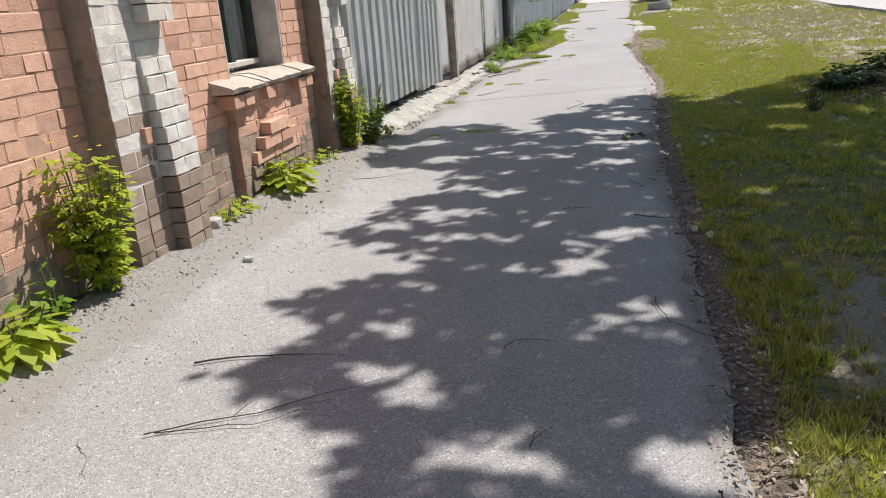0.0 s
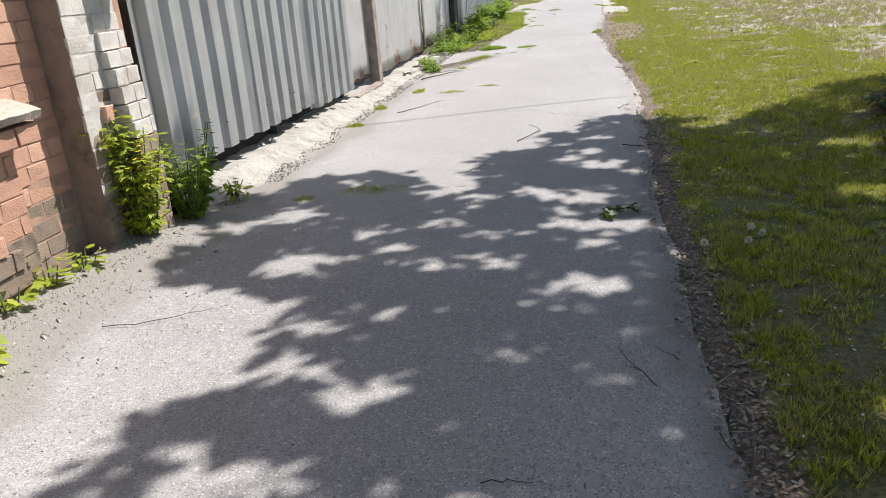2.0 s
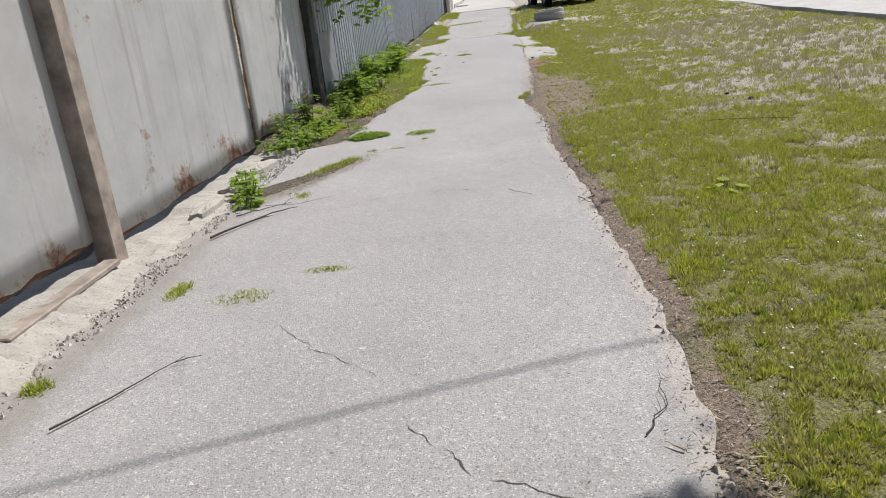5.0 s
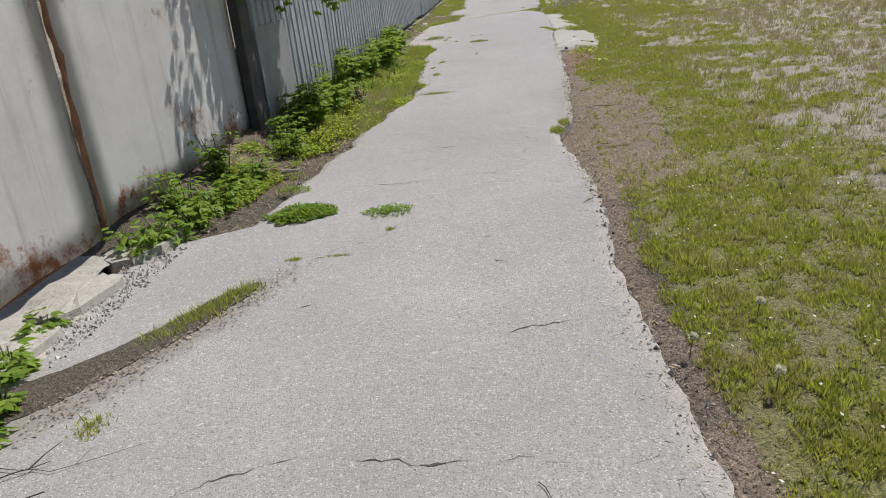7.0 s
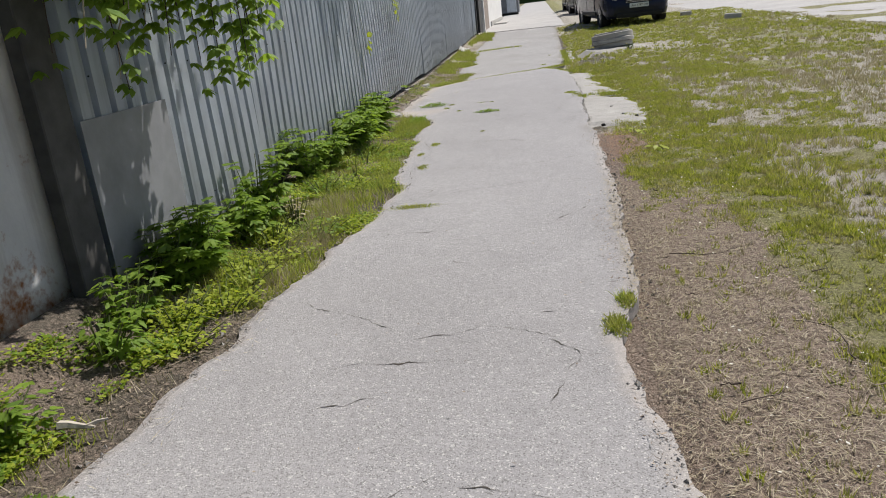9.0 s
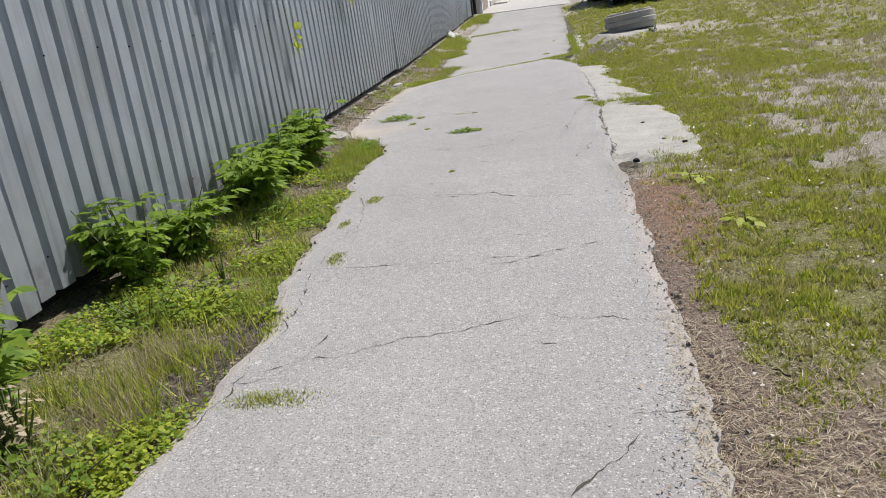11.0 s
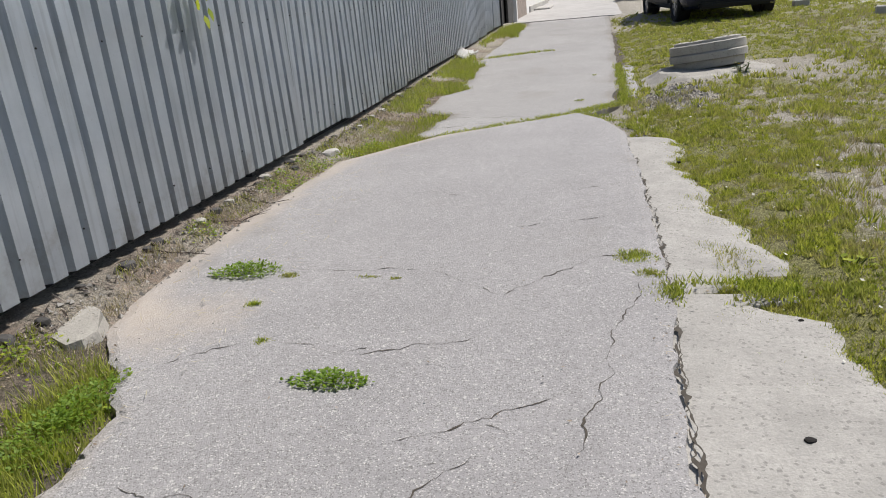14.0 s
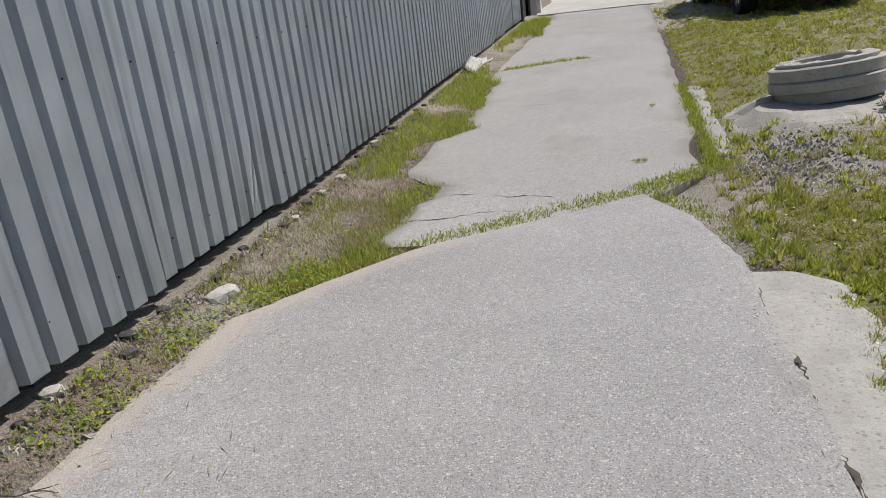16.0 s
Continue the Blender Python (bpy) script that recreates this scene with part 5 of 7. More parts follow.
def tuft(x, y, rx, ry, count, length, mat="lush_blade", label="small green grass tuft in a crack of the path"):
    count = int(1.8 * count)
    a = rng.uniform(0, math.tau, count)
    r = rng.uniform(0, 1, count) ** 0.75 * 1.15 * (0.6 + 0.6 * field(np.cos(a) * 2 + 7 * x, np.sin(a) * 2 + 7 * y, 0.6, 120))
    px, py = x + rx * r * np.cos(a), y + ry * r * np.sin(a)
    z = np.maximum(path_height(px, py), ground_height(px, py)) if y < 27 else np.full(count, float(level(0)(x, y)))
    tall = 0.75 * length * (0.35 + 0.75 * field(px * 3, py * 3, 0.2, 119)) * (0.55 + 0.45 * (r < 0.75))
    if rx < 0.1 or length < 0.034:
        ob = triangles("grass_tuft", blades(px - x, py - y, z, tall, 0.0030, 0.9), mat)
    else:
        p = np.stack([px - x, py - y, z + tall * rng.uniform(0.1, 1.2, count)], -1)
        way = np.stack([np.cos(a) + rng.normal(0, 0.6, count), np.sin(a) + rng.normal(0, 0.6, count), rng.uniform(0.0, 0.9, count)], -1)
        size = rng.uniform(0.008, 0.018, count)
        ob = triangles("grass_tuft", leaves(p, way, rng.normal(0, 0.35, (count, 3)) + (0, 0, 1.0), size, size * 0.36), "weed")
    ob.location = (x, y, 0)
    return tagged(ob, label, "grass tuft", group="tufts in the path", kind="stuff")


TUFTS_NEAR = (
    (-1.18, 14.60, 0.18, 0.14, 2600, 0.055), (-0.67, 14.55, 0.13, 0.09, 300, 0.035), (-0.70, 14.56, 0.10, 0.04, 150, 0.025), (-1.13, 10.80, 0.17, 0.10, 320, 0.03),
    (-0.80, 11.08, 0.13, 0.05, 220, 0.028), (-1.0, 7.40, 0.24, 0.12, 420, 0.028), (-1.36, 7.25, 0.08, 0.07, 200, 0.03),
    (-1.48, 10.95, 0.06, 0.12, 180, 0.07), (-1.65, 10.05, 0.06, 0.06, 120, 0.07), (-1.68, 9.3, 0.08, 0.07, 160, 0.06), (-1.30, 12.6, 0.07, 0.08, 110, 0.05),
)
TUFTS_MIDDLE = (
    (-0.62, 14.26, 0.03, 0.03, 60, 0.03), (-0.82, 13.95, 0.08, 0.015, 70, 0.025), (-1.02, 13.93, 0.05, 0.02, 60, 0.03),
    (-0.59, 22.37, 0.13, 0.06, 300, 0.035), (-0.95, 22.67, 0.04, 0.03, 70, 0.035), (-0.72, 23.31, 0.06, 0.02, 70, 0.03), (-0.60, 23.28, 0.03, 0.02, 40, 0.03),
)
TUFTS_FAR = (
    (-1.36, 23.42, 0.17, 0.09, 500, 0.055), (-1.12, 23.36, 0.05, 0.03, 90, 0.04), (-1.15, 23.02, 0.05, 0.03, 90, 0.035), (-1.38, 22.1, 0.10, 0.30, 700, 0.06),
    (0.42, 23.5, 0.09, 0.10, 420, 0.035), (0.47, 23.3, 0.06, 0.05, 160, 0.035), (0.30, 16.15, 0.06, 0.10, 240, 0.06), (0.36, 16.4, 0.04, 0.08, 150, 0.07),
    (-0.55, 21.0, 0.02, 0.02, 40, 0.03), (-0.95, 20.45, 0.05, 0.10, 180, 0.03), (-1.02, 20.0, 0.04, 0.08, 140, 0.03), (-0.92, 19.45, 0.05, 0.12, 200, 0.035), (-0.98, 18.72, 0.05, 0.16, 200, 0.035),
    (0.22, 30.0, 0.03, 0.02, 30, 0.03), (0.08, 28.2, 0.06, 0.03, 60, 0.03), (-1.36, 15.1, 0.10, 0.05, 200, 0.04), (-0.80, 18.15, 0.20, 0.07, 420, 0.03),
)
for x, y, rx, ry, count, length in TUFTS_NEAR + TUFTS_MIDDLE + TUFTS_FAR:
    tuft(x, y, rx, ry, count, length)


def sprout(name, label, category, x, y, z, stems, height, spread, per, size, mat, flowers=0, leaflet=1, lean=(0, 0), low=0.15):
    """A leafy plant: curved stems with leaves of one or more leaflets."""
    top = new(name)
    top.location = (x, y, z)
    tagged(top, label, category)
    sb = bmesh.new()
    P, W, U, L = [], [], [], []
    heads = []
    for _ in range(stems):
        a, r = rng.uniform(0, math.tau), rng.uniform(0.2, 1) * spread
        h = height * rng.uniform(0.45, 1.0)
        end = Vector((r * math.cos(a) + lean[0] * h, r * math.sin(a) + lean[1] * h, h))
        root = Vector((0.25 * r * math.cos(a), 0.25 * r * math.sin(a), -0.03))
        pts = [root, root.lerp(end, 0.5) + Vector((0, 0, 0.08 * h)), end]
        tube(sb, pts, (0.005, 0.004, 0.002), 4)
        heads.append(end)
        for k in range(per):
            f = rng.uniform(low, 1.0)
            p = root.lerp(pts[1], f * 2) if f < 0.5 else pts[1].lerp(end, f * 2 - 1)
            b = rng.uniform(0, math.tau)
            out = Vector((math.cos(b), math.sin(b), rng.uniform(-0.15, 0.5)))
            stalk = p + out * size * rng.uniform(0.3, 0.9)
            for q in range(leaflet):
                turn = (q - (leaflet - 1) / 2) * 0.75
                way = Vector((out.x * math.cos(turn) - out.y * math.sin(turn), out.x * math.sin(turn) + out.y * math.cos(turn), out.z - 0.35))
                P.append(stalk)
                W.append(way)
                U.append((rng.normal(0, 0.25), rng.normal(0, 0.25), 1))
                L.append(size * rng.uniform(0.6, 1.25) * (1 - 0.12 * abs(q - (leaflet - 1) / 2)))
    tagged(part("stem", sb, "stem", top), kind="stuff")
    L = np.array(L)
    triangles("leaves", leaves(np.array(P), np.array(W), np.array(U), L, L * (0.33 if leaflet == 1 else 0.22)), mat, top)
    if flowers:
        F = []
        for k in range(flowers):
            c = np.array(heads[rng.integers(len(heads))]) + rng.normal(0, 0.035, 3) + (0, 0, 0.03)
            for q in range(4):
                b = q * math.tau / 4 + rng.uniform(0, 0.4)
                F.append(leaves(c[None], np.array([[math.cos(b), math.sin(b), 0.3]]), np.array([[0, 0, 1.0]]), [0.014], [0.006])[0])
        tagged(triangles("flowers", np.array(F), "petal", top), kind="stuff")
    return top


def gz(x, y):
    return float(ground_height(x, y))


# by the house
sprout("celandine", "tall celandine with yellow flowers against the brick wall", "plant", -1.90, 3.42, 0.07, 30, 0.66, 0.17, 24, 0.050, "lime_leaf", 26, 3)
sprout("celandine", "celandine with yellow flowers beside the pilaster", "plant", -1.86, 6.48, 0.06, 30, 0.64, 0.16, 24, 0.046, "lime_leaf", 30, 3)
sprout("celandine", "grey-green bushy weed beside the pilaster", "plant", -1.82, 6.85, 0.04, 26, 0.48, 0.20, 22, 0.036, "weed", 4, 3)
sprout("dock", "broad-leaved dock at the foot of the wall", "plant", -1.86, 2.86, 0.06, 18, 0.17, 0.13, 5, 0.10, "lime_leaf")
sprout("dock", "broad-leaved dock below the window sill", "plant", -1.86, 5.22, 0.06, 26, 0.20, 0.15, 5, 0.10, "lime_leaf")
for x, y, h in ((-1.9, 4.62, 0.12), (-1.92, 4.75, 0.10), (-1.9, 5.6, 0.14), (-1.92, 5.85, 0.16), (-1.9, 6.05, 0.12), (-1.95, 3.0, 0.22), (-1.95, 3.15, 0.3), (-1.78, 7.25, 0.10), (-1.88, 4.45, 0.12)):
    sprout("weed", "thin green weed at the foot of the brick wall", "plant", x, y, 0.05, 6, h, 0.07, 7, 0.05, "lime_leaf" if y > 4 else "weed")
# by the gate
for x, y, h, s in ((-1.70, 12.72, 0.16, 0.12), (-1.62, 12.45, 0.10, 0.12), (-1.80, 12.95, 0.14, 0.10), (-1.9, 13.3, 0.08, 0.12)):
    sprout("creeper_shoot", "green creeper shoot in front of the gate", "plant", x, y, 0.0, 8, h, s, 7, 0.06, "weed", 0, 3)
# along the ribbed fence
spots = [(-1.92, 14.15, 0.20), (-1.80, 14.3, 0.18), (-1.9, 14.75, 0.26), (-1.9, 15.35, 0.3), (-1.80, 14.62, 0.15), (-1.75, 14.9, 0.20), (-1.82, 15.2, 0.20), (-1.74, 15.45, 0.16), (-1.72, 16.1, 0.20), (-1.78, 16.4, 0.24), (-1.80, 16.85, 0.42), (-1.76, 17.15, 0.46), (-1.75, 17.75, 0.38), (-1.80, 18.15, 0.42), (-1.82, 19.3, 0.42), (-1.80, 19.7, 0.34), (-1.78, 20.5, 0.36), (-1.80, 20.9, 0.42), (-1.82, 21.3, 0.44), (-1.78, 21.65, 0.42), (-1.84, 21.95, 0.40)]
for x, y, h in spots:
    big = h > 0.3
    sprout("leafy_weed", "bushy green creeper weed at the foot of the fence" if big else "low green weed before the gate", "plant", x, y, gz(x, y), 19 if big else 12, h * rng.uniform(0.75, 1.15), 0.21 if big else 0.17, 9, (0.10 if y > 20.4 else 0.078) if big else 0.055, "weed", 0, 5 if big else 3, (rng.uniform(-0.2, 0.35), rng.uniform(-0.4, 0.4)))
for x, y, h in ((-1.45, 16.6, 0.10), (-1.5, 17.0, 0.12), (-1.42, 17.3, 0.10), (-1.55, 17.6, 0.14), (-1.35, 17.8, 0.10), (-1.6, 18.9, 0.12), (-1.5, 16.2, 0.09), (-1.6, 16.45, 0.12), (-1.55, 20.3, 0.12), (-1.45, 19.0, 0.10)):
    sprout("low_weed", "low mossy green weed on the verge", "plant", x, y, gz(x, y), 26, h, 0.24, 12, 0.03, "lime_leaf" if rng.uniform() < 0.5 else "weed", 0, 1)
sprout("dry_weed", "dry brown upright weed stalks on the verge", "plant", -1.52, 17.95, gz(-1.5, 17.95), 30, 0.24, 0.10, 5, 0.03, "dry_blade")
for x, y, z, h in ((-1.45, 19.35, 0, 0.16), (-1.50, 19.9, 0, 0.14)):
    sprout("dandelion", "dandelion gone to seed among the verge grass", "plant", x, y, gz(x, y), 5, h, 0.05, 2, 0.05, "weed")
# seed heads on the lawn
for x, y in ((0.83, 6.48), (0.64, 6.40), (0.81, 6.41), (0.87, 6.46), (0.85, 13.15), (0.58, 12.92), (0.77, 12.67), (0.64, 4.28), (0.58, 4.36), (-2.05, 20.06)):
    clock = new("dandelion_clock")
    clock.location = (x, y, gz(x, y))
    tagged(clock, "white dandelion seed head in the grass", "flower", group="dandelion seed heads")
    bm = bmesh.new()
    tall = rng.uniform(0.05, 0.09)
    tube(bm, [(0, 0, -0.01), (0.006, 0.004, tall * 0.6), (0.01, 0.0, tall)], (0.002, 0.002, 0.0015), 4)
    part("stem", bm, "stem", clock)
    d = unit(rng.normal(0, 1, (70, 3)))
    triangles("seed_head", leaves(np.tile((0.01, 0.0, tall), (70, 1)) + d * 0.004, d, rng.normal(0, 1, (70, 3)), np.full(70, 0.014), np.full(70, 0.004)), "fluff", clock)
# on the lawn
for x, y, s in ((1.28, 12.0, 0.10), (0.95, 19.55, 0.06), (0.85, 20.3, 0.065), (1.25, 23.4, 0.04)):
    sprout("plantain", "flat broad-leaved rosette in the lawn", "plant", x, y, gz(x, y) - 0.005, 6, 0.05, 0.06, 3, s, "lime_leaf")
sprout("weed", "dark weed with a yellow flower by the manhole", "plant", 1.72, 28.72, gz(1.7, 28.7), 16, 0.13, 0.10, 8, 0.03, "dark_leaf", 3)
sprout("long_grass", "pale clump of long grass stalks in the shade", "plant", 1.88, 7.95, gz(1.88, 7.95), 40, 0.22, 0.12, 1, 0.03, "dry_blade")
for x, y, h in ((2.6, 9.5, 0.16), (3.0, 9.8, 0.3), (3.4, 10.1, 0.4), (3.2, 9.3, 0.28), (3.8, 10.6, 0.5), (3.7, 9.8, 0.45), (2.3, 8.7, 0.12)):
    sprout("low_shrub", "dark leafy low shrub in the tree's shade", "shrub", x, y, gz(x, y), 22, h, 0.35, 14, 0.08, "dark_leaf", 0, 3)


# ---- vines over the fence ----
def vine(label, y0, y1, x0, x1, z_low, z_high, count, droops, size=0.085):
    top = new("vine")
    top.location = (FENCE - 0.05, (y0 + y1) / 2, 2.1)
    tagged(top, label, "vine")
    back_move = np.array([top.location.x, top.location.y, top.location.z])
    sb = bmesh.new()
    pts = []
    for _ in range(droops):
        y = rng.uniform(y0, y1)
        a = Vector((FENCE - 0.06, y + rng.uniform(-0.2, 0.2), 2.17))
        b = Vector((rng.uniform(x0, x1), y, rng.uniform(2.2, z_high)))
        c = Vector((b.x + rng.uniform(-0.05, 0.12), y + rng.uniform(-0.25, 0.25), z_low + (b.z - z_low) * rng.uniform(0, 0.5)))
        tube(sb, [p - Vector(back_move) for p in (a, b, b.lerp(c, 0.5) + Vector((0.05, 0, 0)), c)], (0.008, 0.006, 0.004, 0.002), 4)
        for k in range(int(count / droops)):
            f = rng.uniform(0, 1)
            p = a.lerp(b, f * 2) if f < 0.35 else b.lerp(c, (f - 0.35) / 0.65)
            pts.append(np.array(p) + rng.normal(0, 0.07, 3))
    tagged(part("stem", sb, "twig", top), kind="stuff")
    p = np.array(pts) - back_move
    n = len(p)
    a = rng.uniform(0, math.tau, n)
    P, W, U, L = [], [], [], []
    for q in range(5):
        t = a + (q - 2) * 0.7
        P.append(p)
        W.append(np.stack([np.cos(t), np.sin(t), np.full(n, -0.55)], -1))
        U.append(np.stack([rng.normal(0.3, 0.3, n), rng.normal(0, 0.3, n), np.ones(n)], -1))
        L.append(size * rng.uniform(0.7, 1.2, n) * (1 - 0.1 * abs(q - 2)))
    L = np.concatenate(L)
    triangles("leaves", leaves(np.concatenate(P), np.concatenate(W), np.concatenate(U), L, L * 0.24), "weed", top)
    return top


vine("leafy creeper hanging over gate and fence top", 16.1, 17.5, -1.95, -1.32, 1.0, 2.75, 3000, 44, 0.076)
vine("leafy creeper hanging down the ribbed fence", 17.0, 18.4, -1.93, -1.70, 1.0, 2.6, 260, 10, 0.070)
vine("creeper over the fence top shading the sheets", 20.2, 22.6, -1.92, -1.5, 1.75, 2.6, 260, 10)
for k in range(5):
    bm = bmesh.new()
    y = 16.2 + 0.22 * k
    x, z = -1.82 + random.uniform(0, 0.25), 1.55 + random.uniform(-0.2, 0.3)
    line = [(FENCE - 0.04, y + 0.3, 2.12), (x, y + 0.1, z + 0.42), (x + 0.06, y - 0.08, z + 0.1), (x + 0.02, y - 0.25, z - 0.15), (x + 0.05, y - 0.36, z - 0.34)]
    tube(bm, line, (0.007, 0.006, 0.005, 0.004, 0.002), 5)
    tube(bm, [line[2], (x + 0.16, y - 0.18, z + 0.02), (x + 0.2, y - 0.32, z - 0.1)], (0.004, 0.003, 0.002), 4)
    tube(bm, [line[1], (x - 0.02, y - 0.12, z + 0.44), (x + 0.05, y - 0.3, z + 0.3)], (0.004, 0.003, 0.002), 4)
    tagged(part("bare_twig", bm, "pale_twig"), "bare grey twig hanging over the gate top", "twig", group="bare twigs over the gate")
for y, z in ((22.48, 0.80), (24.5, 1.25)):
    shoot = new("vine_shoot")
    shoot.location = (FENCE + 0.03, y, z)
    tagged(shoot, "single green creeper shoot hanging on the ribbed sheet", "vine")
    sb = bmesh.new()
    tube(sb, [(0.0, 0.02, -0.02), (0.01, -0.03, 0.15), (-0.02, 0.0, 0.5), (-0.06, 0.05, 1.35)], (0.002, 0.003, 0.003, 0.004), 4)
    part("stem", sb, "stem", shoot)
    k = 14
    P = np.stack([rng.normal(0.03, 0.015, k), rng.normal(0, 0.045, k), rng.uniform(-0.08, 0.22, k) ** 1], -1)
    a = rng.uniform(0, math.tau, k)
    triangles("leaves", leaves(P, np.stack([0.5 + 0 * a, np.cos(a), np.sin(a) - 0.4], -1), np.stack([np.ones(k), 0 * a, 0.6 + 0 * a], -1), np.full(k, 0.085), np.full(k, 0.03)), "lime_leaf", shoot)

# ---- the shade tree ----
tree = new("shade_tree")
TX, TY = 4.9, 8.4
tree.location = (TX, TY, 0)
tagged(tree, "broad leafy shade tree beside the lawn", "tree")
SHIFT = Vector((SUN.x / SUN.z, SUN.y / SUN.z, 0))
# the outline of the crown's shade on the ground: its edge over the path, and over the lawn
SHADE_Y = (-2, 1.5, 2.3, 2.5, 2.7, 2.85, 3.0, 3.12, 3.3, 3.45, 3.6, 3.8, 3.9, 4.02, 4.1, 4.18, 4.42, 4.6, 5.08, 5.25, 5.35, 5.52, 5.7, 5.82, 6.0, 6.07, 6.7, 6.8, 7.12, 7.22, 7.35, 8.0, 8.19, 8.25, 8.52, 8.68, 8.76, 9.2, 9.3)
SHADE_X = (0.0, -0.3, -0.47, -0.62, -0.86, -1.15, -1.0, -0.83, -0.95, -1.16, -1.05, -0.8, -0.62, -0.62, -0.85, -1.1, -1.28, -1.18, -1.09, -0.9, -0.86, -0.97, -0.94, -0.81, -1.2, -1.66, -1.66, -2.2, -2.2, -0.55, -0.42, -0.52, -0.4, -0.1, -0.06, -0.19, 0.12, 0.17, 0.6)
LOBES = ((-1.15, 7.45, 0.45, 0.33), (-1.75, 7.15, 0.35, 0.20))
# gaps through which the sun falls: middle and radius
GAPS_NEAR = ((-0.15, 2.45, 0.08), (0.06, 2.42, 0.07), (0.40, 2.49, 0.11), (0.78, 2.5, 0.22), (-0.40, 2.79, 0.09), (-0.59, 2.92, 0.07), (-0.61, 3.23, 0.06), (0.36, 3.49, 0.07), (0.05, 3.94, 0.085), (-0.21, 3.90, 0.06), (-0.60, 3.69, 0.07), (0.22, 4.42, 0.10), (-0.35, 4.34, 0.065), (-0.52, 4.34, 0.07), (-0.72, 4.33, 0.07), (-0.95, 4.22, 0.07), (-0.63, 4.82, 0.08), (-0.79, 4.70, 0.08), (-1.0, 4.54, 0.08), (-0.52, 5.20, 0.09), (-0.73, 5.36, 0.09), (0.0, 4.28, 0.07), (-0.18, 4.58, 0.06), (-0.54, 5.74, 0.05), (-0.76, 5.68, 0.06), (0.2, 6.0, 0.09), (1.0, 5.25, 0.08))
GAPS_FAR = ((-1.03, 6.28, 0.09), (-0.71, 6.42, 0.07), (-0.83, 6.64, 0.07), (-1.17, 6.22, 0.08), (-1.32, 6.93, 0.09), (-1.55, 6.75, 0.08), (-0.56, 6.75, 0.05), (-0.31, 6.60, 0.06), (-0.15, 6.57, 0.05), (-0.19, 6.27, 0.05), (0.17, 6.46, 0.07), (0.20, 6.73, 0.06), (0.38, 6.73, 0.07), (-0.11, 7.30, 0.07), (0.02, 7.16, 0.09), (0.20, 7.12, 0.08), (-0.37, 7.21, 0.06), (0.24, 7.82, 0.10), (0.16, 8.15, 0.06), (0.08, 7.98, 0.05), (0.41, 7.64, 0.05), (-1.17, 7.51, 0.06), (0.95, 8.9, 0.10), (0.18, 7.44, 0.04), (-0.43, 6.22, 0.05), (1.5, 7.2, 0.10), (1.7, 8.2, 0.12))


def shade_mask(x, y):
    """1 where the crown shades the ground."""
    edge = 0.10 * (field(x, y, 0.22, 131) - 0.5)
    over_path = (x > np.interp(y, SHADE_Y, SHADE_X) + edge) & (x < 0.6)
    over_lawn = (x >= 0.6) & (y + 2 * edge < np.interp(x, (0.56, 0.98, 1.01, 1.22, 1.81, 1.93, 2.51, 4.2, 5.5), (9.25, 9.26, 8.81, 9.05, 9.76, 10.17, 10.7, 12.0, 10.0))) & (x < 5.4)
    ok = over_path | over_lawn
    for bx, by, rx, ry in LOBES:
        ok |= ((x - bx) / rx) ** 2 + ((y - by) / ry) ** 2 < 1 + 3 * edge
    lumpy = ((x - 1.7) / 3.1) ** 2 + ((y - 4.9) / 6.0) ** 2 + 1.1 * (field(x, y, 1.5, 138) - 0.5) + 0.5 * (field(x, y, 0.5, 139) - 0.5) < 0.95
    return ok & (lumpy | (x < 1.3)) & (y > -0.4 + 1.6 * (field(x, y, 1.2, 140) - 0.5)) & ~((x > 0.6) & (field(x, y, 0.5, 132, 2) > 0.88))


def gap_mask(x, y):
    out = np.zeros(np.shape(x), bool)
    for bx, by, r in GAPS_NEAR + tuple((bx, by, 1.12 * r) for bx, by, r in GAPS_FAR):
        wob = 0.7 + 0.6 * field(x, y, 0.12, 134)
        out |= ((x - bx) / (r * 1.35 + 0.025)) ** 2 + ((y - by) / (r + 0.022)) ** 2 < wob
    return out


bm = bmesh.new()
tube(bm, [(0, 0, -0.2), (0.03, 0.02, 0.6), (-0.05, 0.1, 1.8), (-0.1, 0.15, 3.0), (0.0, 0.2, 4.4), (0.1, 0.2, 5.8)], (0.30, 0.22, 0.19, 0.17, 0.11, 0.03), 12)
part("trunk", bm, "bark", tree, smooth=True)
# sprays of leaves, each in its place between sun and shade
sx, sy = scatter(17000, -2.2, 5.4, -1.5, 12)
thin = (rng.uniform(0, 1, 17000) < np.where(sx < 1.6, 1.0, 0.6)) & shade_mask(sx, sy)
sx, sy = sx[thin], sy[thin]
dome = np.exp(-(((sx - 2.6) / 2.2) ** 2 + ((sy - 5.6) / 4.2) ** 2))
sz = 4.3 + 0.9 * field(sx, sy, 1.1, 136) + dome * (rng.uniform(-0.6, 1.6, len(sx)) + 1.8 * (field(sx, sy, 0.9, 145) - 0.4)) + rng.uniform(-0.15, 0.15, len(sx))
k = 11
lx = (sx[:, None] + rng.normal(0, 0.075, (len(sx), k))).ravel()
ly = (sy[:, None] + rng.normal(0, 0.075, (len(sx), k))).ravel()
lz = (sz[:, None] + rng.normal(0, 0.07, (len(sx), k))).ravel()
ok = ~gap_mask(lx, ly) & shade_mask(lx, ly) & (field(lx, ly, 0.17, 137, 2) < np.where(lx < 0.6, 0.74, 0.84))
lx, ly, lz = lx[ok], ly[ok], lz[ok]
n = len(lx)
p = np.stack([lx + SHIFT.x * lz - TX, ly + SHIFT.y * lz - TY, lz], -1)
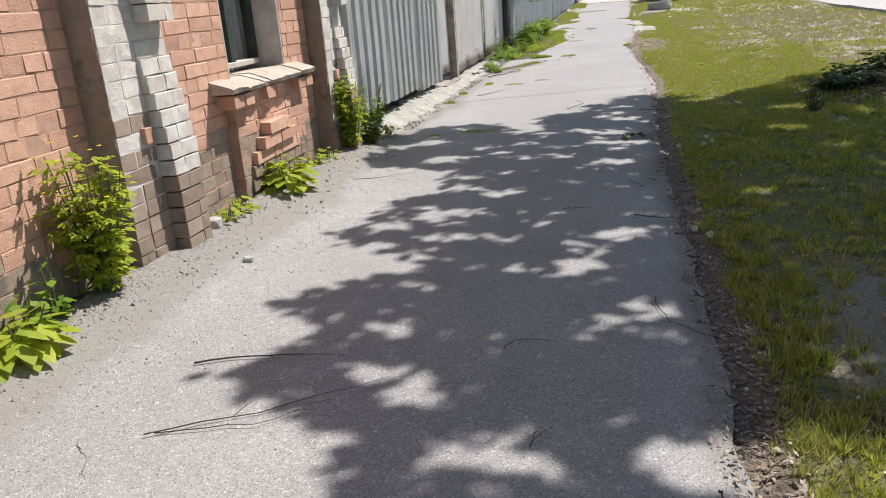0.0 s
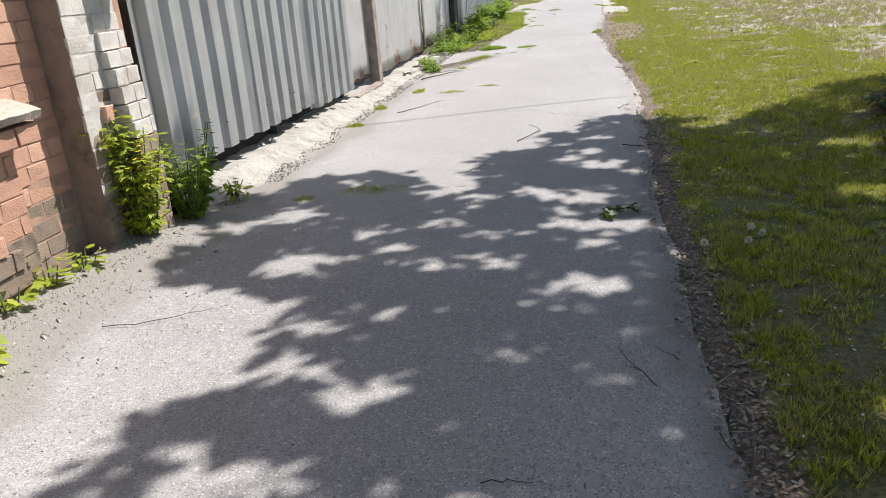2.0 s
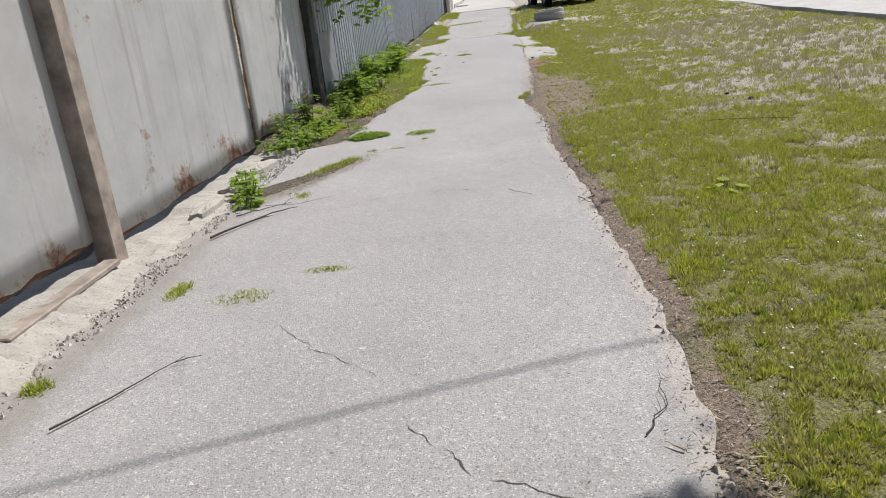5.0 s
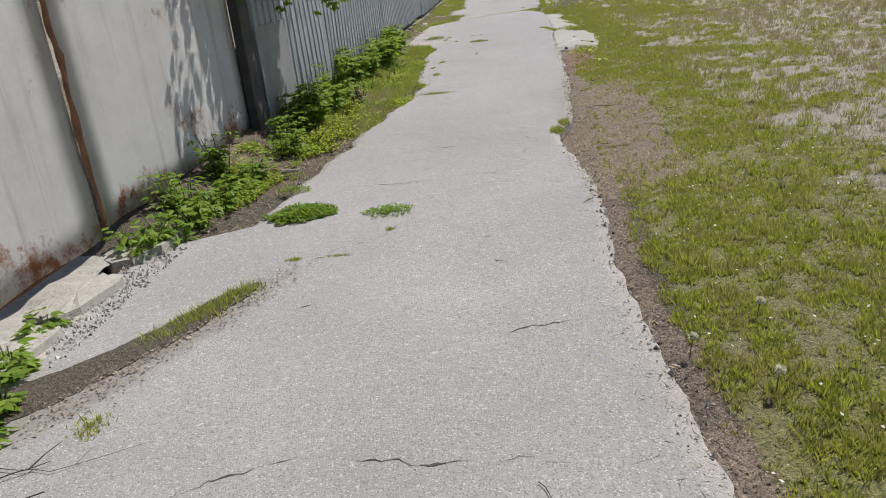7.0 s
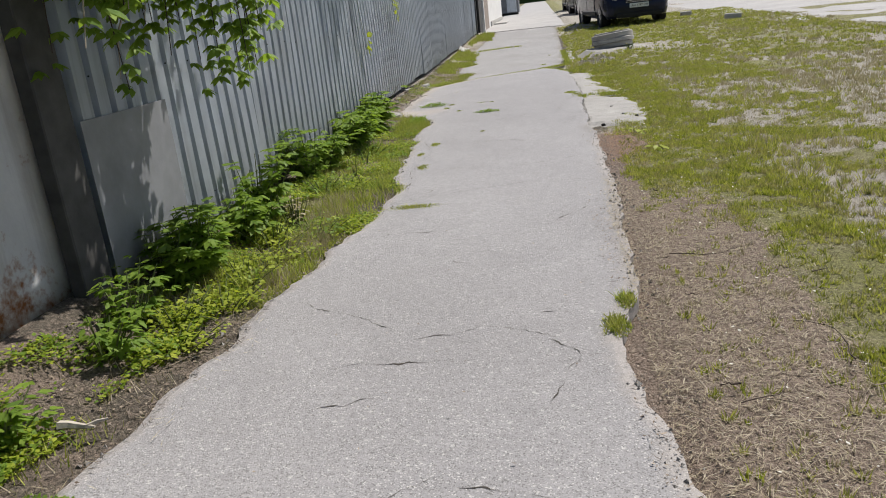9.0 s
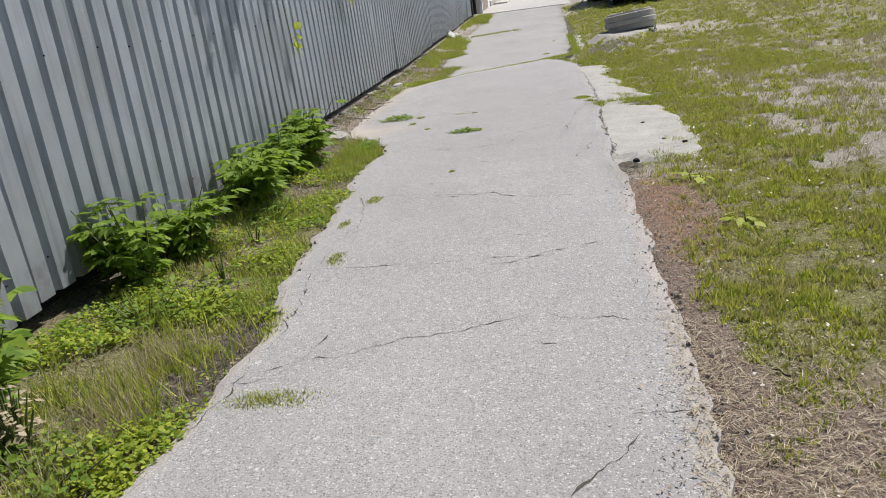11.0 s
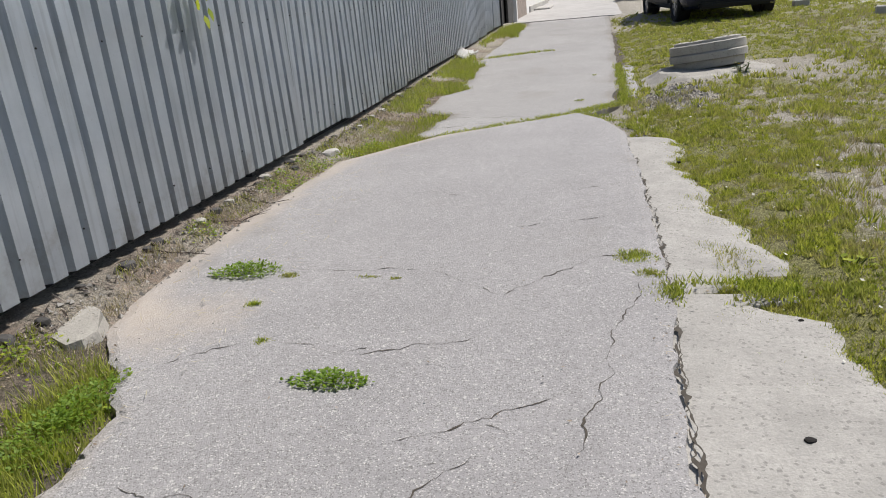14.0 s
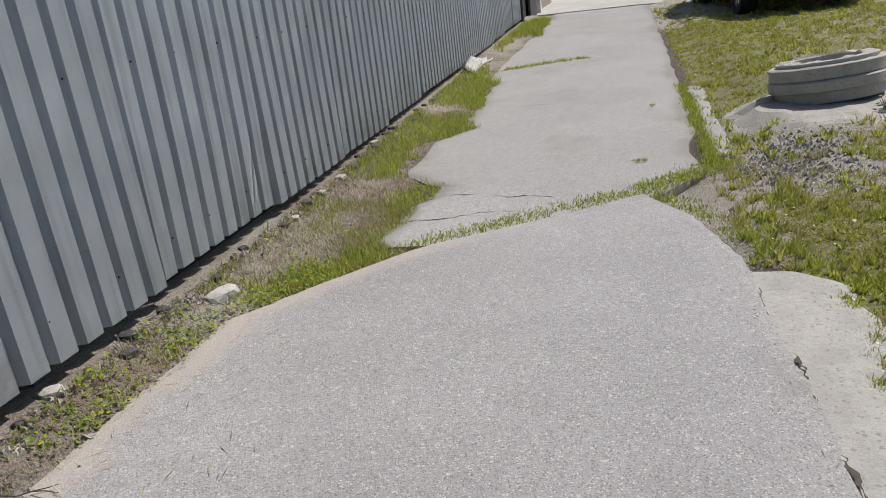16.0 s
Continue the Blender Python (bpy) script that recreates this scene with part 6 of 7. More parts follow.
L = rng.uniform(0.07, 0.13, n)
crown = leaves(p - np.array([0, 0, 0.02]), rng.normal(0, 1, (n, 3)) + np.array([0, 0, -0.3]), rng.normal(0, 0.5, (n, 3)) + np.array([0, 0, 1.0]), L, L * 0.36)
triangles("crown", crown, "weed", tree)
limbs = bmesh.new()
for i in range(0, len(sx), max(1, len(sx) // 46)):
    c = Vector((sx[i] + SHIFT.x * sz[i] - TX, sy[i] + SHIFT.y * sz[i] - TY, sz[i]))
    start = Vector((-0.05, 0.12, min(sz[i] - 0.9, 2.0 + 0.3 * sz[i])))
    mid = start.lerp(c, 0.55) + Vector((rng.normal(0, 0.2), rng.normal(0, 0.3), 0.25))
    tube(limbs, [start, start.lerp(mid, 0.5) + Vector((0, 0, 0.1)), mid, c], (0.04, 0.028, 0.014, 0.004), 6)
tagged(part("limbs", limbs, "bark", tree), kind="stuff")

# overhead wire from the tree to a pole behind the fence
pole = new("wire_pole")
pole.location = (-6.5, 7.4, 0)
tagged(pole, "weathered wooden pole behind the fence", "pole")
sb = bmesh.new()
tube(sb, [(0, 0, -0.3), (0, 0, 3), (0, 0, 6.9)], (0.12, 0.11, 0.09), 10)
part("shaft", sb, "bark", pole)
sb = bmesh.new()
ends = Vector((-6.45, 7.4 + 0.0, 6.6)), Vector((8.5, 12.75, 5.6))
pts = []
for k in range(33):
    f = k / 32
    p = ends[0].lerp(ends[1], f)
    pts.append(p - Vector((0, 0, 0.45 * math.sin(math.pi * f))))
near = min(pts, key=lambda p: abs((p - SHIFT * p.z).x + 0.35))
fix = 9.87 - (near - SHIFT * near.z).y
tube(sb, [p - Vector((-6.5, 7.4, 0)) for p in pts], [0.009] * 33, 6)
part("wire", sb, "trim", pole)
far_pole = new("wire_pole")
far_pole.location = (8.5, 12.75 + fix, 0)
tagged(far_pole, "weathered wooden pole at the far side of the lawn", "pole")
sb = bmesh.new()
tube(sb, [(0, 0, -0.3), (0, 0, 3), (0, 0, 5.9)], (0.12, 0.11, 0.09), 10)
part("shaft", sb, "bark", far_pole)
pole.location.y += fix

# ---- cracks, litter, stones, twigs ----
CRACKS_A = ((-0.68, 7.39, -0.39, 7.45), (-0.39, 7.45, 0.09, 7.38), (-0.68, 7.78, 0.0, 7.85), (-0.88, 10.48, -0.36, 9.95), (-0.31, 9.77, -0.05, 9.40), (-0.05, 9.40, 0.25, 9.27), (-0.94, 12.23, -0.55, 12.42), (-0.55, 12.42, 0.19, 12.35), (-0.02, 13.08, 0.25, 13.17), (-0.96, 15.12, -0.44, 15.08), (-0.44, 15.08, -0.28, 15.2), (-0.96, 13.89, -0.65, 14.16), (-0.65, 14.16, -0.56, 14.35), (-1.03, 16.57, -0.56, 16.20), (-0.20, 15.16, 0.11, 15.08), (-0.46, 16.1, -0.14, 16.18), (-0.14, 16.18, 0.08, 16.06), (-0.74, 15.88, -0.27, 15.92), (-0.74, 15.59, -0.51, 15.65), (-0.91, 18.33, 0.09, 18.69), (-1.1, 19.33, 0.18, 19.26))
CRACKS_B = ((-1.17, 20.59, 0.48, 20.12), (-1.06, 17.49, -0.43, 17.6), (0.06, 18.67, 0.39, 18.54), (-0.59, 19.01, 0.38, 19.43), (-0.48, 19.56, -0.06, 19.75), (-1.0, 20.74, -0.5, 20.71), (-0.98, 21.8, -0.57, 21.7), (-0.57, 21.7, -0.24, 21.72), (-0.24, 21.72, -0.06, 21.98), (-1.17, 23.45, -0.46, 23.37), (-0.46, 23.37, -0.11, 23.06), (-0.11, 23.06, 0.23, 23.48), (0.23, 23.48, 0.45, 23.5), (-0.88, 22.66, -0.58, 22.55), (-0.58, 22.55, -0.1, 22.72), (-0.3, 22.03, 0.14, 22.29), (-1.28, 22.48, -1.01, 22.67), (-1.32, 2.43, -1.14, 2.23), (0.15, 24.6, 0.48, 24.75), (0.1, 24.2, 0.45, 24.4))
CRACKS_D = ((-0.98, 17.9, -0.92, 18.6), (-0.92, 18.6, -1.0, 19.3), (-1.0, 19.3, -0.94, 20.1), (-0.94, 20.1, -1.12, 20.75), (-1.05, 18.2, -0.8, 18.35), (-0.8, 18.35, -0.72, 18.7), (-1.06, 19.0, -0.85, 19.2), (-0.98, 19.8, -0.78, 19.95), (0.2, 20.9, 0.42, 21.6), (0.18, 21.9, 0.3, 22.6), (0.3, 22.6, 0.42, 23.2), (0.12, 24.0, 0.46, 24.12), (0.05, 15.6, 0.16, 15.9), (0.16, 15.9, 0.05, 16.05), (0.1, 17.6, 0.3, 17.9))
CRACKS_C = ((-1.6, 27.2, -1.16, 27.66), (-1.16, 27.66, -0.44, 27.53), (-1.5, 27.1, -0.55, 27.32), (-1.75, 32.6, -1.1, 32.75), (-1.1, 32.75, 0.13, 33.58), (-1.5, 34.5, -0.44, 35.5), (-0.44, 35.5, 0.5, 35.7), (-1.2, 37.6, 0.5, 38.2), (-1.0, 30.5, -0.7, 30.45), (-0.3, 31.3, 0.1, 31.5), (-1.5, 39.8, 0.5, 40.3))


def crack(x0, y0, x1, y1, top, parent, width=0.0030):
    """A wandering crack filled with dirt."""
    length = math.hypot(x1 - x0, y1 - y0)
    n = max(10, int(length / 0.011))
    nx, ny = -(y1 - y0) / length, (x1 - x0) / length
    seed = random.uniform(0, 90)
    verts, faces = [], []
    for k in range(n + 1):
        f = k / n
        off = (0.12 * length**0.5 * (float(field(f * length + seed, seed, 0.2, 141)) - 0.5) + 0.045 * (float(field(f * length + seed, 4.0, 0.06, 143)) - 0.5) + 0.016 * (float(field(f * length + seed, 9.0, 0.018, 144)) - 0.5)) * min(1, 5 * f, 5 * (1 - f))
        w = width * (0.06 + 3.4 * float(field(f * length * 2 + seed, 3.0, 0.11, 142)) ** 3.5) * min(1, 0.15 + 4 * f, 0.15 + 4 * (1 - f))
        cx, cy = x0 + (x1 - x0) * f + nx * off, y0 + (y1 - y0) * f + ny * off
        for s in (-1, 1):
            px, py = cx + nx * w * s, cy + ny * w * s
            verts.append((px, py, float(top(px, py)) + 0.0018))
        if k:
            faces.append((2 * k - 2, 2 * k - 1, 2 * k + 1, 2 * k))
    return sheet("crack", verts, faces, "crack", parent)


# seam of dirt where a strip of asphalt has broken away before the gate
seam_line = np.array([(-1.78, 12.60), (-1.62, 12.80), (-1.45, 13.02), (-1.30, 13.26), (-1.20, 13.50), (-1.10, 13.66)])
verts, faces = [], []
for k in range(61):
    f = k / 60 * (len(seam_line) - 1.001)
    c = seam_line[int(f)] * (1 - f % 1) + seam_line[int(f) + 1] * (f % 1)
    half = (0.13 - 0.07 * k / 60) * min(1, (60 - k) / 8 + 0.15) * (0.75 + 0.6 * float(field(k * 0.05, 3.0, 0.3, 159)))
    for u in (-1, -0.6, 0, 0.6, 1):
        px, py = c[0] + 0.8 * half * u + random.uniform(-0.006, 0.006), c[1] - 0.55 * half * u
        verts.append((px, py, float(path_height(px, py)) + (0.003 if abs(u) == 1 else 0.010 + random.uniform(0, 0.008))))
    if k:
        faces += [(5 * k - 5 + q, 5 * k - 4 + q, 5 * k + 1 + q, 5 * k + q) for q in range(4)]
sheet("dirt_seam", verts, faces, "soil", path, smooth=True)
for c in CRACKS_A + CRACKS_B + CRACKS_D:
    crack(*c, path_height, path)
for c in CRACKS_C:
    crack(*c, level(-0.012), second, 0.008)
crack(-1.9, 41.93, 1.1, 42.0, level(0.0), beyond, 0.03)
for k in range(30):
    y = random.uniform(11.5, 25)
    x = random.uniform(-0.9, 0.35)
    crack(x, y, x + random.uniform(0.06, 0.22), y + random.uniform(-0.06, 0.06), path_height, path, 0.0024)
for y in np.arange(21.0, 26.0, 0.42):
    slab = lower if y < 23 else upper
    crack(float(right_edge(y)) + 0.012, y, float(right_edge(y + 0.42)) + 0.012, y + 0.44, level(-0.019), slab, 0.011)
    crack(float(right_edge(y)) + 0.004, y + 0.1, float(right_edge(y + 0.5)) + 0.018, y + 0.5, level(-0.017), slab, 0.007)
for c in ((0.75, 22.4, 0.82, 21.9), (0.7, 23.75, 0.95, 23.9)):
    crack(*c, level(-0.034), lower if c[1] < 23 else upper, 0.003)


def flakes(x, y, z, size, flat=0.5, narrow=0.5):
    """Small flat bits lying on the ground."""
    n = len(x)
    a = rng.uniform(0, math.tau, n)
    tilt = rng.normal(0, flat, (n, 2))
    w = np.stack([np.cos(a), np.sin(a), tilt[:, 0]], -1)
    s = np.stack([-np.sin(a), np.cos(a), tilt[:, 1]], -1)
    L = (size * rng.uniform(0.4, 1.4, n))[:, None]
    c = np.stack([x, y, z + 0.006 + 0.25 * L[:, 0]], -1)
    return np.stack([c - w * L, c + s * L * narrow * 0.7, c + w * L * 0.9, c - s * L * narrow], 1)


def strewn(count, x0, x1, y0, y1, size, mask, narrow=0.5, flat=0.3):
    x, y = scatter(count, x0, x1, y0, y1)
    ok = rng.uniform(0, 1, count) < mask(x, y)
    x, y = x[ok], y[ok]
    on_path = (x < right_edge(np.clip(y, -5, 27))) & (x > left_edge(np.clip(y, -5, 27))) & (y < 27.3)
    z = np.where(on_path, path_height(x, y), ground_height(x, y))
    return flakes(x, y, z, size, flat, narrow)


bits = np.concatenate([
    strewn(95000, 0.3, 1.5, 0.5, 27, 0.0055, lambda x, y: litter_mask(x, y) * 0.9),
    strewn(9000, 0.3, 1.5, 0.5, 27, 0.011, lambda x, y: litter_mask(x, y) * 0.5, 0.35, 0.15),
    strewn(24000, -1.95, -1.0, 12.3, 32, 0.008, lambda x, y: (0.25 + 0.6 * step(0.35, 0.6, field(x, y, 0.25, 155))) * (x < left_edge(np.clip(y, -5, 26)) + 0.04)),
    strewn(9000, -1.7, -0.9, 12.4, 13.9, 0.007, lambda x, y: 1.1 * np.exp(-(((x + 1.3 - 0.42 * (y - 13.1)) / 0.09) ** 2 + ((y - 13.2) / 0.6) ** 4))),
    strewn(2500, -1.98, -1.5, 2, 7.2, 0.008, lambda x, y: 0.8 * step(-1.6, -1.9, x)),
    strewn(9000, 0.4, 0.72, 1.0, 9.5, 0.011, lambda x, y: 0.9 * step(0.16, 0.05, np.abs(x - right_edge(y) - 0.06)), 0.5, 0.25),
    strewn(5000, 0.6, 4.0, 1, 20, 0.012, lambda x, y: 0.5 + 0 * x, 0.4),
    strewn(1500, -1.8, 0.5, 1, 24, 0.006, lambda x, y: 0.25 + 0.7 * step(0.62, 0.8, field(x, y, 0.5, 151)), 0.5),
    strewn(2600, 2.0, 3.5, 8.1, 9.7, 0.03, lambda x, y: litter_mask(x, y), 0.5, 0.5),
])
tagged(triangles("leaf_litter", bits, "debris"), "brown dead leaf bits and crumbs along the path edge", "litter", kind="stuff")
straw = np.concatenate([
    strewn(34000, 0.4, 1.4, 14.6, 18.6, 0.018, lambda x, y: litter_mask(x, y) * 0.9, 0.06, 0.1),
    strewn(3000, 0.4, 1.0, 1, 27, 0.028, lambda x, y: litter_mask(x, y) * 0.8, 0.06, 0.15),
    strewn(3500, -1.95, -1.1, 14.3, 30, 0.03, lambda x, y: 0.6 + 0 * x, 0.05, 0.2),
])
tagged(triangles("straw", straw, "dry_blade"), "pale straw and thin stalks strewn on the ground", "litter", kind="stuff")


needles = strewn(16000, 0.5, 1.05, 18.9, 20.8, 0.016, lambda x, y: 1.1 * np.exp(-(((x - 0.68) / 0.16) ** 2 + ((y - 19.9) / 0.62) ** 2)) * (0.3 + field(x, y, 0.2, 156)), 0.08, 0.15)
tagged(triangles("needle_litter", needles, "needle"), "rust-brown dead stalks beside the path", "litter", kind="stuff")
specks = np.concatenate([strewn(5200, 0.6, 3.4, 1.0, 20, 0.006, lambda x, y: 0.6 + 0 * x, 0.8, 0.3), strewn(1800, 0.6, 4.0, 20, 33, 0.009, lambda x, y: 0.6 + 0 * x, 0.8, 0.3)])
specks[:, :, 2] += 0.018
tagged(triangles("lawn_specks", specks, "fluff"), "pale seed fluff and bits caught in the lawn", "litter", kind="stuff")
chaff = np.concatenate([
    strewn(9000, -1.95, -1.1, 12.3, 19, 0.022, lambda x, y: 0.9 * (x < left_edge(np.clip(y, -5, 26)) + 0.05), 0.09, 0.2),
    strewn(5000, -1.95, -1.1, 19, 30, 0.016, lambda x, y: 0.6 * (x < left_edge(np.clip(y, -5, 26)) + 0.05), 0.09, 0.2),
    strewn(2600, -1.99, -1.78, 22.6, 30, 0.03, lambda x, y: 0.8 * step(-1.76, -1.92, x), 0.12, 0.35),
    strewn(4500, 0.3, 0.8, 8, 19, 0.014, lambda x, y: 0.9 * step(0.2, 0.04, np.abs(x - right_edge(y) - 0.03)), 0.12, 0.2),
])
tagged(triangles("twig_litter", chaff, "chaff"), "dark broken twig bits and dead stalks on bare soil", "litter", kind="stuff")


def pebble_cloud(x, y, z, size):
    """Small angular stones, four faces each."""
    n = len(x)
    c = np.stack([x, y, z], -1)
    r = size * rng.uniform(0.4, 1.5, n)
    a = rng.uniform(0, math.tau, n)
    base = [c + np.stack([np.cos(a + k * 2.1) * r * rng.uniform(0.7, 1.2, n), np.sin(a + k * 2.1) * r * rng.uniform(0.7, 1.2, n), -0.2 * r], -1) for k in range(3)]
    top = c + np.stack([rng.normal(0, 0.3, n) * r, rng.normal(0, 0.3, n) * r, 0.75 * r], -1)
    return np.concatenate([np.stack([base[k], base[(k + 1) % 3], top], 1) for k in range(3)])


def stones(count, x0, x1, y0, y1, size, mask):
    x, y = scatter(count, x0, x1, y0, y1)
    ok = rng.uniform(0, 1, count) < mask(x, y)
    x, y = x[ok], y[ok]
    on_path = (x < right_edge(np.clip(y, -5, 27))) & (x > left_edge(np.clip(y, -5, 27))) & (y < 27.3)
    return pebble_cloud(x, y, np.where(on_path, path_height(x, y), ground_height(x, y)), size)


grit = np.concatenate([
    stones(7000, 0.3, 0.75, 1, 20.6, 0.006, lambda x, y: 0.9 * step(0.10, 0.0, np.abs(x - right_edge(y)))),
    stones(2600, 0.5, 1.35, 27.1, 28.6, 0.018, lambda x, y: 1.2 * np.exp(-((x - 0.92) ** 2 / 0.09 + (y - 27.9) ** 2 / 0.16))),
    stones(2200, -1.98, -1.6, 22.4, 30, 0.013, lambda x, y: 0.8 * step(-1.65, -1.9, x)),
    stones(7000, -1.98, -1.66, 7.1, 14.2, 0.011, lambda x, y: step(0.35, 0.6, field(x, y, 0.3, 154))),
    stones(900, 0.9, 3.0, 20, 28, 0.010, lambda x, y: 0.4 + 0 * x),
    stones(700, -1.95, 0.5, 1.5, 25, 0.004, lambda x, y: 0.7 + 0 * x),
    stones(9000, -1.95, -1.1, 2, 7, 0.005, lambda x, y: 0.15 + 0.85 * step(-1.4, -1.8, x)),
    stones(260, -1.95, -1.3, 2, 7, 0.013, lambda x, y: step(-1.3, -1.8, x)),
])
crumbs = np.concatenate([stones(4200, 0.25, 0.8, 3, 20.5, 0.011, lambda x, y: 0.8 * step(0.09, 0.0, np.abs(x - right_edge(y) - 0.02)) * (field(x, y, 0.25, 157) > 0.45)), stones(600, -1.95, -1.3, 2, 7.2, 0.007, lambda x, y: 0.9 * (field(x, y, 0.3, 160) > 0.5)), stones(2600, -1.9, -0.9, 14.3, 22.6, 0.012, lambda x, y: 0.9 * step(0.10, 0.0, np.abs(x - left_edge(y) + 0.02)) * (field(x, y, 0.3, 158) > 0.45))])
tagged(triangles("asphalt_crumbs", crumbs, "crumb"), "broken dark asphalt crumbs along the path edges", "gravel", kind="stuff")
tagged(triangles("gravel", grit, "pebble"), "loose pale grit and small rubble along path edges", "gravel", kind="stuff")


def stone(name, label, category, x, y, z, sx, sy, sz, mat, turn=0, seed=1, jag=0.3):
    bm = bmesh.new()
    bmesh.ops.create_icosphere(bm, subdivisions=2, radius=1)
    for v in bm.verts:
        n = noise.noise(v.co * 1.3 + Vector((seed * 3.7, 0, 0)))
        v.co *= 1 + jag * n
        v.co = Vector((max(-0.8, min(0.8, v.co.x)) * sx, max(-0.8, min(0.8, v.co.y)) * sy, max(-0.6, min(0.7, v.co.z)) * sz))
    ob = part(name, bm, mat)
    ob.matrix_basis = pose(x, y, z, 0, 0, turn)
    return tagged(ob, label, category)


def on_path(x, y):
    return max(float(path_height(x, y)), gz(x, y)) if y < 27 else gz(x, y)


stone("stone", "pale broken concrete lump under the fence edge", "stone", -1.84, 26.05, gz(-1.84, 26.05) + 0.01, 0.11, 0.06, 0.05, "concrete", 70, 4)
bm = bmesh.new()
ring_pts = []
for k in range(11):
    a = k * math.tau / 11
    r = 0.75 + 0.5 * float(field(math.cos(a) * 2 + 5, math.sin(a) * 2 + 5, 0.7, 153))
    ring_pts.append((0.10 * r * math.cos(a), 0.20 * r * math.sin(a)))
tops = [bm.verts.new((x, y, 0.03 + random.uniform(-0.008, 0.008))) for x, y in ring_pts]
lows = [bm.verts.new((x * 1.06, y * 1.06, -0.02)) for x, y in ring_pts]
bm.faces.new(tops)
for k in range(11):
    bm.faces.new((tops[k], lows[k], lows[(k + 1) % 11], tops[(k + 1) % 11]))
lump = part("slab_fragment", bm, "footing")
lump.matrix_basis = pose(-1.80, 22.78, gz(-1.8, 22.78) - 0.010, 2, -5, 28)
tagged(lump, "broken tilted slab fragment beside the fence foot", "stone")
for k in range(34):
    y = 22.5 + k * 0.26 + random.uniform(-0.1, 0.1)
    x = -1.96 + random.uniform(-0.04, 0.05)
    s = random.uniform(0.02, 0.042)
    tagged(stone("rubble", "small rubble lump in the gap under the fence", "stone", x, y, gz(x, y), s * 1.3, s, s * 0.8, random.choice(("ring", "dark_post", "dark_post")), random.uniform(0, 180), k), group="rubble under the fence")
for k in range(14):
    y = 7.1 + k * 0.23 + random.uniform(-0.09, 0.09)
    tagged(stone("rubble", "broken brick and mortar lump under the sheet fence", "stone", -2.03 + random.uniform(-0.03, 0.05), y, 0.075, random.uniform(0.025, 0.06), random.uniform(0.02, 0.045), random.uniform(0.02, 0.04), random.choice(("concrete", "old_brick", "ring", "footing")), random.uniform(0, 180), k + 50), group="rubble under the sheet fence")
for x, y, s in ((-1.53, 3.98, 0.026), (-1.90, 4.33, 0.05), (0.85, 21.4, 0.012)):
    stone("stone", "small loose stone on the path", "stone", x, y, on_path(x, y) + s * 0.3, s * 1.2, s, s, "concrete", 20, int(s * 1000))
for x, y, s in ((0.29, 21.47, 0.035), (0.62, 20.95, 0.04), (0.98, 21.35, 0.035), (0.80, 22.15, 0.03), (0.5, 21.85, 0.025), (0.78, 25.4, 0.025), (0.95, 22.9, 0.02), (1.35, 14.55, 0.04), (2.3, 14.8, 0.05), (2.2, 15.2, 0.04)):
    stone("dark_lump", "small black charred lump on the ground", "lump", x, y, max(gz(x, y), -0.035 if y > 20 else -1) + s * 0.15, s * 0.6, s * 0.5, s * 0.45, "charcoal", 30, int(s * 700) + int(y))

# white sheet of trash by the fence
bm = bmesh.new()
grid = [[bm.verts.new((-1.97 + 0.14 * u + 0.02 * math.sin(9 * v), 32.6 + 1.7 * v, float(rise(33.4)) + 0.03 + 0.17 * (1 - u) * (0.6 + 0.4 * math.sin(5 * v)) + 0.012 * math.sin(11 * u + 6 * v))) for v in np.linspace(0, 1, 9)] for u in np.linspace(0, 1, 6)]
for a, b in zip(grid, grid[1:]):
    for k in range(8):
        bm.faces.new((a[k], a[k + 1], b[k + 1], b[k]))
bmesh.ops.solidify(bm, geom=list(bm.faces), thickness=0.004)
tagged(part("plastic_sheet", bm, "white", smooth=True), "crumpled white plastic sheet leaning at the fence foot", "trash")
# wilted sprig dropped on the path
sprig = new("wilted_sprig")
sprig.location = (0.33, 6.84, float(path_height(0.33, 6.84)) + 0.008)
tagged(sprig, "wilted leafy sprig with pale undersides on the asphalt", "sprig")
bm = bmesh.new()
tube(bm, [(-0.09, -0.03, 0.01), (-0.02, 0.01, 0.025), (0.06, 0.05, 0.02), (0.12, 0.10, 0.008)], (0.004, 0.004, 0.003, 0.002), 5)
part("stem", bm, "twig", sprig)
for mat, count in (("dark_leaf", 22), ("rag", 13)):
    f = rng.uniform(0, 1, count)[:, None]
    p = np.array([[-0.07, -0.02, 0.012]]) * (1 - f) + np.array([[0.10, 0.08, 0.02]]) * f + rng.normal(0, 0.018, (count, 3)) * (1, 1, 0.35)
    L = rng.uniform(0.03, 0.058, count)
    triangles("leaves", leaves(p, rng.normal(0, 1, (count, 3)) * (1, 1, 0.3), rng.normal(0, 0.8, (count, 3)) + (0, 0, 1.0), L, L * 0.36), mat, sprig)


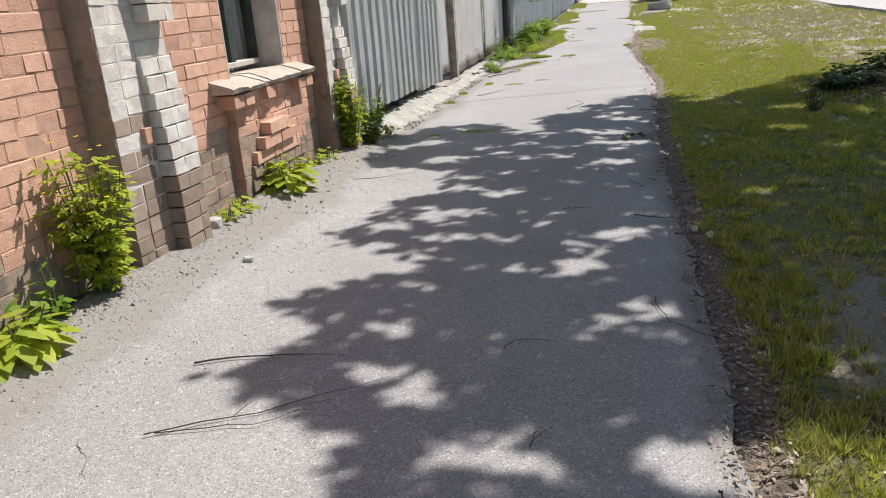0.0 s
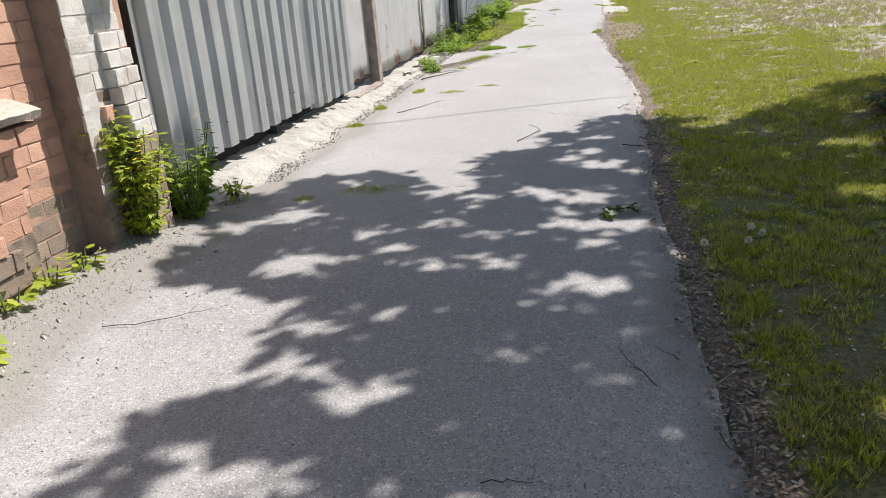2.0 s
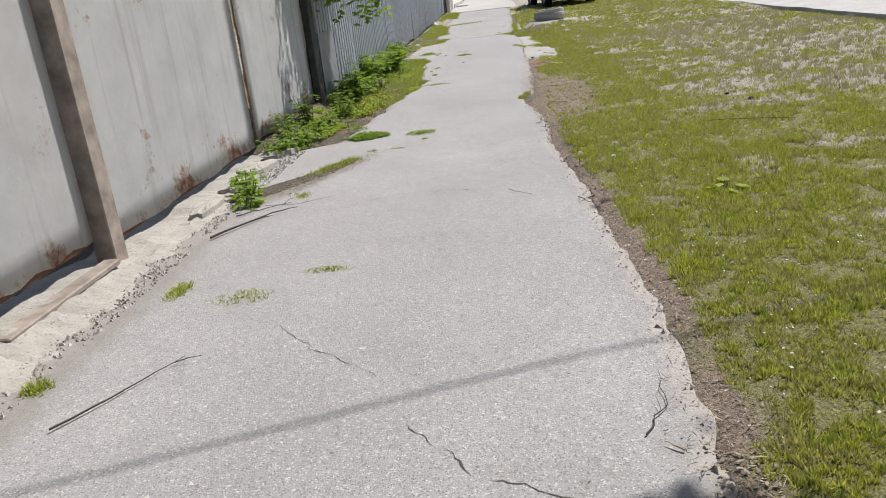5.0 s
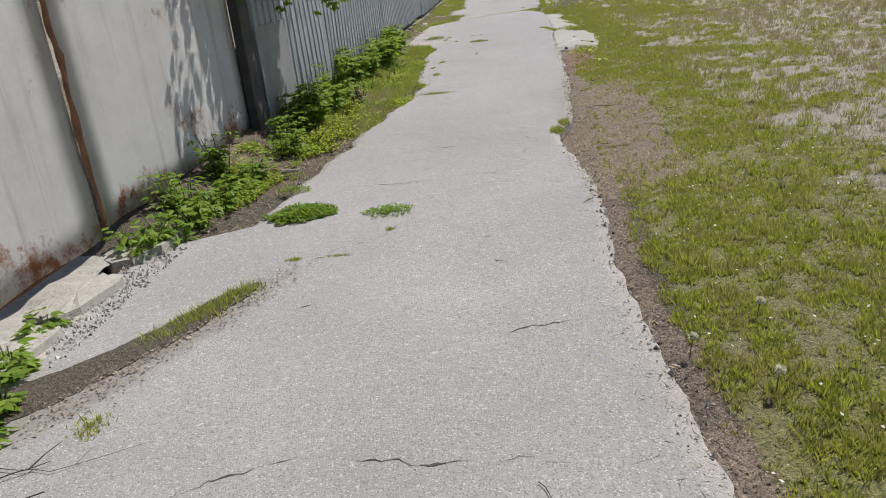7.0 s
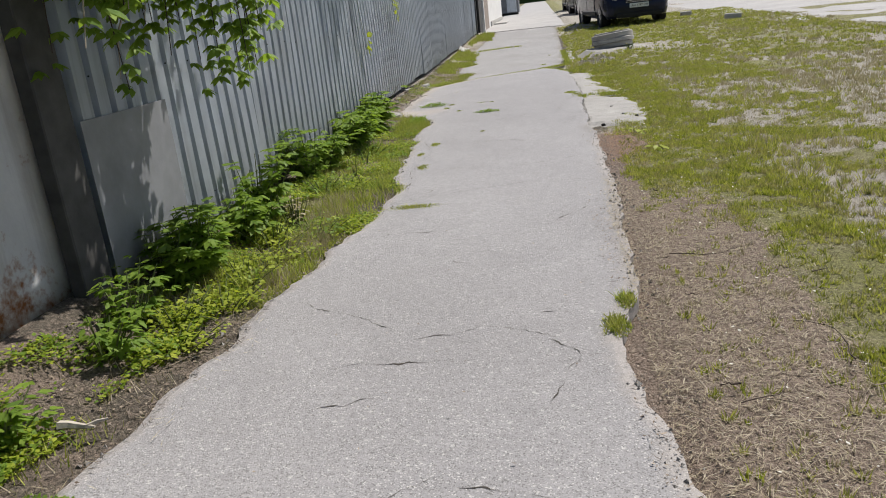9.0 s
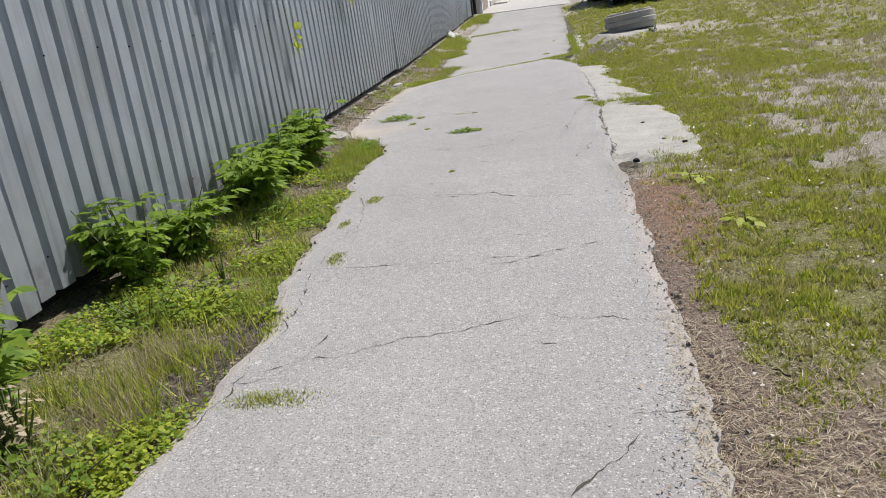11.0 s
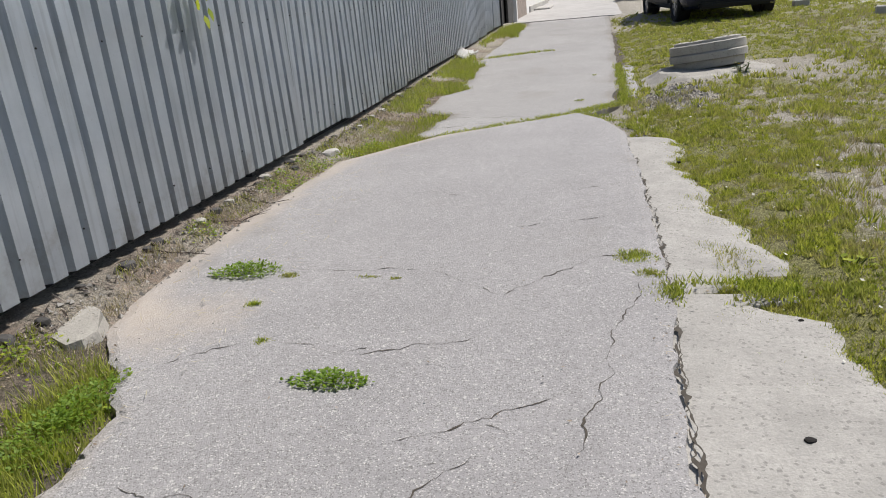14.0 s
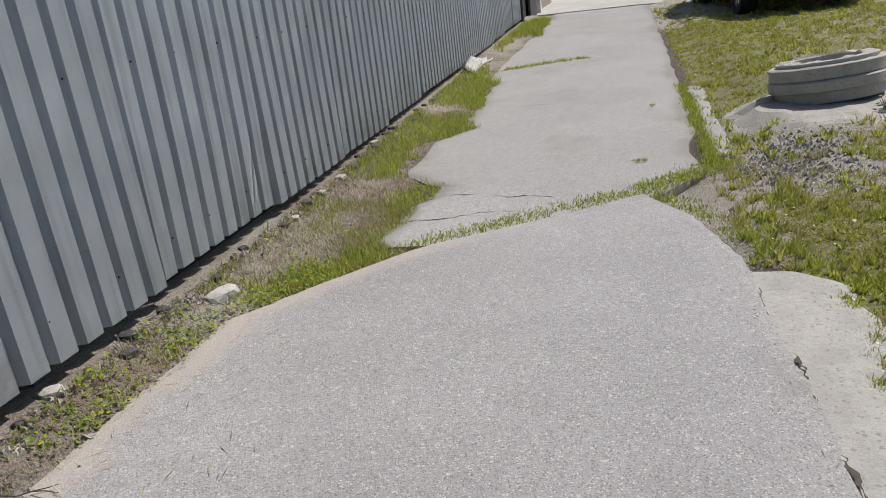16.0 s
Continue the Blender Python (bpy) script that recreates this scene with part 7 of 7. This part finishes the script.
def twig(points, radius, label, mat="twig", forks=1):
    """A crooked twig lying on the ground."""
    top = bmesh.new()
    pts = [Vector(p) for p in points]
    fine = []
    for a, b in zip(pts, pts[1:]):
        for k in range(4):
            p = a.lerp(b, k / 4)
            fine.append((p.x + random.uniform(-0.008, 0.008), p.y + random.uniform(-0.008, 0.008)))
    fine.append((pts[-1].x, pts[-1].y))
    line = [Vector((x, y, on_path(x, y) + radius + 0.004 + random.uniform(0, 0.006))) for x, y in fine]
    tube(top, line, [radius * (1 - 0.75 * k / (len(line) - 1)) for k in range(len(line))], 5)
    for _ in range(forks):
        k = random.randrange(2, len(line) - 1)
        d = (line[k] - line[k - 1]).normalized()
        s = random.choice((-1, 1))
        e = Vector((d.x * 0.7 - s * d.y * 0.7, d.y * 0.7 + s * d.x * 0.7, 0.1)) * random.uniform(0.05, 0.13)
        tube(top, [line[k], line[k] + e * 0.5 + Vector((0, 0, 0.004)), line[k] + e], (radius * 0.5, radius * 0.4, radius * 0.2), 4)
    ob = part("twig", top, mat)
    return tagged(ob, label, "twig", group="fallen twigs")


TWIGS_HOUSE = (
    ((-1.22, 2.93), (-0.98, 3.0), (-0.72, 3.02), 0.008), ((-1.12, 2.47), (-0.82, 2.62), (-0.48, 2.88), 0.005), ((-1.10, 2.48), (-0.8, 2.55), (-0.62, 2.72), 0.004),
    ((0.38, 3.6), (0.42, 3.38), (0.62, 3.22), 0.005), ((-0.14, 3.12), (-0.10, 3.18), (-0.05, 3.22), 0.004), ((0.02, 2.52), (0.03, 2.58), (0.03, 2.62), 0.004),
    ((0.55, 2.9), (0.62, 2.75), (0.66, 2.6), 0.005), ((0.32, 4.72), (0.45, 4.68), (0.58, 4.72), 0.006), ((-0.05, 4.85), (0.03, 4.86), (0.1, 4.85), 0.004),
    ((-0.28, 8.5), (-0.15, 8.8), (-0.2, 8.99), 0.008), ((-0.5, 7.72), (-0.42, 7.86), (-0.3, 7.85), 0.004),
)
TWIGS_GATE = (
    ((-1.42, 9.75), (-1.28, 10.0), (-1.16, 10.22), 0.009), ((-1.62, 12.2), (-1.5, 12.3), (-1.32, 12.42), 0.009), ((-1.62, 11.75), (-1.42, 12.14), (-1.25, 12.28), 0.016), ((-1.5, 12.4), (-1.3, 12.38), (-1.05, 12.5), 0.003),
    ((0.08, 12.28), (0.17, 12.15), (0.22, 12.12), 0.003), ((0.48, 12.0), (0.52, 11.9), (0.56, 11.85), 0.006), ((0.36, 14.45), (0.42, 14.55), (0.47, 14.65), 0.005),
)
TWIGS_FENCE = (
    ((0.62, 16.95), (0.80, 16.9), (1.0, 17.0), 0.004), ((0.60, 15.55), (0.72, 15.6), (0.8, 15.72), 0.004), ((1.0, 15.8), (1.03, 15.95), (1.0, 16.1), 0.006), ((1.95, 12.6), (2.15, 12.9), (2.2, 13.4), 0.006), ((1.7, 13.9), (2.0, 13.85), (2.3, 13.7), 0.006),
    ((-1.95, 23.55), (-1.8, 23.7), (-1.68, 23.68), 0.008), ((-1.94, 24.1), (-1.78, 24.25), (-1.7, 24.5), 0.010), ((-1.93, 24.6), (-1.8, 24.62), (-1.66, 24.7), 0.009),
    ((0.42, 9.55), (0.5, 9.7), (0.52, 9.9), 0.005), ((0.40, 8.3), (0.52, 8.25), (0.62, 8.3), 0.008), ((0.38, 5.3), (0.3, 5.45), (0.28, 5.6), 0.004), ((-1.55, 5.62), (-1.35, 5.7), (-1.2, 5.8), 0.004),
)
for a, b, c, r in TWIGS_HOUSE + TWIGS_GATE + TWIGS_FENCE:
    twig([(*p, 0) for p in (a, b, c)], r * 0.5, "thin dark fallen twig on the asphalt" if c[0] < 0.5 else "thin dark fallen twig at the path edge")
twig([(-1.55, 15.52, 0), (-1.42, 15.50, 0)], 0.018, "pale broken branch stub on the verge", "bone", 1)
for _ in range(46):
    y = random.uniform(1.8, 9.6)
    x = float(right_edge(y)) + random.uniform(-0.10, 0.16)
    a = random.uniform(0, math.tau)
    r = random.uniform(0.03, 0.10)
    twig([(x, y, 0), (x + r * math.cos(a), y + r * math.sin(a), 0)], random.uniform(0.002, 0.005), "short twig in the litter at the path edge", random.choice(("twig", "twig", "pale_twig")), 0)
for _ in range(16):
    y = random.uniform(14.9, 18.3)
    x = float(right_edge(y)) + random.uniform(0.05, 0.75)
    a = random.uniform(0, math.tau)
    r = random.uniform(0.03, 0.09)
    twig([(x, y, 0), (x + r * math.cos(a), y + r * math.sin(a), 0)], random.uniform(0.002, 0.004), "short stick on the dead brown patch", random.choice(("twig", "pale_twig", "pale_twig")), 0)

# ---- bricks of the house ----
def plain_parent(ob, parent):
    ob.parent = parent
    ob.matrix_parent_inverse = Matrix()
    return ob


for y0, y1 in PIL:
    # body in the darker brick, so shade on its near side is partly colour
    bm = bmesh.new()
    box(bm, WALL - 0.02, WALL + 0.134, y0 + 0.004, y1 - 0.004, -0.1, 3.3)
    pil = under(part("pilaster", bm, "old_brick", label="limed brick pilaster"))
    bm = bmesh.new()
    box(bm, WALL + 0.132, WALL + 0.1365, y0 + 0.006, y1 - 0.006, 0.32, 3.3)
    coat = part("lime_coat", bm, "lime", pil, "worn white lime coat")
    lay_courses(WALL + 0.1384, y0, y1, -0.03, 1.5, pil, pilaster_kind, depth=0.012)
    # battered toe on the far half of the pilaster, course by course, widest at knee height
    mid = y0 + (y1 - y0) * 0.50
    for base, high in ((-0.03, 1.06), (1.16, 1.95)):
        z = base + COURSE / 2
        while z < high:
            f = (high - z) / (high - base)
            out = 0.085 * math.sin(min(1.0, f * 1.9) * math.pi / 2) * (1 - 0.25 * max(0.0, f - 0.6))
            slip = 0.05 * f + random.uniform(-0.002, 0.002)
            cut = mid + slip + random.choice((0.09, 0.14))
            kind = "limed" if z > 0.62 or (z > 0.42 and random.random() < 0.6) else "old_brick"
            for a, b in ((mid + slip, cut), (cut, y1)):
                lay_brick(WALL + 0.1384 + out, (a + b) / 2, z, round(b - a - 0.004, 2), kind, pil, depth=round(out + 0.02, 3))
            z += COURSE
    lay_brick(WALL + 0.165, mid - 0.04, 0.66, 0.06, "brick", pil, depth=0.06)

lay_courses(WALL + 0.0, 2.35, PIL[0][0], -0.03, 1.42, wall, face_kind)
lay_courses(WALL + 0.0, PIL[0][1], PIL[1][0], -0.03, 1.36, wall, face_kind, hole=(WIN0, WIN1, SILL - 0.09))
# apron: header course under the sill and a stepped ornament
apron = bpy.data.objects["apron"]
lay_courses(WALL + 0.061, 4.93, 5.93, -0.03, SILL - 0.12, apron, face_kind, depth=0.014)
for k in range(5):
    y = 4.90 + 0.13 * k if k < 2 else (5.06 + 0.27 * (k - 1) if k == 2 else 5.45 + 0.13 * k)
    lay_brick(WALL + 0.122, y, SILL - 0.140, 0.12, "brick", apron, depth=0.15)
for k in range(4):
    lay_brick(WALL + 0.085, 5.18 + 0.126 * k, SILL - 0.145, 0.12, "brick", apron, depth=0.1)
for r, (a, b, out) in enumerate(((5.0, 5.85, 0.04), (5.02, 5.82, 0.05), (5.06, 5.74, 0.06), (5.14, 5.66, 0.085), (5.22, 5.55, 0.095))):
    y = a
    while y < b - 0.05:
        end = min(y + (0.12 if (r + int(y * 10)) % 2 else 0.25), b)
        lay_brick(WALL + 0.036 + out, (y + end) / 2, 0.10 + COURSE * (r + 0.5), round(end - y - 0.01, 2), "old_brick" if r < 2 else "brick", apron, depth=0.12)
        y = end
# ledge of the next window, just inside the walk's start
lay_brick(WALL + 0.09, 2.70, 0.70, 0.25, "limed", wall, depth=0.12)
lay_brick(WALL + 0.07, 2.70, 0.62, 0.25, "brick", wall, depth=0.10)
